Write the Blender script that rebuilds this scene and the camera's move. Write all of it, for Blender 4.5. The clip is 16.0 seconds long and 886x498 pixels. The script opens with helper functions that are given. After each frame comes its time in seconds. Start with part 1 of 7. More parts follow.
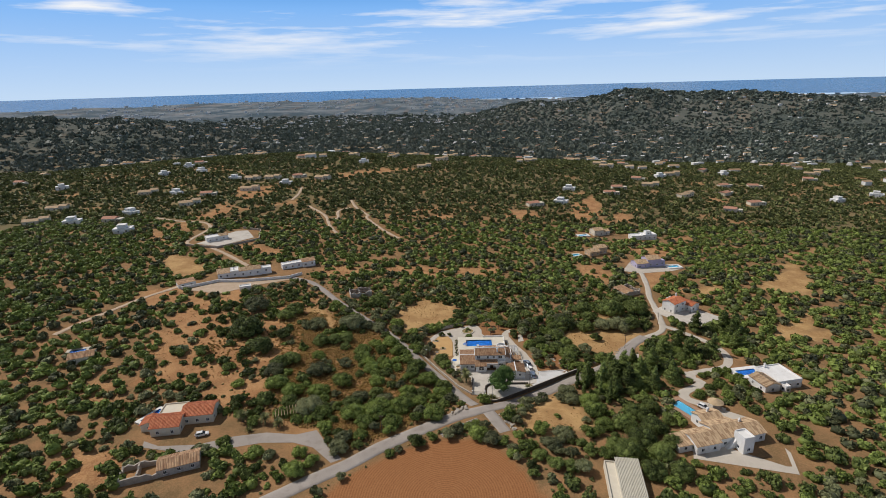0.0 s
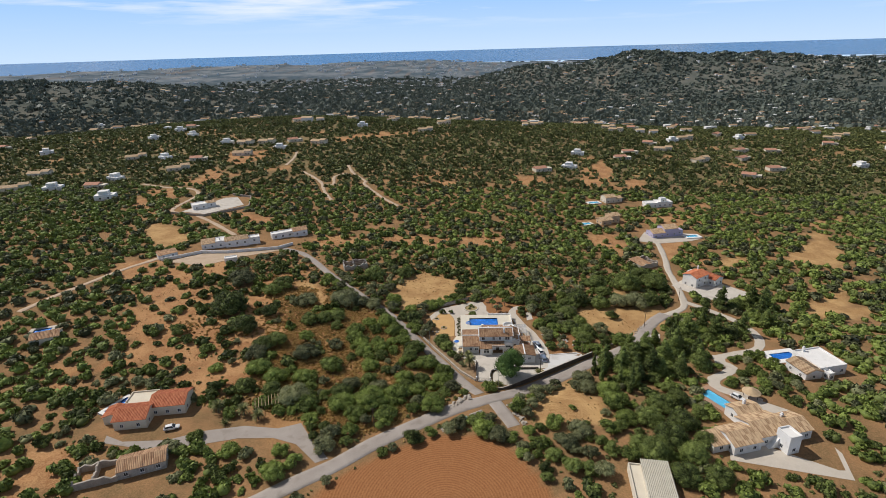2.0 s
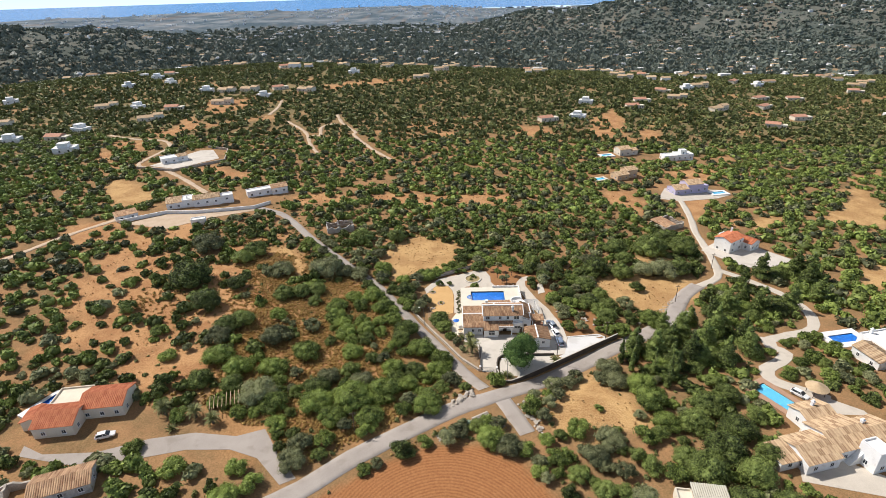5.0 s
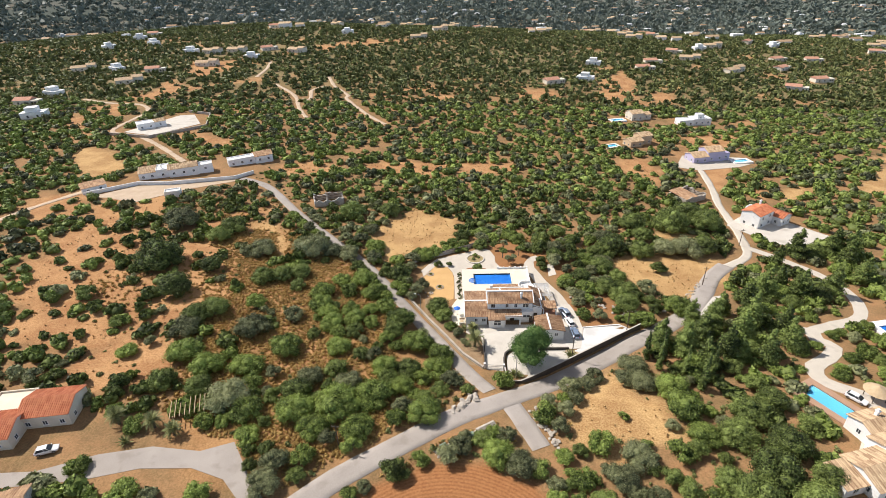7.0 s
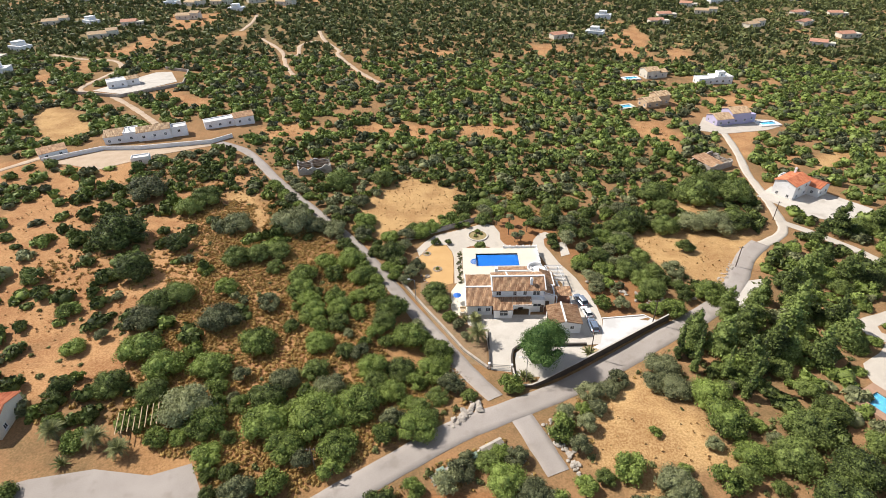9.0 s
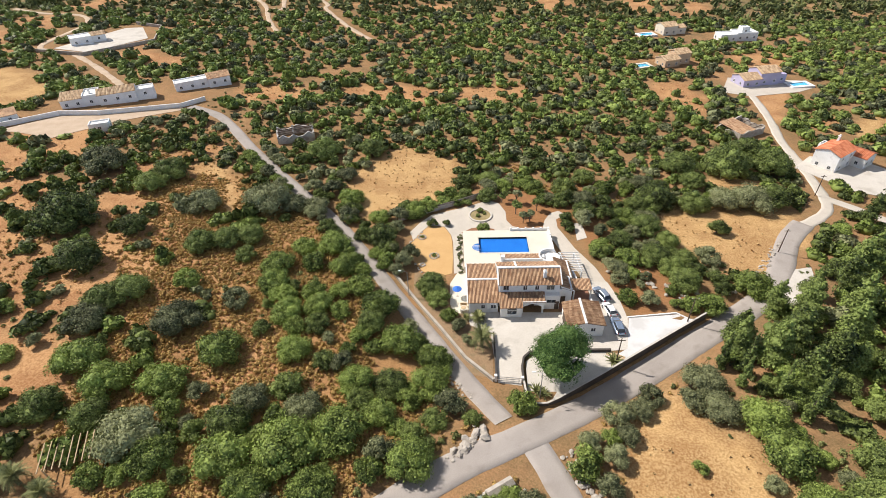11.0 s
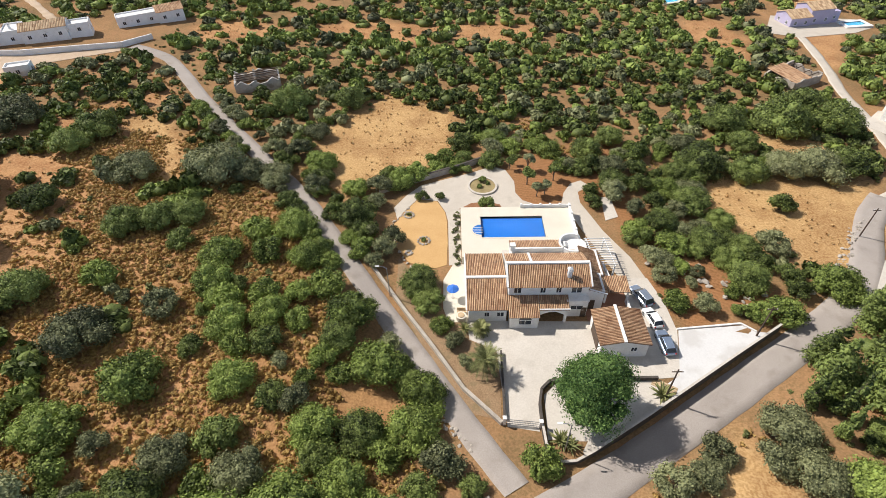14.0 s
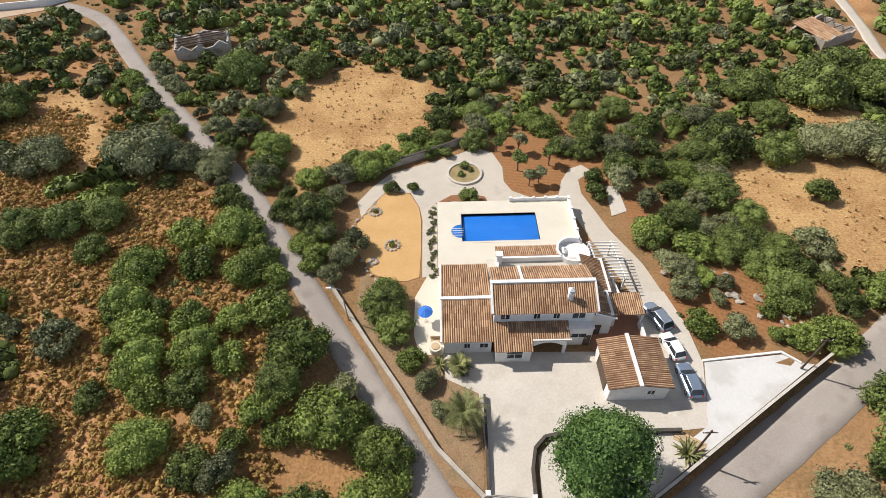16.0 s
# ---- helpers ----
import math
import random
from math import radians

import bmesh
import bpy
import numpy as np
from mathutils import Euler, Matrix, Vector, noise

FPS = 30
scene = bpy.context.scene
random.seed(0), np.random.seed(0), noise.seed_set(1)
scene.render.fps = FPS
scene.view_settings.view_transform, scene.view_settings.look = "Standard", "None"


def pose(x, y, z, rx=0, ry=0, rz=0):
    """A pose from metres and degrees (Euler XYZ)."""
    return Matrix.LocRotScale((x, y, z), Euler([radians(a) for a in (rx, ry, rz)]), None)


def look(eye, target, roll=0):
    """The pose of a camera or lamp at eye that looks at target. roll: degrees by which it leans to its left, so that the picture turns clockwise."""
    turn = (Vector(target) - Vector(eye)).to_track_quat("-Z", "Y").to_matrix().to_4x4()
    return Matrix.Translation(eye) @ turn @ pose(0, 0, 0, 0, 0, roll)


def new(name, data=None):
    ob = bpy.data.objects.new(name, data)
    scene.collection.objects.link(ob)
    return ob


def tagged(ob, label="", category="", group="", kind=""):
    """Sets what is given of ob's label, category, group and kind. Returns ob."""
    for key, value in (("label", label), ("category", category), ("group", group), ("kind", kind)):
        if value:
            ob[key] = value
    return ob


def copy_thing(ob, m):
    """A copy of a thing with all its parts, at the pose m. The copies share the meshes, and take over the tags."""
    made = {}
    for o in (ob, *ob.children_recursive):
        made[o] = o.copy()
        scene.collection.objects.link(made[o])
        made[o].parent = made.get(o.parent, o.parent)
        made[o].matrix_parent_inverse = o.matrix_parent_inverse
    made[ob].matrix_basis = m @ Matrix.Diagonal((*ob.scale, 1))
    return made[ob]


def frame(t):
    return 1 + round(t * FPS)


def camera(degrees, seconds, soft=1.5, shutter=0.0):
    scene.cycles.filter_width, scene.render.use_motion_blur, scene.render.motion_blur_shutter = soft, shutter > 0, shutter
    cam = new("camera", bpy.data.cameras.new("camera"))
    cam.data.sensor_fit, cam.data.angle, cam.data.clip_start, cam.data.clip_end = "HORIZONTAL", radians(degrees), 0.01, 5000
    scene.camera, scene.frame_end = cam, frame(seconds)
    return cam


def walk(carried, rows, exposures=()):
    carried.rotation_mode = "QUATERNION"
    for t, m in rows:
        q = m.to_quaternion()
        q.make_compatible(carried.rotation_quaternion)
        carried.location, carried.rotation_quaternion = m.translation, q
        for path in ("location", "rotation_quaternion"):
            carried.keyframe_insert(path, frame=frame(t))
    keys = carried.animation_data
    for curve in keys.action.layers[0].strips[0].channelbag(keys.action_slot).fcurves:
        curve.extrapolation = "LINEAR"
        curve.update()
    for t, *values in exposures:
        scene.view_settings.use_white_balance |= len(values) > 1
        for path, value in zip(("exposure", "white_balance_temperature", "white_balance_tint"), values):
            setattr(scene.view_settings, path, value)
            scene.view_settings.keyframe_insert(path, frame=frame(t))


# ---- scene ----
cam = camera(80.5, 16.0, 0.5)
PATH = [
    (0, (1.904, -1.904, 107.928), (1.859, 0.004, 107.331), -1.6),
    (0.5, (2.221, 3.465, 106.458), (2.171, 5.372, 105.856), -1.7),
    (1, (2.023, 8.981, 104.852), (1.971, 10.879, 104.221), -1.7),
    (1.5, (2.252, 14.696, 103.468), (2.195, 16.577, 102.793), -1.7),
    (2, (1.98, 20.017, 101.84), (1.923, 21.883, 101.125), -1.7),
    (2.5, (1.874, 25.408, 100.532), (1.816, 27.258, 99.775), -1.7),
    (3, (1.678, 30.591, 99.044), (1.621, 32.428, 98.256), -1.6),
    (3.5, (1.575, 35.608, 97.507), (1.519, 37.435, 96.696), -1.6),
    (4, (1.531, 40.819, 95.773), (1.476, 42.637, 94.942), -1.7),
    (6.5, (1.31, 65.346, 87.828), (1.257, 67.103, 86.874), -1.9),
    (7, (1.071, 70.212, 86.231), (1.019, 71.952, 85.247), -1.9),
    (7.5, (1.04, 75.016, 84.539), (0.988, 76.739, 83.525), -1.9),
    (8, (0.959, 79.69, 82.926), (0.906, 81.395, 81.882), -1.9),
    (8.5, (0.953, 84.48, 81.241), (0.9, 86.165, 80.165), -1.9),
    (9, (0.882, 88.939, 79.636), (0.831, 90.606, 78.532), -1.9),
    (9.5, (0.829, 93.394, 78.17), (0.778, 95.042, 77.037), -1.9),
    (10, (0.672, 98.068, 76.424), (0.623, 99.695, 75.262), -2.0),
    (12.5, (0.871, 119.597, 66.85), (0.824, 121.129, 65.565), -1.8),
    (13, (1.171, 123.578, 64.847), (1.12, 125.089, 63.538), -1.9),
    (13.5, (0.989, 127.23, 62.912), (0.945, 128.724, 61.583), -1.7),
    (14, (0.911, 130.979, 61.357), (0.875, 132.449, 60.001), -1.6),
    (14.5, (1.037, 134.972, 59.815), (1.009, 136.414, 58.43), -1.5),
    (15, (1.714, 138.779, 58.026), (1.691, 140.199, 56.618), -1.7),
    (15.5, (2.513, 142.94, 56.315), (2.504, 144.335, 54.881), -1.6),
    (16, (3.785, 147.355, 54.932), (3.77, 148.721, 53.471), -1.9),
]
walk(cam, [(t, look(eye, target, roll)) for t, eye, target, roll in PATH],
     [(0.0, -0.60), (2.0, -0.44), (4.0, -0.08), (6.5, 0.29), (10.0, 0.26), (12.5, 0.24), (16.0, 0.06)])

# ---- world, sun, exposure ----
SUN_WAY = Vector((0.86, -0.40, -1.02)).normalized()      # the way the sunlight travels
world = bpy.data.worlds.new("sky")
scene.world = world
world.use_nodes = True
wn, wl = world.node_tree.nodes, world.node_tree.links
wn.clear()
sky = wn.new("ShaderNodeTexSky")
sky.sky_type = "NISHITA"
sky.sun_disc = False
sky.sun_elevation = math.asin(-SUN_WAY.z)
sky.sun_rotation = math.atan2(-SUN_WAY.x, -SUN_WAY.y)
sky.altitude, sky.air_density, sky.dust_density, sky.ozone_density = 250, 0.75, 0.0, 3.0
# thin fair-weather clouds in the sky itself
wtc = wn.new("ShaderNodeTexCoord")
wmap = wn.new("ShaderNodeMapping")
wmap.inputs["Scale"].default_value = (1.6, 1.6, 17.0)
wmap.inputs["Location"].default_value = (0.35, 0.1, 0.55)
wnoise = wn.new("ShaderNodeTexNoise")
wnoise.inputs["Scale"].default_value = 2.6
wnoise.inputs["Detail"].default_value = 7
wnoise.inputs["Roughness"].default_value = 0.55
wramp = wn.new("ShaderNodeValToRGB")
wramp.color_ramp.elements[0].position, wramp.color_ramp.elements[1].position = 0.50, 0.70
wsep = wn.new("ShaderNodeSeparateXYZ")
wband = wn.new("ShaderNodeMapRange")
wband.inputs["From Min"].default_value, wband.inputs["From Max"].default_value = 0.03, 0.09
wmul = wn.new("ShaderNodeMath")
wmul.operation = "MULTIPLY"
wmix = wn.new("ShaderNodeMix")
wmix.data_type = "RGBA"
wmix.inputs[7].default_value = (22.6, 23.0, 23.8, 1)
wbg = wn.new("ShaderNodeBackground")
wbg.inputs["Strength"].default_value = 0.060
wout = wn.new("ShaderNodeOutputWorld")
wl.new(wtc.outputs["Generated"], wmap.inputs["Vector"])
wl.new(wmap.outputs[0], wnoise.inputs["Vector"])
wl.new(wnoise.outputs[0], wramp.inputs[0])
wl.new(wtc.outputs["Generated"], wsep.inputs[0])
wl.new(wsep.outputs[2], wband.inputs["Value"])
wl.new(wramp.outputs[0], wmul.inputs[0])
wl.new(wband.outputs[0], wmul.inputs[1])
wl.new(wmul.outputs[0], wmix.inputs[0])
wtint = wn.new("ShaderNodeMix")
wtint.data_type, wtint.blend_type = "RGBA", "MULTIPLY"
wtint.inputs[0].default_value = 1.0
wtint.inputs[7].default_value = (0.40, 0.50, 0.68, 1)
wl.new(sky.outputs[0], wtint.inputs[6])
whaze = wn.new("ShaderNodeMapRange")
whaze.inputs["From Min"].default_value, whaze.inputs["From Max"].default_value = 0.13, 0.32
whaze.inputs["To Min"].default_value, whaze.inputs["To Max"].default_value = 0.85, 0.0
wgrad = wn.new("ShaderNodeMapRange")
wgrad.inputs["From Min"].default_value, wgrad.inputs["From Max"].default_value = 0.0, 0.15
whue = wn.new("ShaderNodeMix")
whue.data_type = "RGBA"
whue.inputs[6].default_value, whue.inputs[7].default_value = (15.4, 20.0, 26.0, 1), (4.9, 12.7, 26.2, 1)
whmix = wn.new("ShaderNodeMix")
whmix.data_type = "RGBA"
wl.new(wsep.outputs[2], whaze.inputs["Value"])
wl.new(wsep.outputs[2], wgrad.inputs["Value"])
wl.new(wgrad.outputs[0], whue.inputs[0])
wl.new(whaze.outputs[0], whmix.inputs[0])
wl.new(wtint.outputs[2], whmix.inputs[6])
wl.new(whue.outputs[2], whmix.inputs[7])
wl.new(whmix.outputs[2], wmix.inputs[6])
wl.new(wmix.outputs[2], wbg.inputs["Color"])
wl.new(wbg.outputs[0], wout.inputs[0])
sun_data = bpy.data.lights.new("sun", "SUN")
sun_data.energy, sun_data.angle, sun_data.color = 5.0, radians(0.53), (1.0, 0.935, 0.87)
sun = new("sun", sun_data)
sun.rotation_euler = SUN_WAY.to_track_quat("-Z", "Y").to_euler()
sun.location = (-80, 160, 140)
scene.view_settings.exposure = 0.0

# ---- materials ----
def rgb(c):
    return (c[0], c[1], c[2], 1.0)


def surface(name, dark, light, rough=0.85, scale=1.0, fine=8.0, bump=0.25, metal=0.0, spec=0.3, stain=None, isle=0.0, obrand=0.0):
    """A procedural surface: two tones mixed by noise at two scales, with relief, stains and a tone of its own for each piece."""
    m = bpy.data.materials.new(name)
    m.use_nodes = True
    n, l = m.node_tree.nodes, m.node_tree.links
    b = n["Principled BSDF"]
    b.inputs["Roughness"].default_value, b.inputs["Metallic"].default_value = rough, metal
    b.inputs["Specular IOR Level"].default_value = spec
    geo = n.new("ShaderNodeNewGeometry")
    big, small = n.new("ShaderNodeTexNoise"), n.new("ShaderNodeTexNoise")
    for t, s, d in ((big, scale, 5), (small, fine, 6)):
        t.inputs["Scale"].default_value, t.inputs["Detail"].default_value = s, d
        l.new(geo.outputs["Position"], t.inputs["Vector"])
    add = n.new("ShaderNodeMath")
    add.operation = "MULTIPLY_ADD"
    add.inputs[1].default_value, add.inputs[2].default_value = 0.5, 0.0
    half = n.new("ShaderNodeMath")
    half.operation = "MULTIPLY_ADD"
    half.inputs[1].default_value = 0.5
    l.new(big.outputs[0], add.inputs[0])
    l.new(small.outputs[0], half.inputs[0])
    l.new(add.outputs[0], half.inputs[2])
    fac = half.outputs[0]
    for amount, out in ((isle, geo.outputs["Random Per Island"]), (obrand, None)):
        if amount:
            if out is None:
                out = n.new("ShaderNodeObjectInfo").outputs["Random"]
            shift = n.new("ShaderNodeMath")
            shift.operation = "MULTIPLY_ADD"
            shift.inputs[1].default_value = amount
            l.new(out, shift.inputs[0])
            back = n.new("ShaderNodeMath")
            back.operation = "SUBTRACT"
            back.inputs[1].default_value = amount / 2
            l.new(fac, back.inputs[0])
            l.new(back.outputs[0], shift.inputs[2])
            fac = shift.outputs[0]
    ramp = n.new("ShaderNodeValToRGB")
    ramp.color_ramp.elements[0].position, ramp.color_ramp.elements[1].position = 0.3, 0.7
    ramp.color_ramp.elements[0].color, ramp.color_ramp.elements[1].color = rgb(dark), rgb(light)
    l.new(fac, ramp.inputs[0])
    col = ramp.outputs[0]
    if stain:
        spots = n.new("ShaderNodeTexNoise")
        spots.inputs["Scale"].default_value, spots.inputs["Detail"].default_value = stain[1], 8
        l.new(geo.outputs["Position"], spots.inputs["Vector"])
        edge = n.new("ShaderNodeMapRange")
        edge.inputs["From Min"].default_value, edge.inputs["From Max"].default_value = stain[2], stain[2] + 0.14
        edge.inputs["To Max"].default_value = stain[3]
        l.new(spots.outputs[0], edge.inputs["Value"])
        mix = n.new("ShaderNodeMix")
        mix.data_type = "RGBA"
        mix.inputs[7].default_value = rgb(stain[0])
        l.new(edge.outputs[0], mix.inputs[0])
        l.new(col, mix.inputs[6])
        col = mix.outputs[2]
    l.new(col, b.inputs["Base Color"])
    if bump:
        bm_ = n.new("ShaderNodeBump")
        bm_.inputs["Strength"].default_value, bm_.inputs["Distance"].default_value = bump, 0.6 / fine
        l.new(small.outputs[0], bm_.inputs["Height"])
        l.new(bm_.outputs[0], b.inputs["Normal"])
    return m


def foliage(name, dark, light, scale=0.25, sheen=0.09):
    """Leaves: a tone for each leaf, for each plant and for each patch of ground."""
    m = surface(name, dark, light, rough=0.6, scale=scale, fine=5.0, bump=0.5, spec=0.2, isle=0.30, obrand=0.25)
    n, l = m.node_tree.nodes, m.node_tree.links
    b = n["Principled BSDF"]
    tr = n.new("ShaderNodeBsdfTranslucent")
    mix = n.new("ShaderNodeMixShader")
    mix.inputs[0].default_value = sheen
    l.new(b.inputs["Base Color"].links[0].from_socket, tr.inputs["Color"])
    l.new(b.outputs[0], mix.inputs[1])
    l.new(tr.outputs[0], mix.inputs[2])
    l.new(mix.outputs[0], n["Material Output"].inputs[0])
    return m


whitewash = surface("whitewash", (0.70, 0.69, 0.66), (0.86, 0.85, 0.82), 0.9, 0.5, 5, 0.12, stain=((0.55, 0.52, 0.47), 0.9, 0.58, 0.5))
cream_wall = surface("cream_render", (0.62, 0.55, 0.43), (0.74, 0.68, 0.55), 0.9, 0.5, 5, 0.12)
roof_tile = surface("clay_tile", (0.27, 0.145, 0.08), (0.58, 0.385, 0.23), 0.9, 0.5, 9, 0.3, isle=0.32, stain=((0.18, 0.125, 0.09), 0.6, 0.58, 0.6))
roof_bed = surface("roof_bed", (0.15, 0.085, 0.055), (0.25, 0.155, 0.10), 0.95, 1, 6, 0.2)
red_tile = surface("red_clay_tile", (0.44, 0.13, 0.06), (0.62, 0.24, 0.12), 0.85, 0.7, 9, 0.3, isle=0.4)
asphalt = surface("worn_asphalt", (0.29, 0.255, 0.225), (0.42, 0.375, 0.335), 0.92, 0.18, 7, 0.2, stain=((0.26, 0.225, 0.19), 0.35, 0.55, 0.6))
track_dirt = surface("pale_track", (0.42, 0.31, 0.21), (0.58, 0.46, 0.34), 0.95, 0.3, 5, 0.3)
concrete = surface("pale_concrete", (0.50, 0.455, 0.39), (0.64, 0.595, 0.525), 0.9, 0.25, 4, 0.15, stain=((0.40, 0.36, 0.30), 0.22, 0.54, 0.6))
paving = surface("pale_paving", (0.46, 0.41, 0.34), (0.60, 0.545, 0.465), 0.9, 0.3, 6, 0.2, stain=((0.36, 0.32, 0.26), 0.3, 0.58, 0.5))
deck_tile = surface("cream_deck", (0.61, 0.565, 0.46), (0.71, 0.665, 0.55), 0.7, 0.4, 5, 0.08)
sand_mat = surface("ochre_sand", (0.50, 0.30, 0.12), (0.62, 0.40, 0.18), 0.95, 0.3, 5, 0.2)
bare_soil = surface("garden_soil", (0.20, 0.09, 0.045), (0.36, 0.18, 0.09), 0.95, 0.5, 5, 0.4)
stone = surface("field_stone", (0.26, 0.22, 0.18), (0.52, 0.47, 0.40), 0.92, 0.9, 7, 0.4, isle=0.5)
# near-black: the shade on the road wall's face is put into this colour
dark_stone = surface("weathered_shaded_render", (0.045, 0.040, 0.035), (0.13, 0.11, 0.095), 0.95, 0.7, 5, 0.3)
pool_lining = surface("pool_lining", (0.014, 0.12, 0.42), (0.022, 0.17, 0.52), 0.4, 0.4, 6, 0.02)
pale_lining = surface("pale_pool_lining", (0.10, 0.38, 0.55), (0.16, 0.46, 0.62), 0.4, 0.4, 6, 0.02)
dark_glass = surface("window_glass", (0.02, 0.025, 0.03), (0.05, 0.06, 0.07), 0.08, 1, 4, 0.0, spec=0.6)
black_rubber = surface("rubber", (0.012, 0.012, 0.012), (0.03, 0.03, 0.03), 0.8, 2, 20, 0.1)
grey_metal = surface("galvanised_metal", (0.28, 0.29, 0.30), (0.42, 0.43, 0.44), 0.45, 2, 12, 0.05, metal=0.8)
dark_wood = surface("dark_timber", (0.06, 0.04, 0.03), (0.14, 0.10, 0.07), 0.8, 2, 14, 0.2)
pale_wood = surface("pale_timber", (0.42, 0.30, 0.17), (0.58, 0.44, 0.28), 0.8, 2, 14, 0.2)
bark = surface("bark", (0.08, 0.06, 0.045), (0.20, 0.16, 0.12), 0.95, 2, 12, 0.5)
blue_cloth = surface("blue_canvas", (0.03, 0.14, 0.55), (0.06, 0.22, 0.70), 0.7, 1, 12, 0.1)
car_silver = surface("silver_car_paint", (0.36, 0.42, 0.50), (0.40, 0.46, 0.54), 0.25, 1, 4, 0.0, metal=0.6, spec=0.5)
car_blue = surface("pale_blue_car_paint", (0.30, 0.38, 0.50), (0.34, 0.42, 0.54), 0.25, 1, 4, 0.0, metal=0.6, spec=0.5)
car_white = surface("white_car_paint", (0.78, 0.78, 0.76), (0.82, 0.82, 0.80), 0.25, 1, 4, 0.0, spec=0.5)
lamp_red = surface("tail_lamp", (0.35, 0.02, 0.02), (0.45, 0.04, 0.03), 0.2, 1, 4, 0.0)
lamp_clear = surface("headlamp", (0.6, 0.62, 0.64), (0.75, 0.76, 0.78), 0.15, 1, 4, 0.0)
leaf_olive = foliage("grey_olive_leaf", (0.048, 0.056, 0.026), (0.330, 0.345, 0.165))
leaf_carob = foliage("carob_leaf", (0.026, 0.037, 0.010), (0.250, 0.310, 0.082))
leaf_fresh = foliage("bright_leaf", (0.036, 0.054, 0.011), (0.310, 0.390, 0.092))
leaf_pine = foliage("conifer_leaf", (0.027, 0.039, 0.011), (0.255, 0.320, 0.085))
leaf_wood = foliage("scrub_leaf", (0.070, 0.085, 0.028), (0.340, 0.360, 0.130), scale=0.05)
# far leaves: haze is mixed into the colour, paler and bluer than near leaves
leaf_far = foliage("hazy_far_leaf", (0.075, 0.100, 0.082), (0.200, 0.225, 0.180), scale=0.01)
leaf_dry = foliage("dry_heath_leaf", (0.150, 0.090, 0.027), (0.480, 0.315, 0.105), scale=0.12)
leaf_palm = foliage("palm_frond", (0.100, 0.115, 0.040), (0.340, 0.345, 0.145))
water_sheet = bpy.data.materials.new("pool_water")
water_sheet.use_nodes = True
wb = water_sheet.node_tree.nodes["Principled BSDF"]
wb.inputs["Base Color"].default_value = (0.55, 0.80, 0.95, 1)
wb.inputs["Roughness"].default_value, wb.inputs["IOR"].default_value, wb.inputs["Transmission Weight"].default_value = 0.03, 1.33, 1.0
sea_mat = surface("sea_water", (0.06, 0.17, 0.34), (0.09, 0.22, 0.40), 0.22, 0.0006, 0.02, 0.0, spec=0.6)

# ---- geometry helpers ----
class Geo:
    """Collects corners and faces of one mesh."""

    def __init__(self):
        self.v, self.f = [], []

    def add(self, verts, faces):
        k = len(self.v)
        self.v += [tuple(p) for p in verts]
        self.f += [tuple(i + k for i in q) for q in faces]
        return self

    def box(self, x0, x1, y0, y1, z0, z1):
        return self.add([(x0, y0, z0), (x1, y0, z0), (x1, y1, z0), (x0, y1, z0), (x0, y0, z1), (x1, y0, z1), (x1, y1, z1), (x0, y1, z1)],
                        [(3, 2, 1, 0), (4, 5, 6, 7), (0, 1, 5, 4), (1, 2, 6, 5), (2, 3, 7, 6), (3, 0, 4, 7)])

    def slab(self, pts, z0, z1):
        """An upright prism over a polygon; z0, z1 numbers or functions of x, y."""
        n = len(pts)
        lo = z0 if callable(z0) else (lambda x, y: z0)
        hi = z1 if callable(z1) else (lambda x, y: z1)
        return self.add([(x, y, lo(x, y)) for x, y in pts] + [(x, y, hi(x, y)) for x, y in pts],
                        [tuple(range(n))[::-1], tuple(range(n, 2 * n))] + [(i, (i + 1) % n, n + (i + 1) % n, n + i) for i in range(n)])

    def tube(self, path, radii, sides=8, caps=True):
        """A tapered tube along a path."""
        k, rings = len(self.v), []
        path = [Vector(p) for p in path]
        for i, p in enumerate(path):
            d = (path[min(i + 1, len(path) - 1)] - path[max(i - 1, 0)]).normalized()
            a = d.orthogonal().normalized() if abs(d.z) < 0.95 else Vector((1, 0, 0))
            a = (a - d * a.dot(d)).normalized()
            b = d.cross(a)
            r = radii[i] if isinstance(radii, (list, tuple)) else radii
            for s in range(sides):
                t = 2 * math.pi * s / sides
                self.v.append(tuple(p + a * (r * math.cos(t)) + b * (r * math.sin(t))))
        for i in range(len(path) - 1):
            for s in range(sides):
                u = (s + 1) % sides
                self.f.append((k + i * sides + s, k + i * sides + u, k + (i + 1) * sides + u, k + (i + 1) * sides + s))
        if caps:
            self.f.append(tuple(k + s for s in range(sides))[::-1])
            self.f.append(tuple(k + (len(path) - 1) * sides + s for s in range(sides)))
        return self

    def ball(self, c, r, squash=1.0, rough=0.0, rings=6, sides=9, seed=0):
        k = len(self.v)
        for i in range(rings + 1):
            p = math.pi * i / rings
            for s in range(sides):
                t = 2 * math.pi * s / sides
                d = Vector((math.sin(p) * math.cos(t), math.sin(p) * math.sin(t), math.cos(p)))
                q = r * (1 + rough * noise.noise(d * 1.7 + Vector((seed, 0, 0))))
                self.v.append((c[0] + d.x * q, c[1] + d.y * q, c[2] + d.z * q * squash))
        for i in range(rings):
            for s in range(sides):
                u = (s + 1) % sides
                self.f.append((k + i * sides + s, k + (i + 1) * sides + s, k + (i + 1) * sides + u, k + i * sides + u))
        return self

    def mesh(self, name, mat, smooth=False):
        me = bpy.data.meshes.new(name)
        me.from_pydata(self.v, [], self.f)
        if mat:
            me.materials.append(mat)
        if smooth:
            me.polygons.foreach_set("use_smooth", [True] * len(me.polygons))
        me.update()
        return me


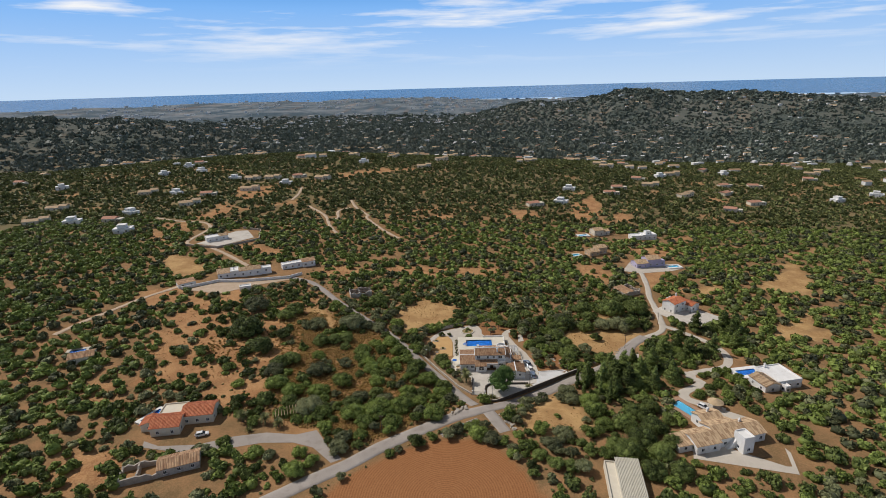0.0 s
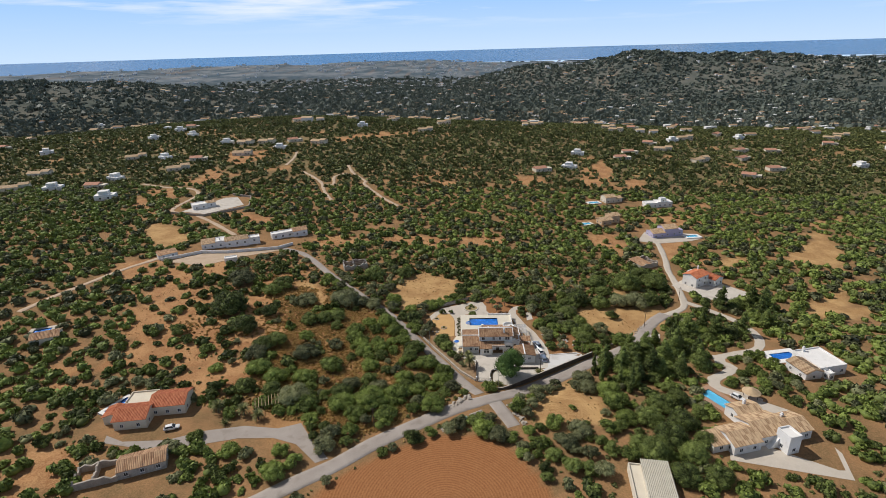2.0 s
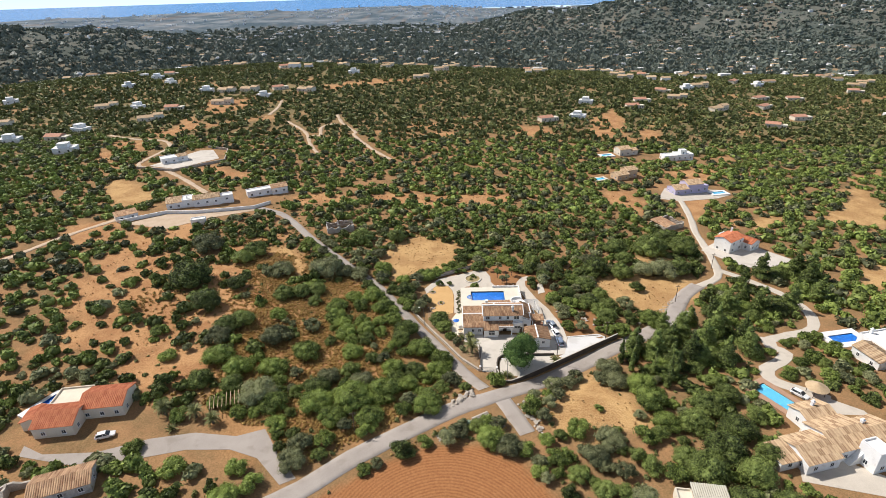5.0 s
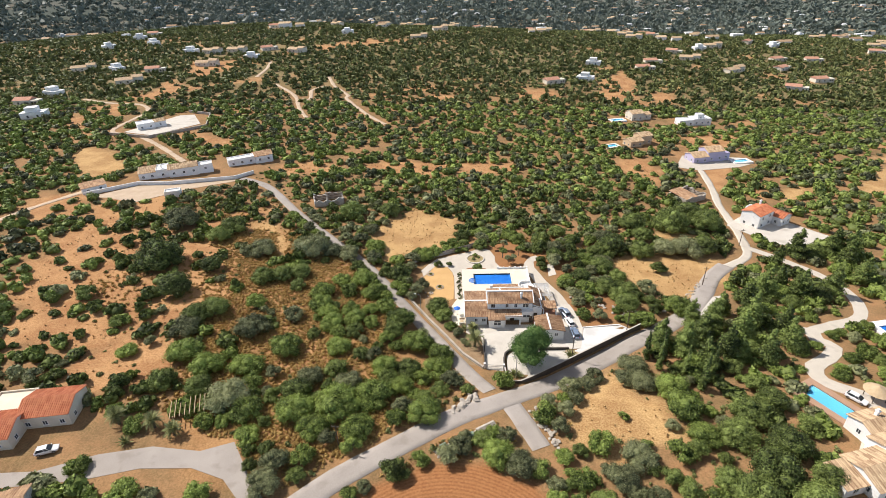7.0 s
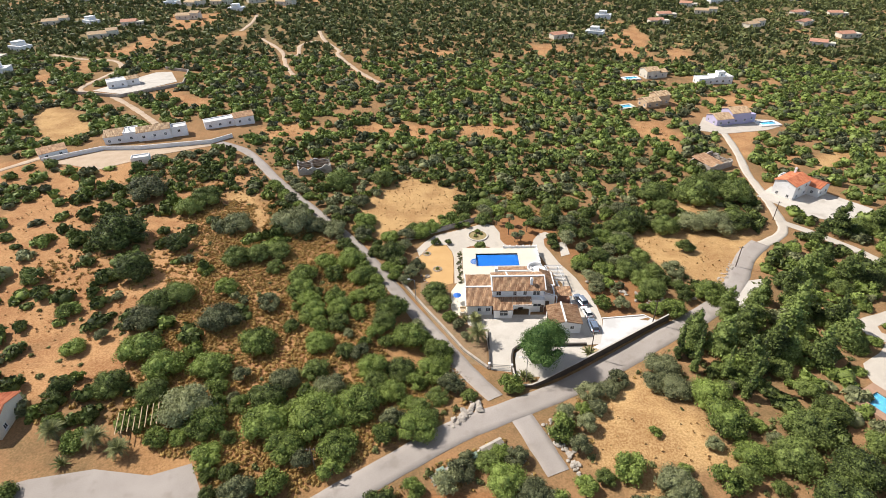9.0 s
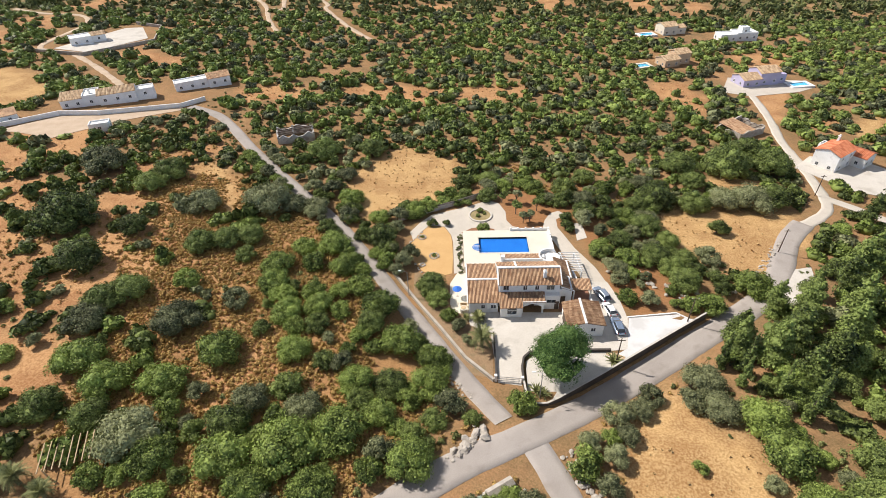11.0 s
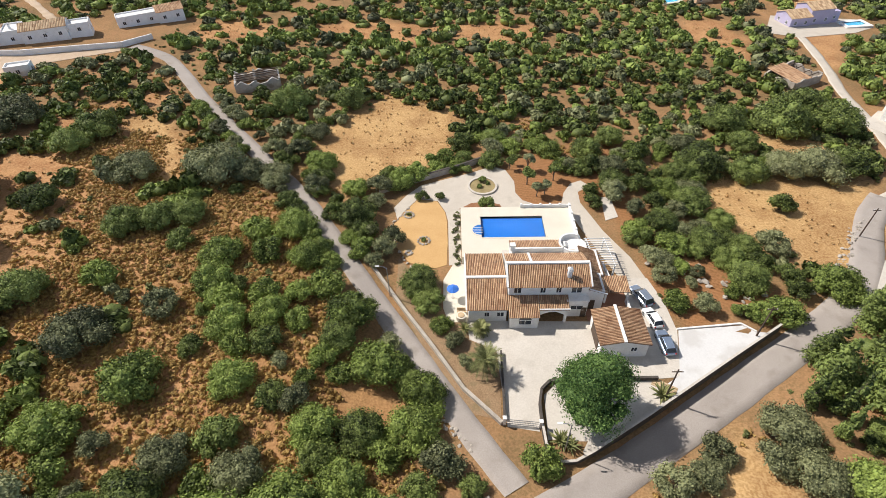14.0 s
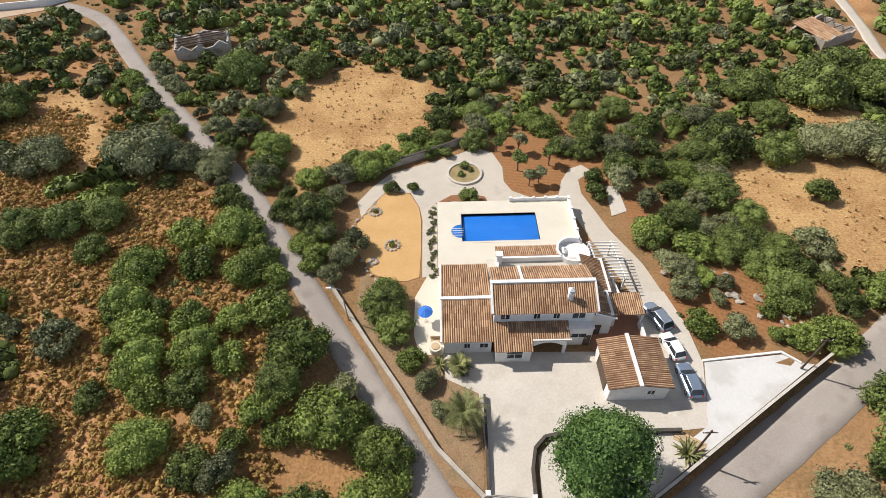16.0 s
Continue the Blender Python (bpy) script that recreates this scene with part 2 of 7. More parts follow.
def thing(name, label, category, at=(0, 0, 0), turn=0.0, group=""):
    ob = new(name)
    ob.empty_display_size = 0.3
    ob.matrix_basis = pose(*at, 0, 0, turn)
    return tagged(ob, label, category, group)


def part(name, geo, mat, parent, label="", smooth=False):
    ob = new(name, geo.mesh(name, mat, smooth))
    ob.parent = parent
    return tagged(ob, label) if label else ob


def setting(name, geo, mat, label, category="", smooth=False):
    return tagged(new(name, geo.mesh(name, mat, smooth)), label, category or name, kind="structure")


# ---- the lie of the land ----
def sm(a, b, v):
    t = np.clip((v - a) / (b - a), 0.0, 1.0)
    return t * t * (3 - 2 * t)


def hump(x, y, cx, cy, sx, sy):
    return np.exp(-((x - cx) / sx) ** 2 - ((y - cy) / sy) ** 2)


RANGE_BEARING = [-60, -42, -38, -34.6, -31, -27, -20.4, -14, 0, 4.2, 7.7, 11.7, 15, 18, 22.4, 28.5, 32.5, 38, 46, 60]
RANGE_HEIGHT = [20, 40, 46, 28, 28, 5, -41, -60, -60, -6, 27, 23, 44, 74, 54, 54, 36, 25, 10, 0]


def gz(x, y):
    """Height of the ground."""
    r = np.hypot(x, y)
    near = 2.5 - 4.5 * sm(130, 270, y) - 3.0 * sm(250, 480, y)
    z = near - 0.045 * np.clip(x, -260, 420) * sm(130, 225, y)
    plot = sm(34, 22, np.abs(x - 15)) * sm(42, 28, np.abs(y - 192))
    z = z * (1 - plot)
    z = z - 0.8 * sm(5.0, 3.0, np.abs((x - 32.6) * 0.526 - (y - 166.0) * 0.85)) * sm(10, 24, x) * sm(66, 54, x)     # the road lies lower than the yard
    az = np.degrees(np.arctan2(x, np.maximum(y, 1.0)))
    z = z + 7 * hump(x, y, -20, 760, 260, 130)
    z = z - 46 * sm(800, 1350, r) - 10 * sm(1350, 2400, r)
    z = z + 5 * np.sin(x / 170 + 1) * np.sin(y / 210) * sm(330, 700, r)
    z = z + 8 * np.sin(x / 390 + 2) * np.cos(y / 330) * sm(900, 1600, r) * sm(3200, 2500, r)
    # the coastal plain rises to the shore, then falls under the sea
    z = z + 38 * sm(2500, 3000, r) + 46 * np.clip((r - 2900) / 1100, 0, 1)
    # two ranges of hills, by bearing
    crest = np.interp(az, RANGE_BEARING, RANGE_HEIGHT) + 3 * np.sin(az * 2.3) + 1.5 * np.sin(az * 6.1 + 1)
    reach = np.where(az < -5, 2050, 2450)
    rise = np.exp(-((r - reach) / 360) ** 2)
    z = z + np.maximum(crest - z, 0) * rise
    z = z - 300 * sm(3960, 4200, r + 60 * np.sin(az * 0.8) + 25 * np.sin(az * 3.1))
    return z


def gh(x, y):
    return float(gz(np.float64(x), np.float64(y)))


def wave(x, y, s, k=0.0):
    """A cheap smooth random field, about -1 to 1."""
    return (np.sin(x / s + 1.3 * np.sin(y / (s * 0.83) + k) + k) + np.sin(y / (s * 0.71) + 1.7 * np.sin(x / (s * 1.21) + 2 * k) + 2.1 * k)
            + 0.6 * np.sin((x + y) / (s * 0.43) + 3 * k) + 0.6 * np.sin((x - 1.3 * y) / (s * 0.37) + k)) / 2.6


def inside(x, y, poly, soft):
    """1 inside a polygon, 0 outside, blended over soft metres about the edge."""
    x, y = np.asarray(x, float), np.asarray(y, float)
    best, odd = np.full(x.shape, 1e9), np.zeros(x.shape, bool)
    for (ax, ay), (bx, by) in zip(poly, poly[1:] + poly[:1]):
        dx, dy = bx - ax, by - ay
        t = np.clip(((x - ax) * dx + (y - ay) * dy) / (dx * dx + dy * dy), 0, 1)
        best = np.minimum(best, np.hypot(x - ax - t * dx, y - ay - t * dy))
        cross = (ay > y) != (by > y)
        odd ^= cross & (x < ax + (y - ay) * dx / (dy if dy else 1e-9))
    return sm(-soft, soft, np.where(odd, best, -best))


def along(x, y, line):
    """Distance from a polyline."""
    best = np.full(np.shape(x), 1e9)
    for (ax, ay), (bx, by) in zip(line, line[1:]):
        dx, dy = bx - ax, by - ay
        t = np.clip(((x - ax) * dx + (y - ay) * dy) / (dx * dx + dy * dy), 0, 1)
        best = np.minimum(best, np.hypot(x - ax - t * dx, y - ay - t * dy))
    return best


# open ground: ploughed red earth, dry straw-coloured grass and bare ochre soil
PLOUGHED = [[(-36, 112), (-29, 121.5), (-16, 131), (-5, 136.5), (8, 136.5), (15, 131), (21, 121), (27, 105), (0, 96), (-30, 98)]]
RED_SOIL = [[(32.4, 190), (36, 195), (50, 192), (52, 184), (44, 180.6), (35, 180)], [(24, 214), (27, 240), (37, 238), (34, 202), (29, 200)], [(11, 222), (18, 230), (27, 228), (29, 214), (23, 210), (17, 209), (13.6, 212)]]
STRAW = [[(50, 206), (53, 224), (76, 226), (92, 219), (80, 206), (71, 197), (61, 193), (54, 198)],
         [(-21, 212), (-27, 224), (-30, 241), (-14, 257), (3, 252), (4, 238), (1, 227), (-12, 217)],
         [(21, 153), (28, 158), (35, 164), (40, 158), (46, 149), (49, 140), (30, 137), (22, 143)]]
OCHRE = [[(-127, 205), (-136, 236), (-126, 250), (-104, 220), (-86, 196), (-80, 180), (-95, 175), (-116, 182)],
         [(-93, 164), (-84, 174), (-70, 174), (-60, 160), (-84, 156)],
         [(-44, 306), (-12, 313), (30, 314), (30, 302), (-9, 295), (-40, 297)],
         [(-138, 214), (-126, 211), (-122, 218), (-112, 227), (-98, 209), (-91, 190), (-98, 181), (-111, 177)],
         [(-122, 168), (-118, 182), (-105, 186), (-91, 192), (-86, 204), (-94, 224), (-72, 241), (-60, 223), (-55, 200), (-62, 187), (-70, 183), (-80, 177), (-90, 169), (-107, 170)],
         [(-48, 174), (-42, 185), (-31, 171), (-23, 164), (-28, 158), (-38, 158)], [(-90, 165), (-85, 169), (-76, 173), (-64, 165), (-62, 158), (-74, 157)]]
# plots round the hamlet and the western houses
OCHRE += [[(-132, 202), (-124, 217), (-112, 196), (-123, 190)], [(-135, 166), (-136, 173), (-128, 170), (-118, 158), (-126, 156)],
          [(-138, 245), (-138, 267), (-119, 264), (-106, 261), (-114, 246), (-124, 238)], [(-115, 120), (-116, 134), (-99, 131), (-90, 119), (-111, 115)], [(-169, 256), (-162, 265), (-148, 263), (-142, 247), (-153, 240)],
          [(-148, 353), (-118, 345), (-115, 332), (-139, 330), (-154, 346)], [(-243, 415), (-216, 416), (-200, 383), (-225, 390)], [(-239, 390), (-220, 381), (-204, 354), (-210, 350)],
          [(-238, 455), (-218, 448), (-227, 496), (-216, 496), (-200, 456), (-207, 428), (-225, 431)], [(-83, 303), (-65, 310), (-53, 302), (-55, 295), (-72, 293), (-76, 287)]]
# plots on the ridge and down the eastern slope
OCHRE += [[(-245, 573), (-203, 586), (-190, 540), (-206, 509), (-223, 523)], [(-144, 656), (-110, 690), (-46, 706), (-46, 688), (-104, 658), (-134, 630)], [(53, 485), (81, 479), (78, 462), (59, 444), (49, 449)],
          [(122, 516), (152, 558), (148, 505), (133, 454), (104, 448)], [(147, 472), (166, 469), (152, 440), (146, 445)], [(131, 365), (164, 367), (147, 340), (131, 344)],
          [(118, 313), (136, 316), (118, 282), (112, 282)], [(81, 318), (96, 325), (100, 304), (91, 289), (79, 302)], [(130, 291), (142, 292), (130, 271), (128, 279)], [(-27, 465), (-3, 455), (23, 444), (-8, 438), (-24, 450)]]
STRAW += [[(-75, 235), (-72, 244), (-64, 241), (-55, 224), (-52, 214), (-57, 214), (-66, 235)], [(-192, 323), (-174, 322), (-156, 309), (-148, 289), (-164, 282)], [(176, 528), (212, 548), (202, 516), (170, 480), (162, 493)],
          [(147, 288), (161, 289), (147, 272), (138, 272)], [(64, 241), (80, 243), (92, 234), (87, 227), (71, 233)], [(229, 339), (229, 310), (201, 276), (186, 278), (180, 288)],
          [(147, 221), (174, 246), (190, 254), (170, 226), (191, 234), (178, 219), (152, 215)]]
# heath: low russet cushions between the bushes
TERRACES = [[(-100, 236), (-83, 247), (-73, 258), (-70, 252), (-86, 236)], [(-74, 204), (-65, 214), (-60, 211), (-69, 201)], [(-72, 226), (-66, 240), (-51, 221), (-50, 210), (-58, 214)],
            [(-63, 173), (-63, 192), (-58, 191), (-57, 178)], [(-55, 191), (-50, 199), (-43, 203), (-42, 196), (-51, 188)], [(-40, 205), (-36, 214), (-30, 206), (-34, 200)]]
OCHRE += TERRACES
HEATH = [[(-52, 132), (-64, 160), (-68, 205), (-80, 230), (-58, 238), (-36, 214), (-16, 184), (-4, 166), (-4, 150), (-14, 142), (-28, 136)]]
ROAD = [(-78, 92), (-60, 104), (-40.5, 118.5), (-31, 125.0), (-22, 132.8), (-9.3, 141.5), (0, 147.5), (8.5, 151.6), (14.8, 155.0), (25, 161.3), (32.6, 166.0), (41, 171.2), (49.1, 176.2),
        (58, 182.2), (66, 188.4), (72.5, 197), (80, 208), (88, 216)]
LANE = [(7.9, 156.0), (3.7, 162.5), (-2.1, 171.5), (-9.8, 183.5), (-16.8, 194.2), (-27.3, 211.0), (-44.3, 232.0), (-60.3, 252.0), (-73.3, 270.0), (-81.3, 279.0), (-93.3, 286.0)]
SPUR = [(11.5, 152.5), (13.6, 147.5), (15.6, 142.5), (16.8, 139.5)]
EAST_LANE = [(86, 214), (95, 220), (100, 226), (103.5, 238), (107, 256), (109, 268), (113, 282), (117, 300), (120, 318)]
TRACKS = [[(-137, 485), (-113, 449), (-100, 412), (-90, 390)], [(-105, 438), (-99, 438), (-104, 466), (-96, 480)], [(-101, 513), (-90, 480), (-75, 452), (-74, 441), (-55, 402), (-40, 378)], [(-168, 576), (-162, 544), (-160, 510)],
          [(-128, 306), (-150, 328), (-170, 345), (-190, 355), (-192, 396), (-206, 416), (-229, 420), (-253, 431)], [(-152, 268), (-162, 250), (-170, 225), (-176, 205)]]


def cover(x, y):
    """How much of the ground is ploughed, straw, ochre and heath."""
    wx, wy = x + 3.0 * wave(x, y, 7.0, 1.0), y + 3.0 * wave(x, y, 6.0, 4.0)
    four = []
    for polys, soft in ((PLOUGHED, 0.8), (STRAW, 2.0), (OCHRE, 2.5), (HEATH, 5.0)):
        a = np.zeros(np.shape(x))
        for poly in polys:
            a = np.maximum(a, inside(wx, wy, poly, soft) if soft > 1 else inside(x, y, poly, soft))
        if polys is PLOUGHED:
            for poly in RED_SOIL:
                a = np.maximum(a, 0.65 * inside(wx, wy, poly, 1.4))
        four.append(a)
    far = np.hypot(x, y - 150)
    patch = sm(0.55, 0.85, wave(x, y, 23.0, 2.0)) * sm(150, 330, far) * 0.8
    patch = np.maximum(patch, sm(0.5, 0.8, wave(x, y, 71.0, 5.0) * 0.7 + wave(x, y, 19.0, 1.0) * 0.4) * sm(600, 900, far) * 0.9) * (1 - 0.75 * sm(900, 1500, far))
    four[2] = np.maximum(four[2], patch)
    return four


# one sheet of ground: close mesh by the house, wide mesh to the horizon
def stretch(n, mid, fine, reach_lo, reach_hi):
    """Grid lines: even steps of fine metres near mid that widen to the far reaches."""
    out = [0.0]
    step = fine
    while out[-1] < reach_hi:
        out.append(out[-1] + step)
        if out[-1] > n:
            step *= 1.045
    lo, step = [0.0], fine
    while lo[-1] < reach_lo:
        lo.append(lo[-1] + step)
        if lo[-1] > n:
            step *= 1.045
    return np.array([mid - v for v in lo[:0:-1]] + [mid + v for v in out])


gx, gy = stretch(120, 0.0, 2.0, 4920, 4920), stretch(95, 185.0, 2.0, 1500, 4750)
GX, GY = np.meshgrid(gx, gy)
GZ = gz(GX, GY)
nx, ny = len(gx), len(gy)
ground_me = bpy.data.meshes.new("ground")
ground_me.vertices.add(nx * ny)
ground_me.vertices.foreach_set("co", np.stack([GX, GY, GZ], -1).astype(np.float32).ravel())
ii, jj = np.meshgrid(np.arange(nx - 1), np.arange(ny - 1))
base = (jj * nx + ii).ravel()
quads = np.stack([base, base + 1, base + nx + 1, base + nx], -1).astype(np.int32)
ground_me.loops.add(quads.size)
ground_me.loops.foreach_set("vertex_index", quads.ravel())
ground_me.polygons.add(len(quads))
ground_me.polygons.foreach_set("loop_start", np.arange(0, quads.size, 4, dtype=np.int32))
ground_me.polygons.foreach_set("use_smooth", np.ones(len(quads), bool))
ground_me.update(calc_edges=True)
kinds = cover(GX, GY)
attr = ground_me.color_attributes.new("cover", "FLOAT_COLOR", "POINT")
attr.data.foreach_set("color", np.stack(kinds, -1).astype(np.float32).ravel())

plain = ground_me.attributes.new("woodland", "FLOAT", "POINT")
# where the coastal plain takes a ground colour with haze in it
hazy_layer = ground_me.attributes.new("hazy_plain", "FLOAT", "POINT")
hazy_layer.data.foreach_set("value", sm(2600, 2900, np.hypot(GX, GY)).astype(np.float32).ravel())
plain.data.foreach_set("value", (sm(260, 420, np.hypot(GX, GY - 150)) * 0.75 + 0.25 * sm(1500, 2600, np.hypot(GX, GY))).astype(np.float32).ravel())

# share of hazy ground colour, growing with distance
distant = ground_me.attributes.new("distance_haze", "FLOAT", "POINT")
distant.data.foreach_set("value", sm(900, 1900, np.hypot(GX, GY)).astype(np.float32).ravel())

soil = bpy.data.materials.new("dry_ground")
soil.use_nodes = True
sn, sl = soil.node_tree.nodes, soil.node_tree.links
sb = sn["Principled BSDF"]
sb.inputs["Roughness"].default_value, sb.inputs["Specular IOR Level"].default_value = 0.97, 0.1
sgeo = sn.new("ShaderNodeNewGeometry")


def field_noise(scale, detail=6, rough=0.6):
    t = sn.new("ShaderNodeTexNoise")
    t.inputs["Scale"].default_value, t.inputs["Detail"].default_value, t.inputs["Roughness"].default_value = scale, detail, rough
    sl.new(sgeo.outputs["Position"], t.inputs["Vector"])
    return t.outputs[0]


def two_tone(fac, a, b, lo=0.35, hi=0.65):
    r = sn.new("ShaderNodeValToRGB")
    r.color_ramp.elements[0].position, r.color_ramp.elements[1].position = lo, hi
    r.color_ramp.elements[0].color, r.color_ramp.elements[1].color = rgb(a), rgb(b)
    sl.new(fac, r.inputs[0])
    return r.outputs[0]


def blend(fac, a, b):
    mx = sn.new("ShaderNodeMix")
    mx.data_type = "RGBA"
    sl.new(fac, mx.inputs[0])
    sl.new(a, mx.inputs[6])
    sl.new(b, mx.inputs[7])
    return mx.outputs[2]


n_big, n_mid, n_small, n_tiny = field_noise(0.02), field_noise(0.11), field_noise(0.6), field_noise(3.0)
litter = blend(n_small, two_tone(n_mid, (0.16, 0.100, 0.050), (0.40, 0.205, 0.100)), two_tone(n_tiny, (0.15, 0.115, 0.05), (0.40, 0.25, 0.125)))
furrow = sn.new("ShaderNodeTexWave")
furrow.inputs["Scale"].default_value, furrow.inputs["Distortion"].default_value, furrow.inputs["Detail"].default_value = 0.42, 3.0, 2
furrow.inputs["Detail Scale"].default_value = 0.25
furrow.wave_type = "RINGS"
furrow.rings_direction = "Z"
fmap = sn.new("ShaderNodeMapping")
fmap.inputs["Location"].default_value = (2, -112, 0)
sl.new(sgeo.outputs["Position"], fmap.inputs["Vector"])
sl.new(fmap.outputs[0], furrow.inputs["Vector"])
ploughed = blend(n_small, two_tone(furrow.outputs[1], (0.255, 0.105, 0.041), (0.37, 0.168, 0.068), 0.2, 0.8), two_tone(n_tiny, (0.23, 0.096, 0.039), (0.42, 0.205, 0.090)))
straw = blend(n_small, two_tone(n_mid, (0.33, 0.175, 0.07), (0.56, 0.355, 0.155), 0.42, 0.58), two_tone(n_tiny, (0.30, 0.17, 0.07), (0.60, 0.41, 0.20), 0.42, 0.58))
ochre = blend(n_small, two_tone(n_mid, (0.34, 0.155, 0.068), (0.52, 0.285, 0.130), 0.42, 0.58), two_tone(n_tiny, (0.25, 0.13, 0.055), (0.55, 0.34, 0.17), 0.42, 0.58))
heath = blend(n_small, two_tone(n_mid, (0.26, 0.130, 0.055), (0.48, 0.265, 0.115)), two_tone(n_tiny, (0.18, 0.105, 0.045), (0.50, 0.29, 0.135)))
cov = sn.new("ShaderNodeVertexColor")
cov.layer_name = "cover"
csep = sn.new("ShaderNodeSeparateColor")
sl.new(cov.outputs[0], csep.inputs[0])
wood_attr = sn.new("ShaderNodeAttribute")
wood_attr.attribute_name = "woodland"
n_wide = field_noise(0.004, 8, 0.65)
wooded = blend(n_mid, two_tone(n_big, (0.140, 0.135, 0.055), (0.31, 0.230, 0.105)), two_tone(n_wide, (0.090, 0.105, 0.060), (0.22, 0.190, 0.110), 0.42, 0.62))
c1 = blend(cov.outputs[1], blend(wood_attr.outputs["Fac"], litter, wooded), heath)
hazy_plain_attr = sn.new("ShaderNodeAttribute")
hazy_plain_attr.attribute_name = "hazy_plain"
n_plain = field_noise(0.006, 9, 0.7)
far_haze_attr = sn.new("ShaderNodeAttribute")
far_haze_attr.attribute_name = "distance_haze"
# distant hills: a cool grey-green paints the haze into the ground
c1 = blend(far_haze_attr.outputs["Fac"], c1, two_tone(n_wide, (0.075, 0.095, 0.085), (0.185, 0.180, 0.150), 0.4, 0.65))
# coastal plain: fields tinted blue-grey, the haze put into their colour
c1 = blend(hazy_plain_attr.outputs["Fac"], c1, two_tone(n_plain, (0.07, 0.105, 0.13), (0.22, 0.245, 0.26), 0.42, 0.62))
c2 = blend(csep.outputs[2], c1, ochre)
c3 = blend(csep.outputs[1], c2, straw)
c4 = blend(csep.outputs[0], c3, ploughed)
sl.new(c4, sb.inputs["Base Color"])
sbump = sn.new("ShaderNodeBump")
sbump.inputs["Strength"].default_value, sbump.inputs["Distance"].default_value = 0.5, 0.25
hsum = sn.new("ShaderNodeMath")
hsum.operation = "MULTIPLY_ADD"
hsum.inputs[1].default_value = 0.7
sl.new(n_small, hsum.inputs[0])
sl.new(n_tiny, hsum.inputs[2])
sl.new(hsum.outputs[0], sbump.inputs["Height"])
sl.new(sbump.outputs[0], sb.inputs["Normal"])
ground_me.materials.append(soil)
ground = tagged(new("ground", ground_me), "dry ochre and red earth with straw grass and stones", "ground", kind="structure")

# the sea, beyond the coastal plain
sea_geo = Geo()
ring = [math.radians(a) for a in range(30, 151, 2)]
for r0, r1 in ((3880, 4200), (4200, 4550), (4550, 4930)):
    for a0, a1 in zip(ring, ring[1:]):
        q = [(r * math.cos(a), r * math.sin(a)) for r, a in ((r0, a0), (r1, a0), (r1, a1), (r0, a1))]
        sea_geo.add([(x, y, 16.0 + 0.073 * (math.hypot(x, y) - 4000)) for x, y in q], [(0, 1, 2, 3)])
setting("sea", sea_geo, sea_mat, "hazy blue sea along the horizon", "sea")


def ribbon(line, width, lift, step=2.5, ragged=0.0):
    """A strip of road that follows the ground."""
    pts = []
    for i in range(len(line) - 1):
        p0, p1, p2, p3 = (Vector(line[max(0, min(len(line) - 1, i + k))]) for k in (-1, 0, 1, 2))
        n = max(2, int((p2 - p1).length / step))
        for k in range(n):
            t = k / n
            pts.append(0.5 * ((2 * p1) + (p2 - p0) * t + (2 * p0 - 5 * p1 + 4 * p2 - p3) * t * t + (3 * p1 - 3 * p2 + p3 - p0) * t ** 3))
    pts.append(Vector(line[-1]))
    g, rows = Geo(), []
    for i, p in enumerate(pts):
        d = (pts[min(i + 1, len(pts) - 1)] - pts[max(i - 1, 0)]).normalized()
        s = Vector((-d.y, d.x))
        w = width / 2 * (1 + ragged * math.sin(i * 1.7) * math.cos(i * 0.9))
        rows.append([(p + s * w * k) for k in (-1.06, -1, -0.5, 0, 0.5, 1, 1.06)])
    for row in rows:
        for k, q in enumerate(row):
            edge = k in (0, 6)
            g.v.append((q.x, q.y, gh(q.x, q.y) + (-0.15 if edge else lift + (0.03 if k == 3 else 0.0))))
    for i in range(len(rows) - 1):
        for k in range(6):
            a = i * 7 + k
            g.f.append((a, a + 1, a + 8, a + 7)[::-1])
    return g


setting("road", ribbon(ROAD, 4.9, 0.12, ragged=0.04), asphalt, "worn grey asphalt country road", "road", True)
setting("lane", ribbon(LANE, 3.4, 0.09, ragged=0.06), asphalt, "narrow worn asphalt lane with dusty edges", "road", True)
setting("lane_spur", ribbon(SPUR, 4.0, 0.07, ragged=0.08), asphalt, "short asphalt spur beside the field", "road", True)
setting("east_lane", ribbon(EAST_LANE, 3.0, 0.09, ragged=0.14), paving, "pale gravel lane", "road", True)
for line in TRACKS:
    setting("dirt_track", ribbon(line, 2.6, 0.12, ragged=0.25), track_dirt, "pale dirt track through the scrub", "track", True)

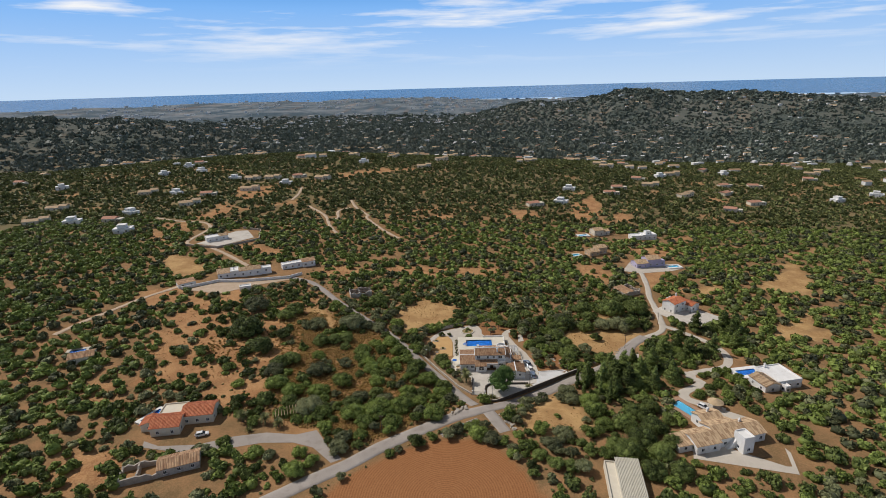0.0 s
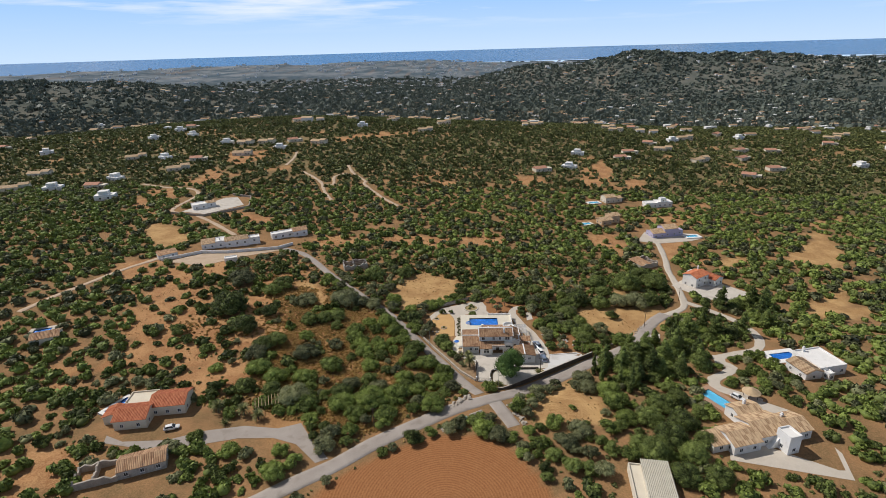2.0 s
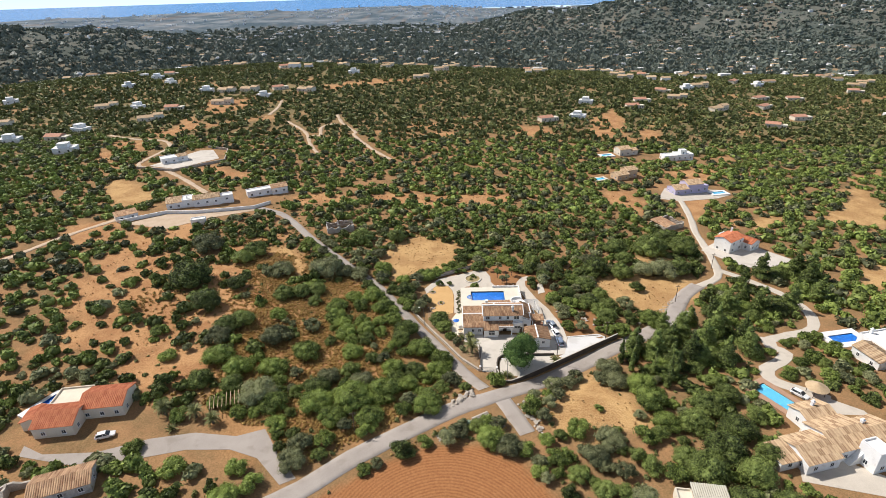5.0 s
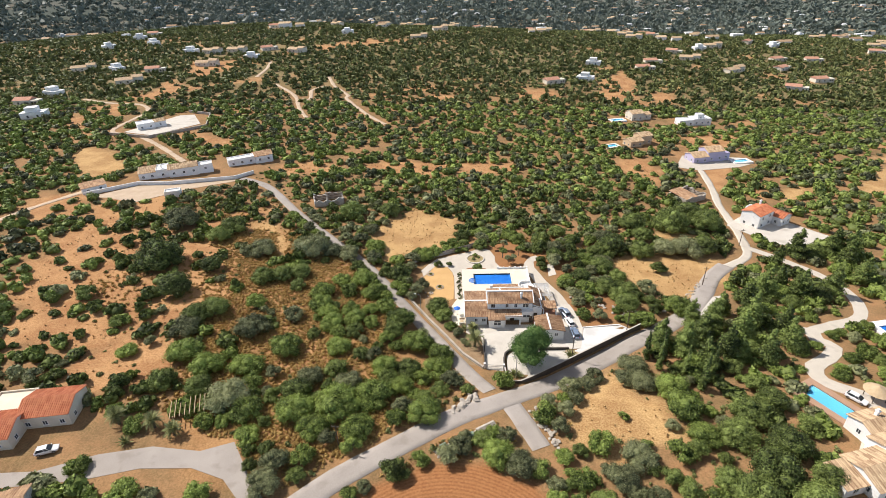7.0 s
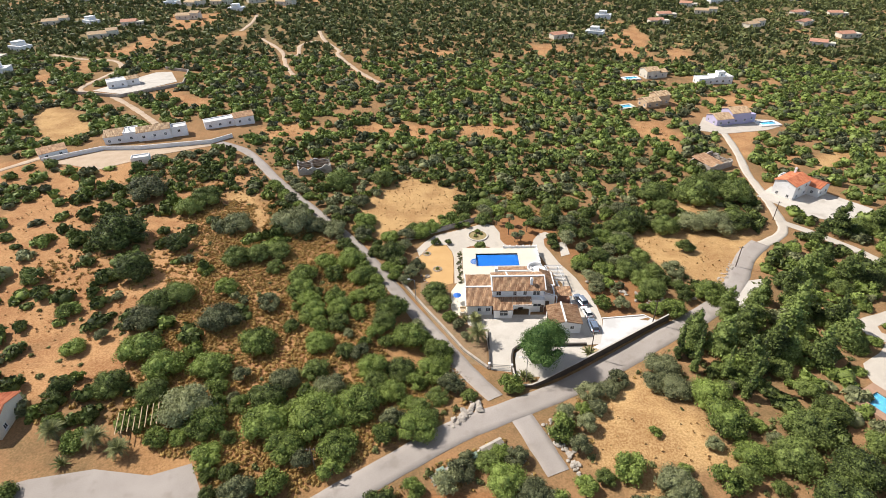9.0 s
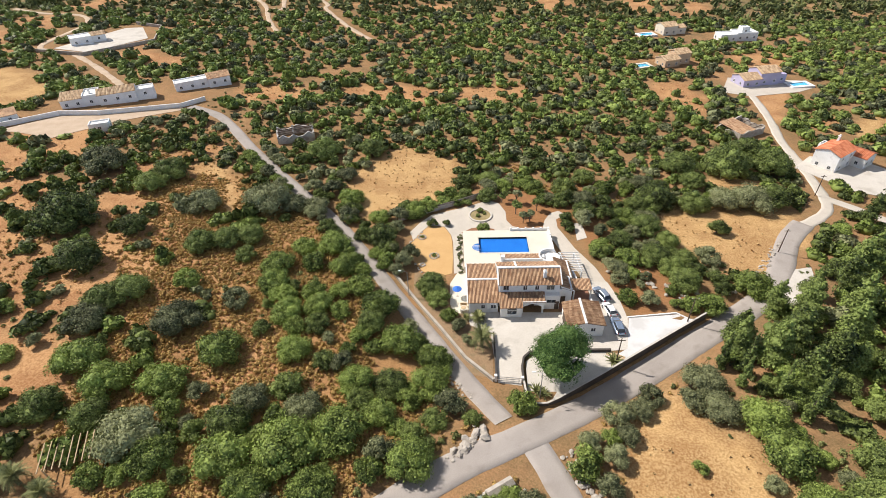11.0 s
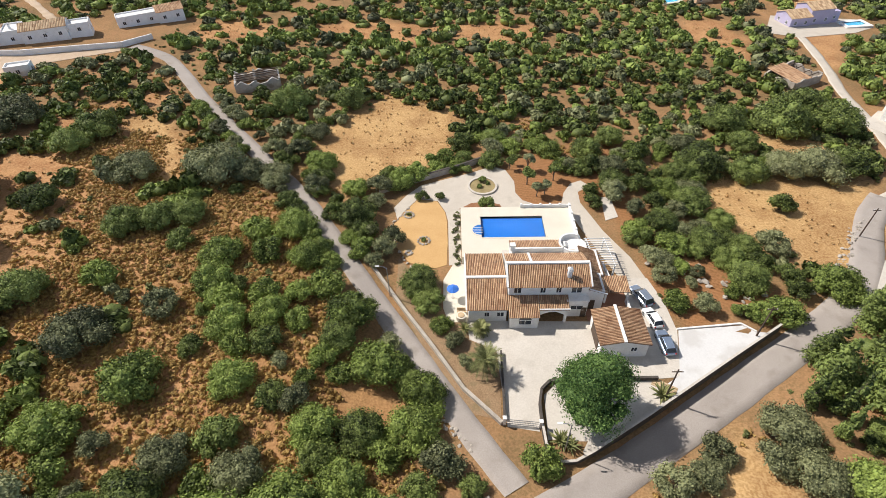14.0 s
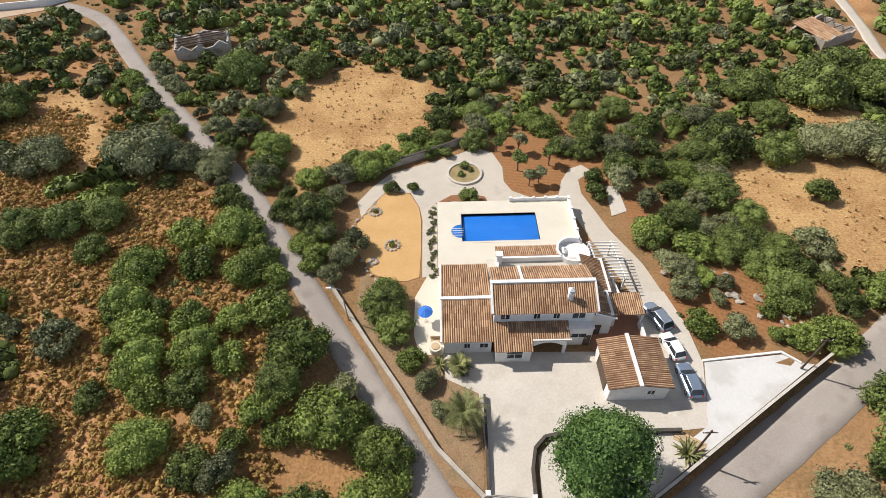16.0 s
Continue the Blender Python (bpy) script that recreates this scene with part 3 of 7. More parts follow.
# ---- building parts ----
def tiled(cover_geo, p0, p1, p2, p3, pitch=0.27, course=0.46):
    """Half-round clay tiles in courses over the slope p0 p1 (eave) to p3 p2 (ridge)."""
    p0, p1, p2, p3 = (Vector(p) for p in (p0, p1, p2, p3))
    nrm = (p1 - p0).cross(p3 - p0).normalized()
    wide, long = (p1 - p0).length, (p3 - p0).length
    cols, rows = max(2, round(wide / pitch)), max(1, round(long / course))
    for i in range(cols):
        u = (i + 0.5) / cols
        a, b = p0.lerp(p1, u), p3.lerp(p2, u)
        side = (p1 - p0).normalized() * (wide / cols * 0.36)
        for j in range(rows):
            lo, hi = a.lerp(b, j / rows - 0.01), a.lerp(b, (j + 1.08) / rows if j < rows - 1 else 1.0)
            wob = 0.012 * math.sin(i * 12.9 + j * 78.2)
            vs = []
            for q, r in ((lo, 0.125), (hi, 0.10)):
                vs += [q - side + nrm * 0.01, q - side * 0.55 + nrm * (r * 0.8 + wob), q + nrm * (r + wob), q + side * 0.55 + nrm * (r * 0.8 + wob), q + side + nrm * 0.01]
            cover_geo.add(vs, [(k, k + 1, k + 6, k + 5) for k in range(4)] + [(4, 3, 2, 1, 0)])


def slope(parent, p0, p1, p2, p3, mat=None, fine=True, label="weathered brown clay roof tiles"):
    """One roof slope: a slab with its covering of tiles."""
    g, bed = Geo(), Geo()
    tiled(g, p0, p1, p2, p3, *((0.26, 0.9) if fine else (0.42, 1.6)))
    n = (Vector(p1) - Vector(p0)).cross(Vector(p3) - Vector(p0)).normalized() * 0.14
    q = [Vector(p) for p in (p0, p1, p2, p3)]
    bed.add(q + [p - n for p in q], [(0, 1, 2, 3), (7, 6, 5, 4), (0, 4, 5, 1), (1, 5, 6, 2), (2, 6, 7, 3), (3, 7, 4, 0)])
    slab = part("roof", bed, roof_bed if mat is None else mat, parent, label)
    part("roof_tiles", g, roof_tile if mat is None else mat, slab)
    return slab


def bar(parent, name, p, q, w, h, mat, label=""):
    """A straight beam or coping between two points."""
    p, q = Vector(p), Vector(q)
    d = (q - p).normalized()
    s = Vector((-d.y, d.x, 0)).normalized() * w / 2
    u = Vector((0, 0, h))
    g = Geo().add([p - s, p + s, q + s, q - s, p - s + u, p + s + u, q + s + u, q - s + u],
                  [(0, 1, 2, 3), (7, 6, 5, 4), (0, 4, 5, 1), (1, 5, 6, 2), (2, 6, 7, 3), (3, 7, 4, 0)])
    return part(name, g, mat, parent, label)


def window(parent, x, y, z, w, h, face="s", name="window", arch=False):
    """A recessed window with frame, sill and two panes. face: the side it looks to."""
    ux, uy = {"s": (1, 0), "n": (-1, 0), "e": (0, 1), "w": (0, -1)}[face]
    ox, oy = uy, -ux
    def at(a, o, c):
        return (x + ux * a + ox * o, y + uy * a + oy * o, z + c)
    def block(g, a0, a1, o0, o1, c0, c1):
        return g.add([at(a0, o0, c0), at(a1, o0, c0), at(a1, o1, c0), at(a0, o1, c0), at(a0, o0, c1), at(a1, o0, c1), at(a1, o1, c1), at(a0, o1, c1)],
                     [(3, 2, 1, 0), (4, 5, 6, 7), (0, 1, 5, 4), (1, 2, 6, 5), (2, 3, 7, 6), (3, 0, 4, 7)])
    fr = Geo()
    for a0, a1, c0, c1 in ((-w / 2, -w / 2 + 0.07, 0, h), (w / 2 - 0.07, w / 2, 0, h), (-0.03, 0.03, 0.07, h - 0.07), (-w / 2 + 0.07, w / 2 - 0.07, h - 0.07, h), (-w / 2 + 0.07, w / 2 - 0.07, 0, 0.07)):
        block(fr, a0, a1, 0.0, 0.05, c0, c1)
    win = part(name, fr, whitewash, parent)
    for s in (-1, 1):
        part("pane", block(Geo(), *sorted((s * 0.035, s * (w / 2 - 0.075))), 0.0, 0.02, 0.075, h - 0.075), dark_glass, win, "dark reflecting glass")
    part("sill", block(Geo(), -w / 2 - 0.1, w / 2 + 0.1, -0.02, 0.12, -0.08, -0.01), whitewash, win)
    if arch:
        g = Geo()
        pts = [(w / 2 * math.cos(t), h + 0.35 * w * math.sin(t)) for t in [math.pi * k / 8 for k in range(9)]]
        g.add([at(a, 0.02, c) for a, c in pts] + [at(a, 0.0, c) for a, c in pts], [tuple(range(8, -1, -1)), tuple(range(9, 18))])
        part("arched_pane", g, dark_glass, win, "dark arched glass")
    return win


def shell(parent, x0, x1, y0, y1, z0, z1, mat=None, t=0.3, name="wall"):
    """Four walls with thickness and a ceiling slab inside."""
    m = mat or whitewash
    for g in (Geo().box(x0, x1, y0, y0 + t, z0, z1), Geo().box(x0, x1, y1 - t, y1, z0, z1), Geo().box(x0, x0 + t, y0 + t, y1 - t, z0, z1), Geo().box(x1 - t, x1, y0 + t, y1 - t, z0, z1)):
        part(name, g, m, parent)


def gable_end(parent, x, y0, y1, ym, z, zt, t, mat=None):
    part("gable", Geo().add([(x, y0, z), (x, y1, z), (x, ym, zt), (x + t, y0, z), (x + t, y1, z), (x + t, ym, zt)], [(0, 2, 1), (3, 4, 5), (0, 1, 4, 3), (1, 2, 5, 4), (2, 0, 3, 5)]), mat or whitewash, parent)


# ---- the villa ----
DECK = 1.6
villa = thing("villa", "white rendered two-storey villa with weathered brown clay tile roofs", "house", (0, 0, 0))
# west wing, single storey with a ridge across
shell(villa, 3.2, 8.8, 181.4, 192.6, 0, 3.0)
slope(villa, (2.9, 181.0, 2.95), (9.0, 181.0, 2.95), (9.0, 186.4, 4.2), (2.9, 186.4, 4.2))
slope(villa, (9.0, 193.0, 2.95), (2.9, 193.0, 2.95), (2.9, 186.55, 4.2), (9.0, 186.55, 4.2))
bar(villa, "ridge_cap", (2.8, 186.48, 4.15), (9.05, 186.48, 4.15), 0.42, 0.26, whitewash, "white limewashed ridge")
gable_end(villa, 3.2, 181.4, 192.6, 186.5, 3.0, 4.1, 0.3)
bar(villa, "verge", (2.85, 181.0, 2.98), (2.85, 186.4, 4.22), 0.22, 0.12, whitewash)
bar(villa, "verge", (2.85, 193.0, 2.98), (2.85, 186.6, 4.22), 0.22, 0.12, whitewash)
# main two-storey block
shell(villa, 9.1, 20.8, 183.2, 189.6, 0, 5.9)
slope(villa, (8.9, 182.8, 5.75), (21.0, 182.8, 5.75), (21.0, 186.2, 7.3), (8.9, 186.2, 7.3))
slope(villa, (21.0, 190.0, 5.75), (12.6, 190.0, 5.75), (12.6, 186.4, 7.3), (21.0, 186.4, 7.3))
slope(villa, (12.4, 190.0, 5.74), (8.9, 190.0, 5.74), (8.9, 186.45, 7.2), (12.4, 186.45, 7.2))
bar(villa, "ridge_cap", (8.8, 186.3, 7.22), (21.1, 186.3, 7.22), 0.46, 0.3, whitewash, "white limewashed ridge")
bar(villa, "verge", (8.85, 182.8, 5.8), (8.85, 186.2, 7.35), 0.3, 0.16, whitewash)
bar(villa, "verge", (21.05, 182.8, 5.8), (21.05, 186.2, 7.35), 0.22, 0.14, whitewash)
bar(villa, "verge", (12.55, 190.0, 5.8), (12.55, 186.4, 7.35), 0.34, 0.2, whitewash)
gable_end(villa, 9.1, 183.2, 189.6, 186.3, 5.9, 7.2, 0.3)
gable_end(villa, 20.5, 183.2, 189.6, 186.3, 5.9, 7.2, 0.3)
bar(villa, "cornice", (9.0, 183.1, 5.55), (20.9, 183.1, 5.55), 0.25, 0.18, whitewash)
for x in (10.4, 14.1, 16.4):
    window(villa, x, 183.2, 4.2, 1.15 if x < 12 else 0.85, 1.2)
window(villa, 19.0, 183.2, 4.15, 1.6, 1.25)
window(villa, 19.2, 182.2, 1.6, 1.9, 0.9)
window(villa, 20.8, 185.0, 4.1, 0.8, 1.1, "e")
chimney = part("chimney", Geo().box(17.6, 18.15, 184.1, 184.65, 6.2, 7.7), whitewash, villa, "small white chimney")
part("chimney_cap", Geo().box(17.5, 18.25, 184.0, 184.75, 7.7, 7.8).box(17.62, 18.13, 184.12, 184.63, 7.8, 8.05).add([(17.55, 184.05, 8.05), (18.2, 184.05, 8.05), (18.2, 184.7, 8.05), (17.55, 184.7, 8.05), (17.87, 184.37, 8.4)],
     [(0, 1, 4), (1, 2, 4), (2, 3, 4), (3, 0, 4), (3, 2, 1, 0)]), whitewash, chimney)
# lower front: projecting room, arched porch and flat bay
shell(villa, 9.2, 13.3, 180.0, 183.2, 0, 2.75)
slope(villa, (9.0, 179.7, 2.7), (13.5, 179.7, 2.7), (13.5, 183.18, 3.75), (9.0, 183.18, 3.75))
slope(villa, (13.55, 180.9, 2.95), (17.9, 180.9, 2.95), (17.9, 183.18, 3.75), (13.55, 183.18, 3.75))
window(villa, 11.4, 180.0, 0.85, 1.9, 1.0, "s", arch=True)
ax0, ax1, az = 13.3, 17.6, 2.85
arc = [(ax0 + 0.35 + (ax1 - ax0 - 0.7) * k / 12, 1.75 + 0.75 * math.sin(math.pi * k / 12)) for k in range(13)]
rim_pts = [(ax0, 0), (ax0 + 0.35, 0)] + arc + [(ax1 - 0.35, 0), (ax1, 0), (ax1, az), (ax0, az)]
n_rim = len(rim_pts)
arch = Geo().add([(x, 181.0, z) for x, z in rim_pts] + [(x, 181.35, z) for x, z in rim_pts],
                 [tuple(range(n_rim)), tuple(range(2 * n_rim - 1, n_rim - 1, -1))] + [(i, n_rim + i, n_rim + (i + 1) % n_rim, (i + 1) % n_rim) for i in range(n_rim)])
part("porch_arch", arch, whitewash, villa, "white porch with a wide arch")
part("entrance_door", Geo().box(15.0, 16.1, 183.12, 183.2, 0, 2.1), dark_wood, villa, "dark timber entrance door")
shell(villa, 17.7, 20.8, 182.2, 183.2, 0, 3.4)
bar(villa, "coping", (17.6, 182.65, 3.4), (20.9, 182.65, 3.4), 1.1, 0.12, whitewash)
bar(villa, "rail", (13.5, 180.95, 3.02), (18.0, 180.95, 3.02), 0.16, 0.14, whitewash)
part("side_door", Geo().box(19.9, 20.7, 182.1, 182.18, 0, 2.0), dark_wood, villa, "dark timber door")
for x in (5.9, 7.9):
    window(villa, x, 181.4, 1.1, 0.8 if x < 7 else 1.1, 1.0)
window(villa, 3.2, 184.0, 1.1, 1.0, 1.1, "w")
# east link, patio roof and pergola
shell(villa, 20.9, 23.4, 183.6, 187.4, 0, 4.0)
slope(villa, (23.7, 183.3, 3.6), (23.7, 187.4, 3.6), (20.95, 187.4, 4.7), (20.95, 183.3, 4.7))
bar(villa, "verge", (20.95, 183.25, 4.75), (23.7, 183.25, 3.65), 0.2, 0.14, whitewash)
part("side_door", Geo().box(21.3, 22.2, 183.52, 183.6, 0, 2.05), dark_wood, villa, "dark timber door")
shell(villa, 20.9, 24.0, 187.4, 193.0, 0, 3.6)
slope(villa, (24.3, 187.5, 3.2), (24.3, 193.0, 3.2), (20.95, 193.0, 4.6), (20.95, 187.5, 4.6))
slope(villa, (23.8, 184.5, 2.75), (27.6, 184.5, 2.75), (27.6, 187.5, 3.2), (23.8, 187.5, 3.2))
for x in (24.0, 27.3):
    part("post", Geo().box(x, x + 0.25, 184.6, 184.85, 0, 2.7), whitewash, villa)
part("patio_floor", Geo().box(21.0, 27.6, 181.2, 187.5, 0.02, 0.18), surface("terracotta_floor", (0.26, 0.12, 0.07), (0.36, 0.18, 0.11), 0.8, 1, 6, 0.1), villa, "red terracotta patio floor")
part("patio_wall", Geo().box(27.3, 27.6, 181.2, 184.4, 0, 1.1).box(24.9, 27.3, 181.2, 181.45, 0, 0.9), whitewash, villa, "low white patio wall")
# north terrace roof with its curved stair
shell(villa, 10.4, 18.8, 190.0, 193.4, 0, 3.1)
part("terrace", Geo().box(9.0, 20.9, 189.95, 193.7, 2.9, 3.12), concrete, villa, "pale roof terrace")
slope(villa, (18.7, 196.0, DECK + 1.5), (10.3, 196.0, DECK + 1.5), (10.3, 193.5, DECK + 2.2), (18.7, 193.5, DECK + 2.2))
part("loggia_post", Geo().box(10.4, 10.7, 195.5, 195.8, DECK, DECK + 1.5), whitewash, villa)
part("loggia_post", Geo().box(14.3, 14.6, 195.5, 195.8, DECK, DECK + 1.5), whitewash, villa)
part("loggia_post", Geo().box(18.2, 18.5, 195.5, 195.8, DECK, DECK + 1.5), whitewash, villa)
bar(villa, "parapet", (10.2, 193.3, 3.1), (18.9, 193.3, 3.1), 0.3, 0.8, whitewash, "white terrace parapet")
bar(villa, "parapet", (10.3, 190.2, 3.1), (10.3, 193.4, 3.1), 0.3, 0.8, whitewash)
part("terrace_chimney", Geo().box(10.2, 10.9, 192.6, 193.3, 3.1, 4.9).box(10.1, 11.0, 192.5, 193.4, 4.9, 5.05), whitewash, villa)
turret = Geo()
tv = []
for k in range(24):
    c, q = math.cos(2 * math.pi * k / 24), math.sin(2 * math.pi * k / 24)
    high = 3.9 if 3 < k < 20 else 3.2
    tv += [(20.6 + r * c, 194.6 + r * q, z) for r, z in ((2.3, 0), (2.3, high), (2.0, high), (2.0, 3.1))]
turret.add(tv, [(4 * k + m, (4 * k + 4) % 96 + m, (4 * k + 4) % 96 + m + 1, 4 * k + m + 1) for k in range(24) for m in range(3)] + [tuple(4 * k + 3 for k in range(24))])
part("stair_turret", turret, whitewash, villa, "white curved stair wall beside the pool terrace")
for k in range(7):
    bar(villa, "stair_step", (19.2 + 0.2 * k, 194.0 + 0.1 * k, 3.15 - 0.17 * k + 0.3), (19.3 + 0.2 * k, 195.2 + 0.08 * k, 3.15 - 0.17 * k + 0.3), 0.3, 0.17, whitewash)

garage = thing("garage", "white garage with two brown clay tile roof slopes", "garage")
shell(garage, 21.2, 27.7, 174.8, 180.8, 0, 2.9)
slope(garage, (20.9, 181.1, 2.85), (20.9, 174.6, 2.85), (24.15, 174.6, 3.6), (24.15, 181.1, 3.6))
slope(garage, (28.0, 174.6, 2.85), (28.0, 181.1, 2.85), (24.35, 181.1, 3.6), (24.35, 174.6, 3.6))
bar(garage, "ridge_cap", (24.25, 174.5, 3.55), (24.25, 181.2, 3.55), 0.4, 0.26, whitewash)
for y in (174.8, 180.5):
    part("gable", Geo().add([(21.2, y, 2.9), (27.7, y, 2.9), (24.25, y, 3.5), (21.2, y + 0.3, 2.9), (27.7, y + 0.3, 2.9), (24.25, y + 0.3, 3.5)], [(0, 1, 2), (5, 4, 3), (0, 2, 5, 3), (2, 1, 4, 5)]), whitewash, garage)
window(garage, 25.8, 174.8, 1.3, 0.9, 0.9)
part("garage_door", Geo().box(21.12, 21.2, 176.0, 179.6, 0, 2.3), dark_wood, garage, "dark timber garage door")

pergola = thing("pergola", "white slatted pergola beside the pool terrace", "pergola")
for x, y in ((23.6, 190.4), (26.6, 190.4), (23.2, 196.6), (26.2, 196.6)):
    part("post", Geo().box(x, x + 0.22, y, y + 0.22, 0, 2.5), whitewash, pergola)
bar(pergola, "beam", (23.7, 190.2, 2.5), (23.3, 197.0, 2.5), 0.16, 0.2, whitewash)
bar(pergola, "beam", (26.7, 190.2, 2.5), (26.3, 197.0, 2.5), 0.16, 0.2, whitewash)
for k in range(12):
    y = 190.5 + 0.56 * k
    bar(pergola, "slat", (22.9, y, 2.7), (27.2, y, 2.7), 0.1, 0.14, whitewash)
east_wall = thing("patio_screen", "white sloped garden wall with a flat coping", "wall")
part("screen", Geo().add([(25.2, 187.9, 0), (25.5, 187.9, 0), (25.5, 192.4, 0), (25.2, 192.4, 0), (25.2, 187.9, 2.4), (25.5, 187.9, 2.4), (25.5, 192.4, 1.4), (25.2, 192.4, 1.4)],
                         [(3, 2, 1, 0), (4, 5, 6, 7), (0, 1, 5, 4), (1, 2, 6, 5), (2, 3, 7, 6), (3, 0, 4, 7)]), whitewash, east_wall)

# ---- pool terrace ----
px0, px1, py0, py1 = 6.0, 17.0, 198.6, 204.2
deck = Geo().box(2.5, px0, 193.75, 207.0, -0.4, DECK).box(px1, 22.4, 193.75, 207.0, -0.4, DECK).box(px0, px1, 193.75, py0, -0.4, DECK).box(px0, px1, py1, 207.0, -0.4, DECK)
setting("pool_terrace", deck, deck_tile, "cream paved pool terrace", "terrace")
basin = Geo()
basin.add([(px0, py0, DECK), (px1, py0, DECK), (px1, py1, DECK), (px0, py1, DECK), (px0, py0, DECK - 0.55), (px1, py0, DECK - 0.55), (px1, py1, DECK - 0.55), (px0, py1, DECK - 0.55)],
          [(4, 5, 6, 7), (0, 4, 7, 3), (1, 2, 6, 5), (0, 1, 5, 4), (3, 7, 6, 2)])
pool = thing("swimming_pool", "long rectangular blue swimming pool with rounded entry steps", "pool")
part("basin", basin, pool_lining, pool, "blue pool lining")
part("water", Geo().add([(px0, py0, DECK - 0.12), (px1, py0, DECK - 0.12), (px1, py1, DECK - 0.12), (px0, py1, DECK - 0.12)], [(0, 1, 2, 3)]), water_sheet, pool, "still clear water").visible_shadow = False
for a, b in (((px0 - 0.2, py0 - 0.2), (px1 + 0.2, py0 - 0.2)), ((px1 + 0.2, py0), (px1 + 0.2, py1)), ((px1 + 0.2, py1 + 0.2), (px0 - 0.2, py1 + 0.2)), ((px0 - 0.2, py1), (px0 - 0.2, py0))):
    bar(pool, "coping", (*a, DECK + 0.004), (*b, DECK + 0.004), 0.3, 0.03, deck_tile)
arc = [(px0 - 0.02 - 1.5 * math.sin(t), 200.6 - 1.35 * math.cos(t)) for t in [math.pi * i / 16 for i in range(17)]]
rim = [(px0 - 0.02 - 1.75 * math.sin(t), 200.6 - 1.6 * math.cos(t)) for t in [math.pi * i / 16 for i in range(17)]]
part("entry_coping", Geo().slab(rim[::-1], DECK + 0.005, DECK + 0.044), deck_tile, pool, "cream rounded coping")
part("entry_step", Geo().slab(arc[::-1], DECK + 0.008, DECK + 0.052), pool_lining, pool, "rounded blue entry step")
for k in range(4):
    y = 199.75 + 0.46 * k
    w = 1.42 * math.sqrt(max(0.1, 1 - ((y - 200.6) / 1.35) ** 2))
    part("step_edge", Geo().box(px0 - w, px0 + 0.25, y, y + 0.09, DECK + 0.05, DECK + 0.062), whitewash, pool, "white step edge")
balustrade = thing("terrace_wall", "low white terrace wall along the pool deck", "wall")
part("parapet", Geo().box(13.5, 22.4, 206.75, 207.0, DECK, DECK + 0.55), whitewash, balustrade)
part("parapet", Geo().box(22.15, 22.4, 197.0, 206.75, DECK, DECK + 0.7), whitewash, balustrade)
for k in range(6):
    part("pier", Geo().box(13.4 + 1.75 * k, 13.75 + 1.75 * k, 206.7, 207.05, DECK, DECK + 0.75), whitewash, balustrade)
for k in range(5):
    part("pier", Geo().box(22.1, 22.45, 197.4 + 2.2 * k, 197.75 + 2.2 * k, DECK, DECK + 0.9), whitewash, balustrade)

# ---- yard, paths and walls ----
setting("forecourt", Geo().slab([(7.6, 164.3), (11.6, 163.6), (12.3, 169.2), (14, 170.8), (29, 171.2), (31.5, 171.4), (33.6, 179.2), (33.4, 184.6), (32.2, 190.0), (24.0, 190.0),
                                 (27.8, 187.8), (27.8, 181), (3.0, 181.5), (3.2, 178), (7.0, 176)], -0.3, 0.05), concrete, "pale concrete forecourt and driveway", "yard")
setting("apron", Geo().slab([(29.4, 168.2), (31.0, 169.1), (39.2, 174.2), (46.4, 178.7), (44.9, 179.0), (43.2, 180.1), (33.8, 179.3), (31.5, 171.6), (29.2, 170.2)], -0.3, 0.09), surface("fresh_concrete", (0.58, 0.575, 0.56), (0.69, 0.685, 0.67), 0.9, 0.2, 4, 0.1, stain=((0.50, 0.48, 0.45), 0.3, 0.5, 0.6)), "smooth white concrete apron", "yard")
setting("tree_bed", Geo().slab([(12.3, 160.4), (13.7, 159.6), (15.1, 159.7), (17.3, 160.8), (25.4, 165.6), (29.2, 168.1), (29.0, 170.2), (28.6, 170.9), (14.6, 170.5), (12.8, 168.8)], -0.3, 0.07), concrete, "pale gravel bed under the shade tree", "yard")
setting("sand_garden", Geo().slab([(-5.7, 211.6), (-1.9, 210.9), (-0.4, 207.6), (0.0, 204.8), (0.1, 199), (-0.1, 193.5), (-1.8, 192.8), (-3.9, 193.0), (-6.5, 194.3), (-9.0, 198.4), (-10.7, 202.1), (-8.1, 207.5)], -0.3, 0.06), sand_mat, "ochre sand garden", "yard")
setting("garden_path", Geo().slab([(-13.6, 203.0), (-10.9, 202.4), (-8.2, 207.7), (-5.7, 211.8), (-1.8, 211.1), (-0.3, 207.7), (0.2, 204.8), (0.3, 193.4), (2.4, 193.8), (2.4, 207.1), (4.6, 208.0), (10.6, 207.5), (22.3, 207.3), (23.0, 206), (24.6, 200.0), (27.8, 190.0),
                                   (32.0, 190.0), (30.8, 194.9), (29.1, 198.7), (27.7, 201.8), (26.4, 206.2), (25.2, 210.0), (25.4, 213.4), (28.0, 215.4), (26.6, 217.2), (24.4, 216.2), (22.6, 213.2), (21.6, 209.8), (17.4, 209.2),
                                   (14.4, 211.0), (13.3, 213.4), (13.4, 217.2), (12.0, 221.2), (9.3, 222.7), (5.0, 220.4), (-0.4, 218.2), (-5.2, 216.2), (-8.0, 212.8)], -0.3, 0.04), paving, "pale paved garden paths", "path")
setting("shrub_bed", Geo().slab([(2.2, 208.4), (5.0, 208.9), (10.4, 208.3), (10.0, 209.7), (7.6, 210.6), (4.6, 210.2)], -0.3, 0.1), bare_soil, "red soil bed beside the pool terrace", "yard")
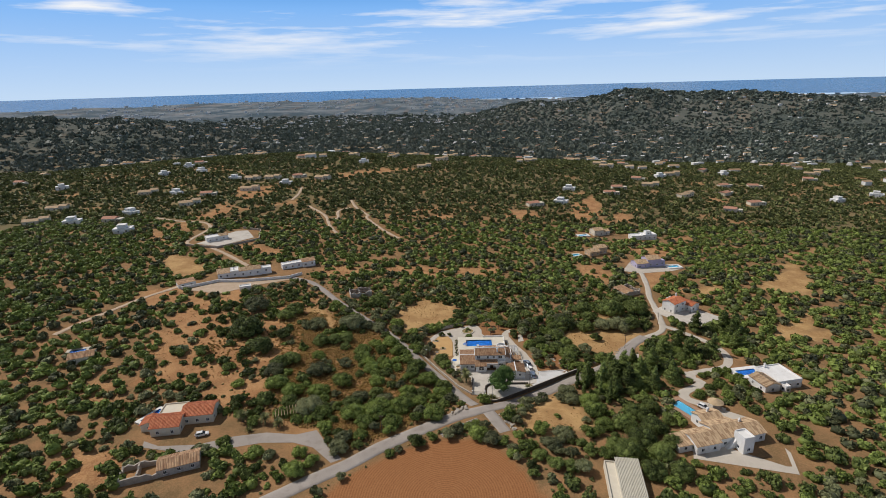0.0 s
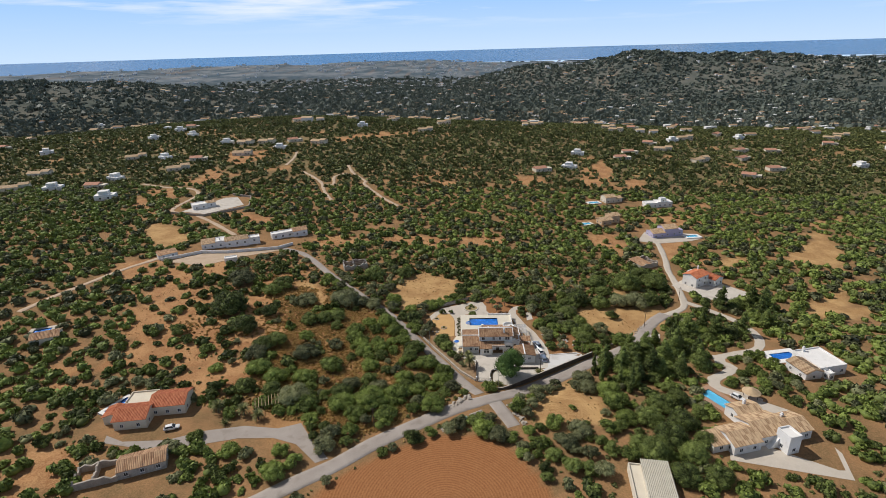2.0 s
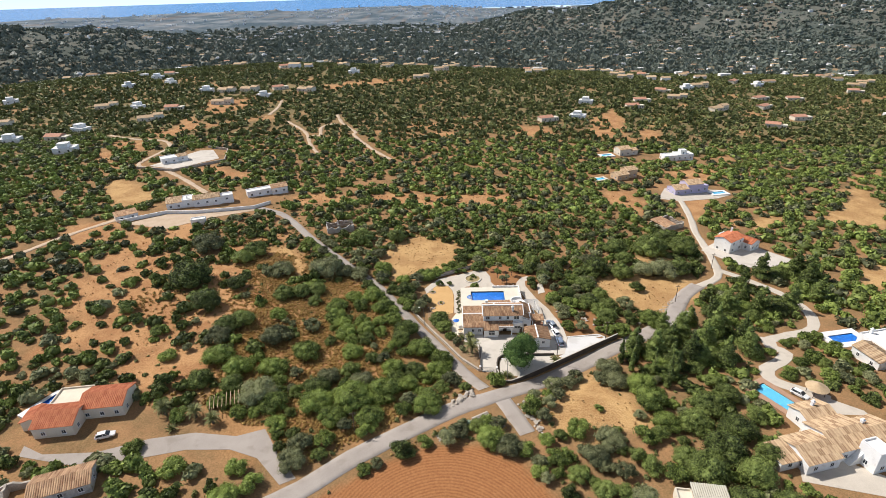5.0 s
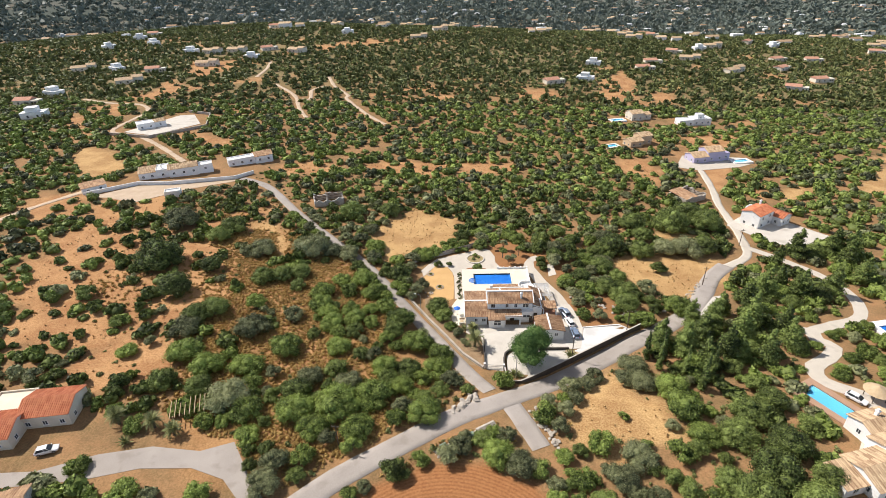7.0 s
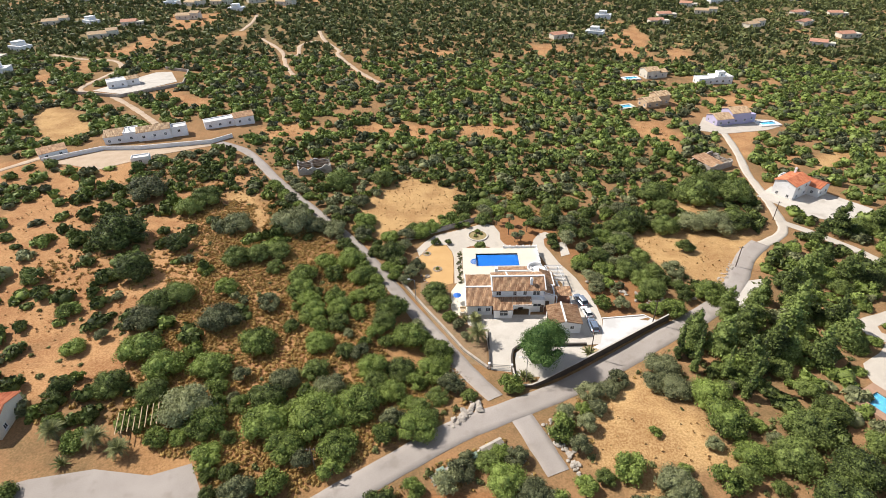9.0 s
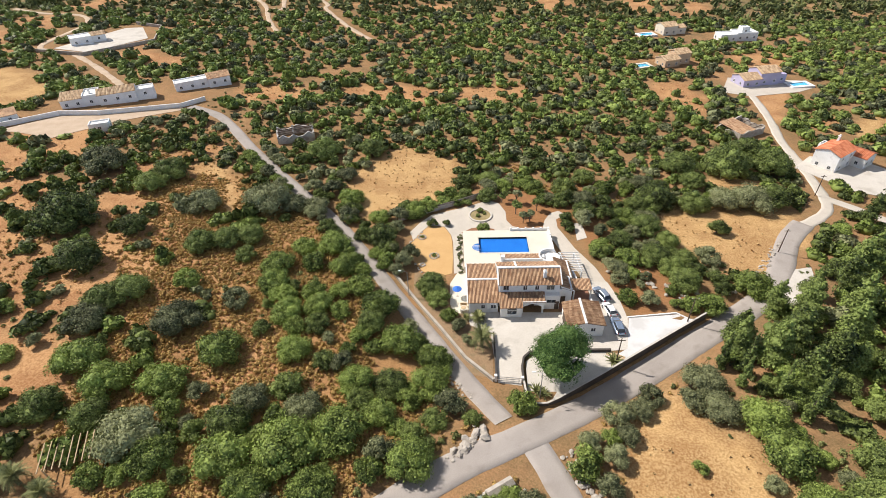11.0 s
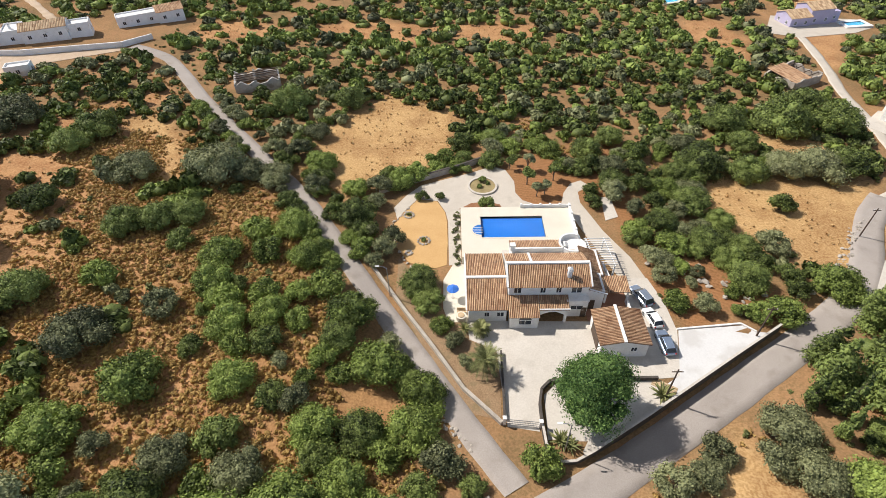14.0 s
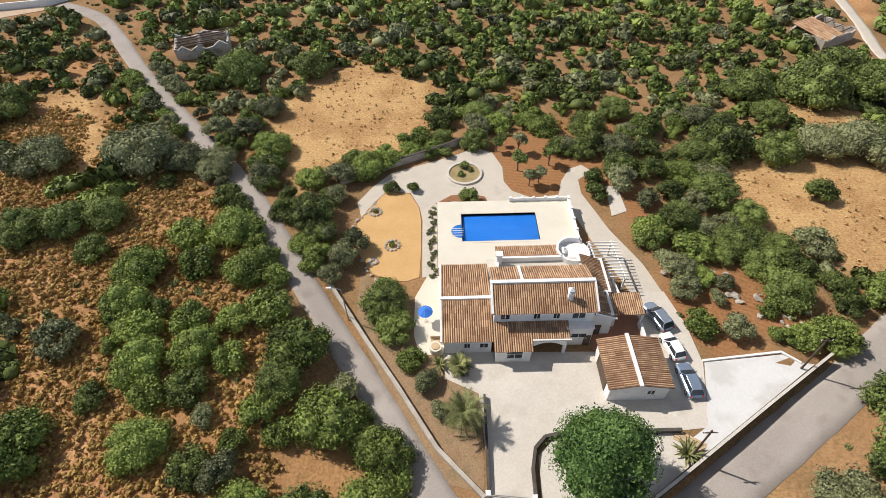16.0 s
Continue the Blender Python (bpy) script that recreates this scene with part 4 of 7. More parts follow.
setting("slab_path", Geo().slab([(29.4, 211.6), (31.2, 211.5), (31.3, 205.6), (28.8, 204.6)], -0.3, 0.07), concrete, "pale concrete slab path in the orchard", "path")
setting("west_terrace", Geo().slab([(0.2, 181.2), (3.1, 181.2), (3.1, 193.6), (1.0, 193.6), (-0.6, 190), (-0.6, 184)], -0.3, 0.08), deck_tile, "cream paved side terrace", "terrace")
setting("west_garden", Geo().slab([(1.5, 166.5), (6.9, 165.2), (7.4, 176), (3.0, 178.2), (3.0, 181.1), (-0.8, 183.8), (-0.9, 190), (-5, 190.6), (-8, 195.2), (-13, 195.8)], -0.3, 0.03), surface("dry_bed", (0.19, 0.115, 0.06), (0.42, 0.29, 0.17), 0.95, 0.5, 5, 0.4, stain=((0.15, 0.12, 0.06), 0.5, 0.5, 0.6)), "brown dry garden ground", "yard")


def wall_run(name, label, line, w, h, mat, coping=None, pieces=0, seed=0):
    """A wall along a polyline that follows the ground; pieces: rough stones along its crest and faces."""
    ob = thing(name, label, "wall")
    top = 0.12 if coping else 0.0
    for (ax, ay), (bx, by) in zip(line, line[1:]):
        n = max(1, int(math.hypot(bx - ax, by - ay) / 6))
        for k in range(n):
            p = (ax + (bx - ax) * k / n, ay + (by - ay) * k / n)
            q = (ax + (bx - ax) * (k + 1) / n, ay + (by - ay) * (k + 1) / n)
            za, zb = (0.0, 0.0) if name == "road_wall" else (gh(*p), gh(*q))
            bar(ob, "wall_stretch", (*p, za - 1.2), (*q, zb - 1.2), w, h + 1.2, mat)
            if coping:
                bar(ob, "coping", (*p, za + h + 0.003), (*q, zb + h + 0.003), w + 0.06, top, coping)
    return ob


STONES = []
for k in range(4):
    g = Geo().ball((0, 0, 0.1), 0.3, 0.62, 0.9, 4, 6, 40 + k)
    STONES.append(g.mesh("stone", stone))


def stones(name, label, line, count, spread, size, seed):
    """Loose stones along a line, each a piece of its own."""
    r = random.Random(seed)
    ob = thing(name, label, "stones")
    length = [math.hypot(b[0] - a[0], b[1] - a[1]) for a, b in zip(line, line[1:])]
    for _ in range(count):
        k = r.choices(range(len(length)), length)[0]
        t = r.random()
        x = line[k][0] + (line[k + 1][0] - line[k][0]) * t + r.gauss(0, spread)
        y = line[k][1] + (line[k + 1][1] - line[k][1]) * t + r.gauss(0, spread)
        s = size * r.uniform(0.5, 1.6)
        o = new("stone", r.choice(STONES))
        o.parent = ob
        o.matrix_basis = Matrix.Translation((x, y, gh(x, y) + 0.05 * s)) @ Euler((r.uniform(-0.4, 0.4), r.uniform(-0.4, 0.4), r.uniform(0, 6.3))).to_matrix().to_4x4() @ Matrix.Diagonal((s * r.uniform(0.8, 1.5), s, s * r.uniform(0.7, 1.2), 1))
    return ob


south = [(11.9, 164.0), (12.0, 161.6), (12.5, 160.0), (13.6, 159.3), (15.2, 159.4), (17.4, 160.5), (25.6, 165.4), (31.2, 168.9), (39.4, 174.0), (48.4, 179.5)]
wall_run("road_wall", "low white-topped boundary wall with shade coloured into its dark face", south, 0.24, 1.0, dark_stone, concrete)
wall_run("bed_wall", "low curved wall round the tree bed", [(11.9, 164.2), (12.0, 167.4), (12.5, 169.4), (13.7, 170.6), (15.4, 170.9), (20, 171.0), (28.3, 171.0)], 0.28, 0.6, dark_stone, dark_stone)
wall_run("lane_wall", "long pale stone wall beside the lane", [(6.9, 164.6), (2.2, 169.6), (-2.6, 177.4), (-6.4, 183.2), (-12.6, 193.0), (-15.0, 198.0)], 0.4, 0.6, stone, stone)
wall_run("palm_bed_wall", "dark low wall along the forecourt", [(7.3, 165.2), (7.5, 170.5), (7.6, 175.6)], 0.25, 0.7, dark_stone)
wall_run("garden_wall", "weathered grey wall behind the garden", [(-13.2, 213.6), (-6.0, 217.4), (2.4, 221.4), (9.6, 226.4), (11.6, 226.8)], 0.35, 1.3, stone, dark_stone)
wall_run("apron_kerb", "low white kerb along the apron", [(33.6, 179.5), (43.2, 180.4), (44.9, 178.9)], 0.25, 0.25, whitewash)
stones("stone_edging", "loose pale stones edging the spur road", [(16.3, 150.2), (19.0, 143.0), (20.2, 139)], 46, 0.45, 0.9, 3)
stones("stone_bank", "heap of pale boulders at the road corner", [(-1.0, 148.6), (2.0, 151.2), (5.4, 154.0)], 34, 0.5, 1.5, 4)
stones("stone_row", "row of pale field stones beside the bins", [(-4, 137.4), (4, 141.2), (10, 144.0), (12.6, 139.6)], 40, 0.35, 0.8, 5)
stones("garden_stones", "pale boulders edging the garden", [(1.5, 207.6), (10, 208.2)], 22, 0.2, 0.8, 6)
stones("rockery", "tumbled white stones in the orchard", [(33.5, 194.5), (38, 193.5), (45, 186.5), (49, 184.5)], 44, 0.9, 1.1, 7)
stones("sand_edging", "pale stone edging round the sand garden", [(-6.2, 211), (-10.4, 203.4), (-7.8, 195.6), (-4.6, 190.8)], 40, 0.12, 0.55, 8)
stones("east_stones", "pale roadside stones along the lane", [(54, 185.5), (64, 191.5), (70.5, 199), (78, 208)], 60, 0.5, 0.9, 9)
stones("lane_stones", "rubble along the lane edge", [(3.4, 160), (-4.2, 171), (-12, 184)], 50, 0.4, 0.6, 12)

gate = thing("entrance_gate", "pale metal double gate between low posts", "gate")
part("post", Geo().box(7.0, 7.4, 164.5, 164.9, -0.1, 1.5).box(6.95, 7.45, 164.45, 164.95, 1.5, 1.6), whitewash, gate)
part("post", Geo().box(11.5, 11.9, 164.0, 164.4, -0.1, 1.5).box(11.45, 11.95, 163.95, 164.45, 1.5, 1.6), whitewash, gate)
for z in (0.25, 0.75, 1.2):
    bar(gate, "rail", (7.4, 164.65, z), (11.5, 164.2, z), 0.06, 0.06, grey_metal)
for k in range(19):
    x = 7.6 + 0.2 * k
    y = 164.65 - 0.11 * (x - 7.4)
    part("picket", Geo().box(x, x + 0.03, y - 0.015, y + 0.015, 0.1, 1.3), grey_metal, gate)

straw_bed = surface("straw_bed", (0.20, 0.15, 0.07), (0.42, 0.34, 0.17), 0.95, 0.9, 7, 0.4)
planter = thing("round_planter", "round white stone planter with shrubs", "planter")
rim, fill = Geo(), Geo()
for k in range(32):
    a0, a1 = 2 * math.pi * k / 32, 2 * math.pi * (k + 1) / 32
    q = [(7.0 + r * math.cos(a), 215.6 + r * math.sin(a)) for r, a in ((2.55, a0), (2.95, a0), (2.95, a1), (2.55, a1))]
    rim.add([(x, y, -0.1) for x, y in q] + [(x, y, 0.34) for x, y in q], [(4, 5, 6, 7), (1, 2, 6, 5), (3, 0, 4, 7)])
fill.slab([(7.0 + 2.56 * math.cos(a), 215.6 + 2.56 * math.sin(a)) for a in [2 * math.pi * k / 24 for k in range(24)]], -0.1, 0.16)
part("rim", rim, concrete, planter, "pale stone rim")
part("soil", fill, straw_bed, planter, "dry straw-coloured planting bed")
for x, y, r in ((-7.1, 206.8, 0.85), (-4.1, 199.6, 1.0), (-6.6, 196.5, 0.5)):
    bed = thing("stone_ring", "small ring of pale stones round a cactus", "planter")
    for k in range(11):
        a = 2 * math.pi * k / 11
        o = new("stone", STONES[k % 4])
        o.parent = bed
        o.matrix_basis = Matrix.Translation((x + r * math.cos(a), y + r * math.sin(a), 0.08)) @ Matrix.Rotation(a, 4, "Z") @ Matrix.Diagonal((0.8, 0.8, 0.8, 1))

# ---- cars ----
def loft(g, rings):
    """Skin over cross-sections of equal corner count, closed at both ends."""
    k, n = len(g.v), len(rings[0])
    for r in rings:
        g.v += r
    for i in range(len(rings) - 1):
        for s in range(n):
            u = (s + 1) % n
            g.f.append((k + i * n + s, k + i * n + u, k + (i + 1) * n + u, k + (i + 1) * n + s))
    g.f += [tuple(k + s for s in range(n))[::-1], tuple(k + (len(rings) - 1) * n + s for s in range(n))]
    return g


def car(label, at, turn, paint, length=4.3, width=1.78, height=1.5, rear=0.9):
    ob = thing("car", label, "car", at, turn, "cars on the driveway")
    L, W, H = length / 2, width / 2, height
    def ring(x, w, z0, z1):
        c = 0.12
        return [(x, -w + c, z0), (x, w - c, z0), (x, w, z0 + c), (x, w, z1 - c), (x, w - c * 1.4, z1), (x, -w + c * 1.4, z1), (x, -w, z1 - c), (x, -w, z0 + c)]
    body = loft(Geo(), [ring(-L, W * 0.78, 0.42, 0.72), ring(-L + 0.12, W * 0.92, 0.28, 0.86), ring(-L * 0.72, W, 0.2, 0.92), ring(-L * 0.2, W, 0.2, 0.95), ring(L * 0.3, W, 0.2, 0.93),
                        ring(L * 0.45, W * 0.98, 0.2, 0.88), ring(L * 0.85, W * 0.95, 0.22, 0.74), ring(L - 0.08, W * 0.82, 0.3, 0.66), ring(L, W * 0.7, 0.4, 0.58)])
    part("body", body, paint, ob, smooth=False)
    cab = [(-L * rear, 0.93, 0.80), (-L * rear + 0.45, H - 0.07, 0.70), (L * 0.05, H - 0.03, 0.72), (L * 0.48, 0.9, 0.82)]
    glass = loft(Geo(), [[(x, -W * (0.86), 0.9), (x, W * 0.86, 0.9), (x, W * k, max(z, 0.93)), (x, -W * k, max(z, 0.93))] for x, z, k in cab])
    part("glasshouse", glass, dark_glass, ob, "dark tinted car glass")
    roofp = loft(Geo(), [[(x, -w, z), (x, w, z), (x, w * 0.9, z + 0.05), (x, -w * 0.9, z + 0.05)] for x, w, z in ((-L * rear + 0.38, W * 0.69, H - 0.12), (-L * 0.4, W * 0.71, H - 0.06), (L * 0.02, W * 0.72, H - 0.05), (L * 0.12, W * 0.72, H - 0.1))])
    part("roof_panel", roofp, paint, ob)
    for s in (-1, 1):
        for x in (-L * rear + 0.42, -L * 0.12, L * 0.1):
            part("pillar", Geo().tube([(x, s * W * 0.71, H - 0.08), (x + (0.55 if x > 0 else -0.3 if x < -1 else 0), s * W * 0.87, 0.9)], 0.045, 5), paint, ob)
        part("mirror", Geo().box(L * 0.3, L * 0.36, *sorted((s * W * 0.98, s * (W + 0.16))), 0.9, 1.02), paint, ob)
        part("headlight", Geo().box(L - 0.22, L - 0.04, *sorted((s * W * 0.5, s * W * 0.8)), 0.55, 0.68), lamp_clear, ob)
        part("tail_light", Geo().box(-L - 0.01, -L + 0.14, *sorted((s * W * 0.62, s * W * 0.86)), 0.62, 0.82), lamp_red, ob)
        for x in (-L * 0.62, L * 0.62):
            tyre = Geo().tube([(x, s * (W - 0.2), 0.32), (x, s * (W + 0.01), 0.32)], 0.32, 16)
            wheel = part("wheel", tyre, black_rubber, ob)
            part("rim", Geo().tube([(x, s * (W + 0.0), 0.32), (x, s * (W + 0.025), 0.32)], 0.2, 10), grey_metal, wheel, "metal wheel rim")
    return ob


car("silver people carrier parked on the driveway", (30.0, 185.7, 0.05), 110, car_silver, 4.5, 1.8, 1.65, 0.95)
car("white hatchback with a dark glass roof", (30.5, 181.3, 0.05), 102, car_white, 3.9, 1.7, 1.48)
car("pale blue estate car beside the garage", (31.0, 176.8, 0.05), 93, car_blue, 4.4, 1.78, 1.5, 0.95)

# ---- street furniture ----
def street_lamp(x, y, label):
    ob = thing("street_lamp", label, "street lamp", (x, y, gh(x, y)))
    part("pole", Geo().tube([(0, 0, -0.2), (0, 0, 3), (0, 0, 6.2)], [0.09, 0.075, 0.055], 8), grey_metal, ob)
    part("arm", Geo().tube([(0, 0, 6.1), (-0.5, 0, 6.5), (-1.2, 0, 6.6)], 0.035, 6), grey_metal, ob)
    part("lantern", Geo().add([(-1.1, -0.12, 6.55), (-1.7, -0.1, 6.6), (-1.7, 0.1, 6.6), (-1.1, 0.12, 6.55), (-1.1, -0.12, 6.68), (-1.7, -0.1, 6.66), (-1.7, 0.1, 6.66), (-1.1, 0.12, 6.68)],
         [(3, 2, 1, 0), (4, 5, 6, 7), (0, 1, 5, 4), (1, 2, 6, 5), (2, 3, 7, 6), (3, 0, 4, 7)]), whitewash, ob, "pale lamp head")


def utility_pole(x, y, h=7.0):
    ob = thing("utility_pole", "weathered timber utility pole", "pole", (x, y, gh(x, y)), group="utility poles")
    part("pole", Geo().tube([(0, 0, -0.3), (0, 0, h)], [0.13, 0.09], 8), dark_wood, ob)
    part("crossarm", Geo().box(-0.7, 0.7, -0.05, 0.05, h - 0.5, h - 0.38), dark_wood, ob)
    for s in (-0.6, 0.0, 0.6):
        part("insulator", Geo().tube([(s, 0, h - 0.38), (s, 0, h - 0.2)], 0.04, 6), whitewash, ob)


street_lamp(-9.0, 186.6, "grey metal street lamp beside the lane")
street_lamp(14.2, 161.0, "slim metal lamp post inside the wall")
for x, y in ((44.6, 178.2), (74.5, 202.5), (-22.6, 139.8), (28.6, 168.4), (99.5, 231)):
    utility_pole(x, y, 6.5)

def bin_box(x, y, turn):
    ob = thing("waste_bin", "green wheeled waste container by the road", "bin", (x, y, gh(x, y) + 0.02), turn, "waste containers")
    part("body", Geo().add([(-0.5, -0.4, 0.15), (0.5, -0.4, 0.15), (0.5, 0.4, 0.15), (-0.5, 0.4, 0.15), (-0.65, -0.5, 1.1), (0.65, -0.5, 1.1), (0.65, 0.5, 1.1), (-0.65, 0.5, 1.1)],
         [(3, 2, 1, 0), (4, 5, 6, 7), (0, 1, 5, 4), (1, 2, 6, 5), (2, 3, 7, 6), (3, 0, 4, 7)]), bin_green, ob)
    part("lid", Geo().add([(-0.7, -0.55, 1.1), (0.7, -0.55, 1.1), (0.7, 0.55, 1.12), (-0.7, 0.55, 1.12), (-0.6, -0.3, 1.3), (0.6, -0.3, 1.3), (0.6, 0.4, 1.3), (-0.6, 0.4, 1.3)],
         [(3, 2, 1, 0), (4, 5, 6, 7), (0, 1, 5, 4), (1, 2, 6, 5), (2, 3, 7, 6), (3, 0, 4, 7)]), bin_lid, ob, "paler green lid")
    for sx in (-0.45, 0.45):
        for sy in (-0.3, 0.3):
            part("castor", Geo().tube([(sx - 0.04, sy, 0.08), (sx + 0.04, sy, 0.08)], 0.09, 8), black_rubber, ob)


bin_green = surface("bin_green", (0.07, 0.10, 0.07), (0.10, 0.14, 0.10), 0.5, 2, 8, 0.05)
bin_lid = surface("bin_lid_green", (0.20, 0.27, 0.20), (0.28, 0.35, 0.27), 0.5, 2, 8, 0.05)
for x, y in ((-2.2, 139.4), (-0.3, 140.3), (1.4, 141.2), (3.2, 142.1)):
    bin_box(x, y, 28)
setting("bin_pad", Geo().slab([(-4.2, 139.0), (-3.0, 137.8), (4.6, 141.4), (9.0, 144.2), (7.8, 146.2)], 2.0, lambda x, y: gh(x, y) + 0.1), concrete, "pale concrete strip under the bins", "pavement")
shelter = thing("stone_trough", "dark weathered stone trough with a ridged lid", "trough", (6.3, 144.2, gh(6.3, 144.2)), 30)
part("trough", Geo().box(-2.0, 2.0, -0.6, 0.6, -0.2, 0.9), dark_stone, shelter)
part("lid", Geo().add([(-2.1, -0.7, 0.9), (2.1, -0.7, 0.9), (2.1, 0.7, 0.9), (-2.1, 0.7, 0.9), (-2.0, 0, 1.35), (2.0, 0, 1.35)], [(3, 2, 1, 0), (0, 1, 5, 4), (2, 3, 4, 5), (1, 2, 5), (3, 0, 4)]), stone, shelter)

# ---- garden furniture ----
par = thing("parasol", "bright blue parasol on the side terrace", "parasol", (0.9, 186.2, 0.08))
part("pole", Geo().tube([(0, 0, 0), (0, 0, 2.4)], 0.03, 6), grey_metal, par)
part("base", Geo().tube([(0, 0, 0), (0, 0, 0.1)], 0.25, 12), concrete, par)
can = Geo()
can.v = [(0, 0, 2.5)] + [(0.95 * math.cos(a), 0.95 * math.sin(a), 2.0 - (0.08 if k % 2 else 0)) for k, a in enumerate([2 * math.pi * i / 16 for i in range(16)])] + [(0, 0, 2.45)]
can.f = [(0, 1 + k, 1 + (k + 1) % 16) for k in range(16)] + [(17, 1 + (k + 1) % 16, 1 + k) for k in range(16)]
part("canopy", can, blue_cloth, par, "blue canvas canopy")
seat = thing("garden_bench", "pale timber bench on the side terrace", "bench", (2.2, 183.0, 0.08))
part("seat", Geo().box(-0.7, 0.7, -0.25, 0.25, 0.4, 0.46), pale_wood, seat)
part("backrest", Geo().box(-0.7, 0.7, 0.2, 0.26, 0.5, 0.95), pale_wood, seat)
for x in (-0.6, 0.54):
    for y in (-0.22, 0.16):
        part("leg", Geo().box(x, x + 0.06, y, y + 0.06, 0, 0.4), pale_wood, seat)
tank = thing("storage_drum", "round cream storage drum beside the wall", "drum", (2.1, 181.8, 0.08))
part("drum", Geo().tube([(0, 0, 0), (0, 0, 0.9)], 0.75, 18), deck_tile, tank)
part("lid", Geo().tube([(0, 0, 0.9), (0, 0, 1.0)], 0.5, 14), pale_wood, tank)
plank = thing("plank_stack", "pale timber boards lying by the wall", "planks", (28.9, 169.9, 0.08), -32)
for k in range(4):
    part("plank", Geo().box(-1.6, 1.6, -0.6 + 0.32 * k, -0.32 + 0.32 * k, 0.0, 0.06 + 0.03 * (k % 2)), pale_wood, plank)

setting("drive_mouth", Geo().slab([(63.5, 182.6), (69.0, 183.4), (76.0, 190.0), (78.5, 196.5), (74.5, 195.5), (68.0, 187.8)], -3.5, lambda x, y: gh(x, y) + 0.14), concrete, "pale concrete drive mouth", "drive")
wall_run("drive_wall", "dark low wall beside the drive mouth", [(62.5, 181.2), (69.2, 182.6)], 0.4, 0.7, dark_stone)

# ---- neighbouring houses ----
def block_house(name, label, at, turn, blocks, wall=None, tile=None, windows=True, group="", category="house"):
    """A house of blocks (x0, x1, y0, y1, height, roof); roof: flat, gx or gy (ridge along x or y), mono."""
    z = min(gh(at[0], at[1]), gh(at[0] + 4, at[1] + 4)) - 0.1
    ob = thing(name, label, category, (at[0], at[1], z), turn, group)
    m, tl = wall or whitewash, tile or roof_tile
    for x0, x1, y0, y1, h, roof in blocks:
        part("wall", Geo().box(x0, x1, y0, y1, -1.5, h), m, ob)
        if roof == "flat":
            for a, b in (((x0 + 0.12, y0 + 0.12), (x1 - 0.12, y0 + 0.12)), ((x1 - 0.12, y0 + 0.12), (x1 - 0.12, y1 - 0.12)), ((x1 - 0.12, y1 - 0.12), (x0 + 0.12, y1 - 0.12)), ((x0 + 0.12, y1 - 0.12), (x0 + 0.12, y0 + 0.12))):
                bar(ob, "parapet", (*a, h), (*b, h), 0.24, 0.4, m)
        elif roof == "gx":
            ym, r = (y0 + y1) / 2, (y1 - y0) / 2 * 0.38
            e = 0.3
            slope(ob, (x0 - e, y0 - e, h), (x1 + e, y0 - e, h), (x1 + e, ym, h + r), (x0 - e, ym, h + r), tl, False, "clay tile roof slope")
            slope(ob, (x1 + e, y1 + e, h), (x0 - e, y1 + e, h), (x0 - e, ym, h + r), (x1 + e, ym, h + r), tl, False, "clay tile roof slope")
            for x in (x0, x1 - 0.25):
                gable_end(ob, x, y0, y1, ym, h, h + r - 0.15, 0.25, m)
        elif roof == "gy":
            xm, r = (x0 + x1) / 2, (x1 - x0) / 2 * 0.38
            e = 0.3
            slope(ob, (x0 - e, y1 + e, h), (x0 - e, y0 - e, h), (xm, y0 - e, h + r), (xm, y1 + e, h + r), tl, False, "clay tile roof slope")
            slope(ob, (x1 + e, y0 - e, h), (x1 + e, y1 + e, h), (xm, y1 + e, h + r), (xm, y0 - e, h + r), tl, False, "clay tile roof slope")
            for y in (y0, y1 - 0.25):
                part("gable", Geo().add([(x0, y, h), (x1, y, h), (xm, y, h + r - 0.15), (x0, y + 0.25, h), (x1, y + 0.25, h), (xm, y + 0.25, h + r - 0.15)], [(0, 1, 2), (5, 4, 3), (0, 2, 5, 3), (2, 1, 4, 5)]), m, ob)
        elif roof == "mono":
            slope(ob, (x0 - 0.2, y0 - 0.3, h), (x1 + 0.2, y0 - 0.3, h), (x1 + 0.2, y1, h + 0.9), (x0 - 0.2, y1, h + 0.9), tl, False, "clay tile roof slope")
        if windows:
            n = max(1, int((x1 - x0) / 3.2))
            for storey in range(max(1, int(h / 2.7))):
                for k in range(n):
                    x = x0 + (x1 - x0) * (k + 0.5) / n
                    window(ob, x, y0, 0.9 + 2.7 * storey, 1.0, 1.1)
            n = max(1, int((y1 - y0) / 3.5))
            for k in range(n):
                window(ob, x1, y0 + (y1 - y0) * (k + 0.5) / n, 0.9, 0.9, 1.1, "e")
                window(ob, x0, y0 + (y1 - y0) * (k + 0.5) / n, 0.9, 0.9, 1.1, "w")
    return ob


def chimney_on(ob, x, y, z, h=1.3):
    part("chimney", Geo().box(x, x + 0.6, y, y + 0.6, z, z + h).box(x - 0.1, x + 0.7, y - 0.1, y + 0.7, z + h, z + h + 0.12).box(x + 0.1, x + 0.5, y + 0.1, y + 0.5, z + h + 0.12, z + h + 0.5), whitewash, ob)


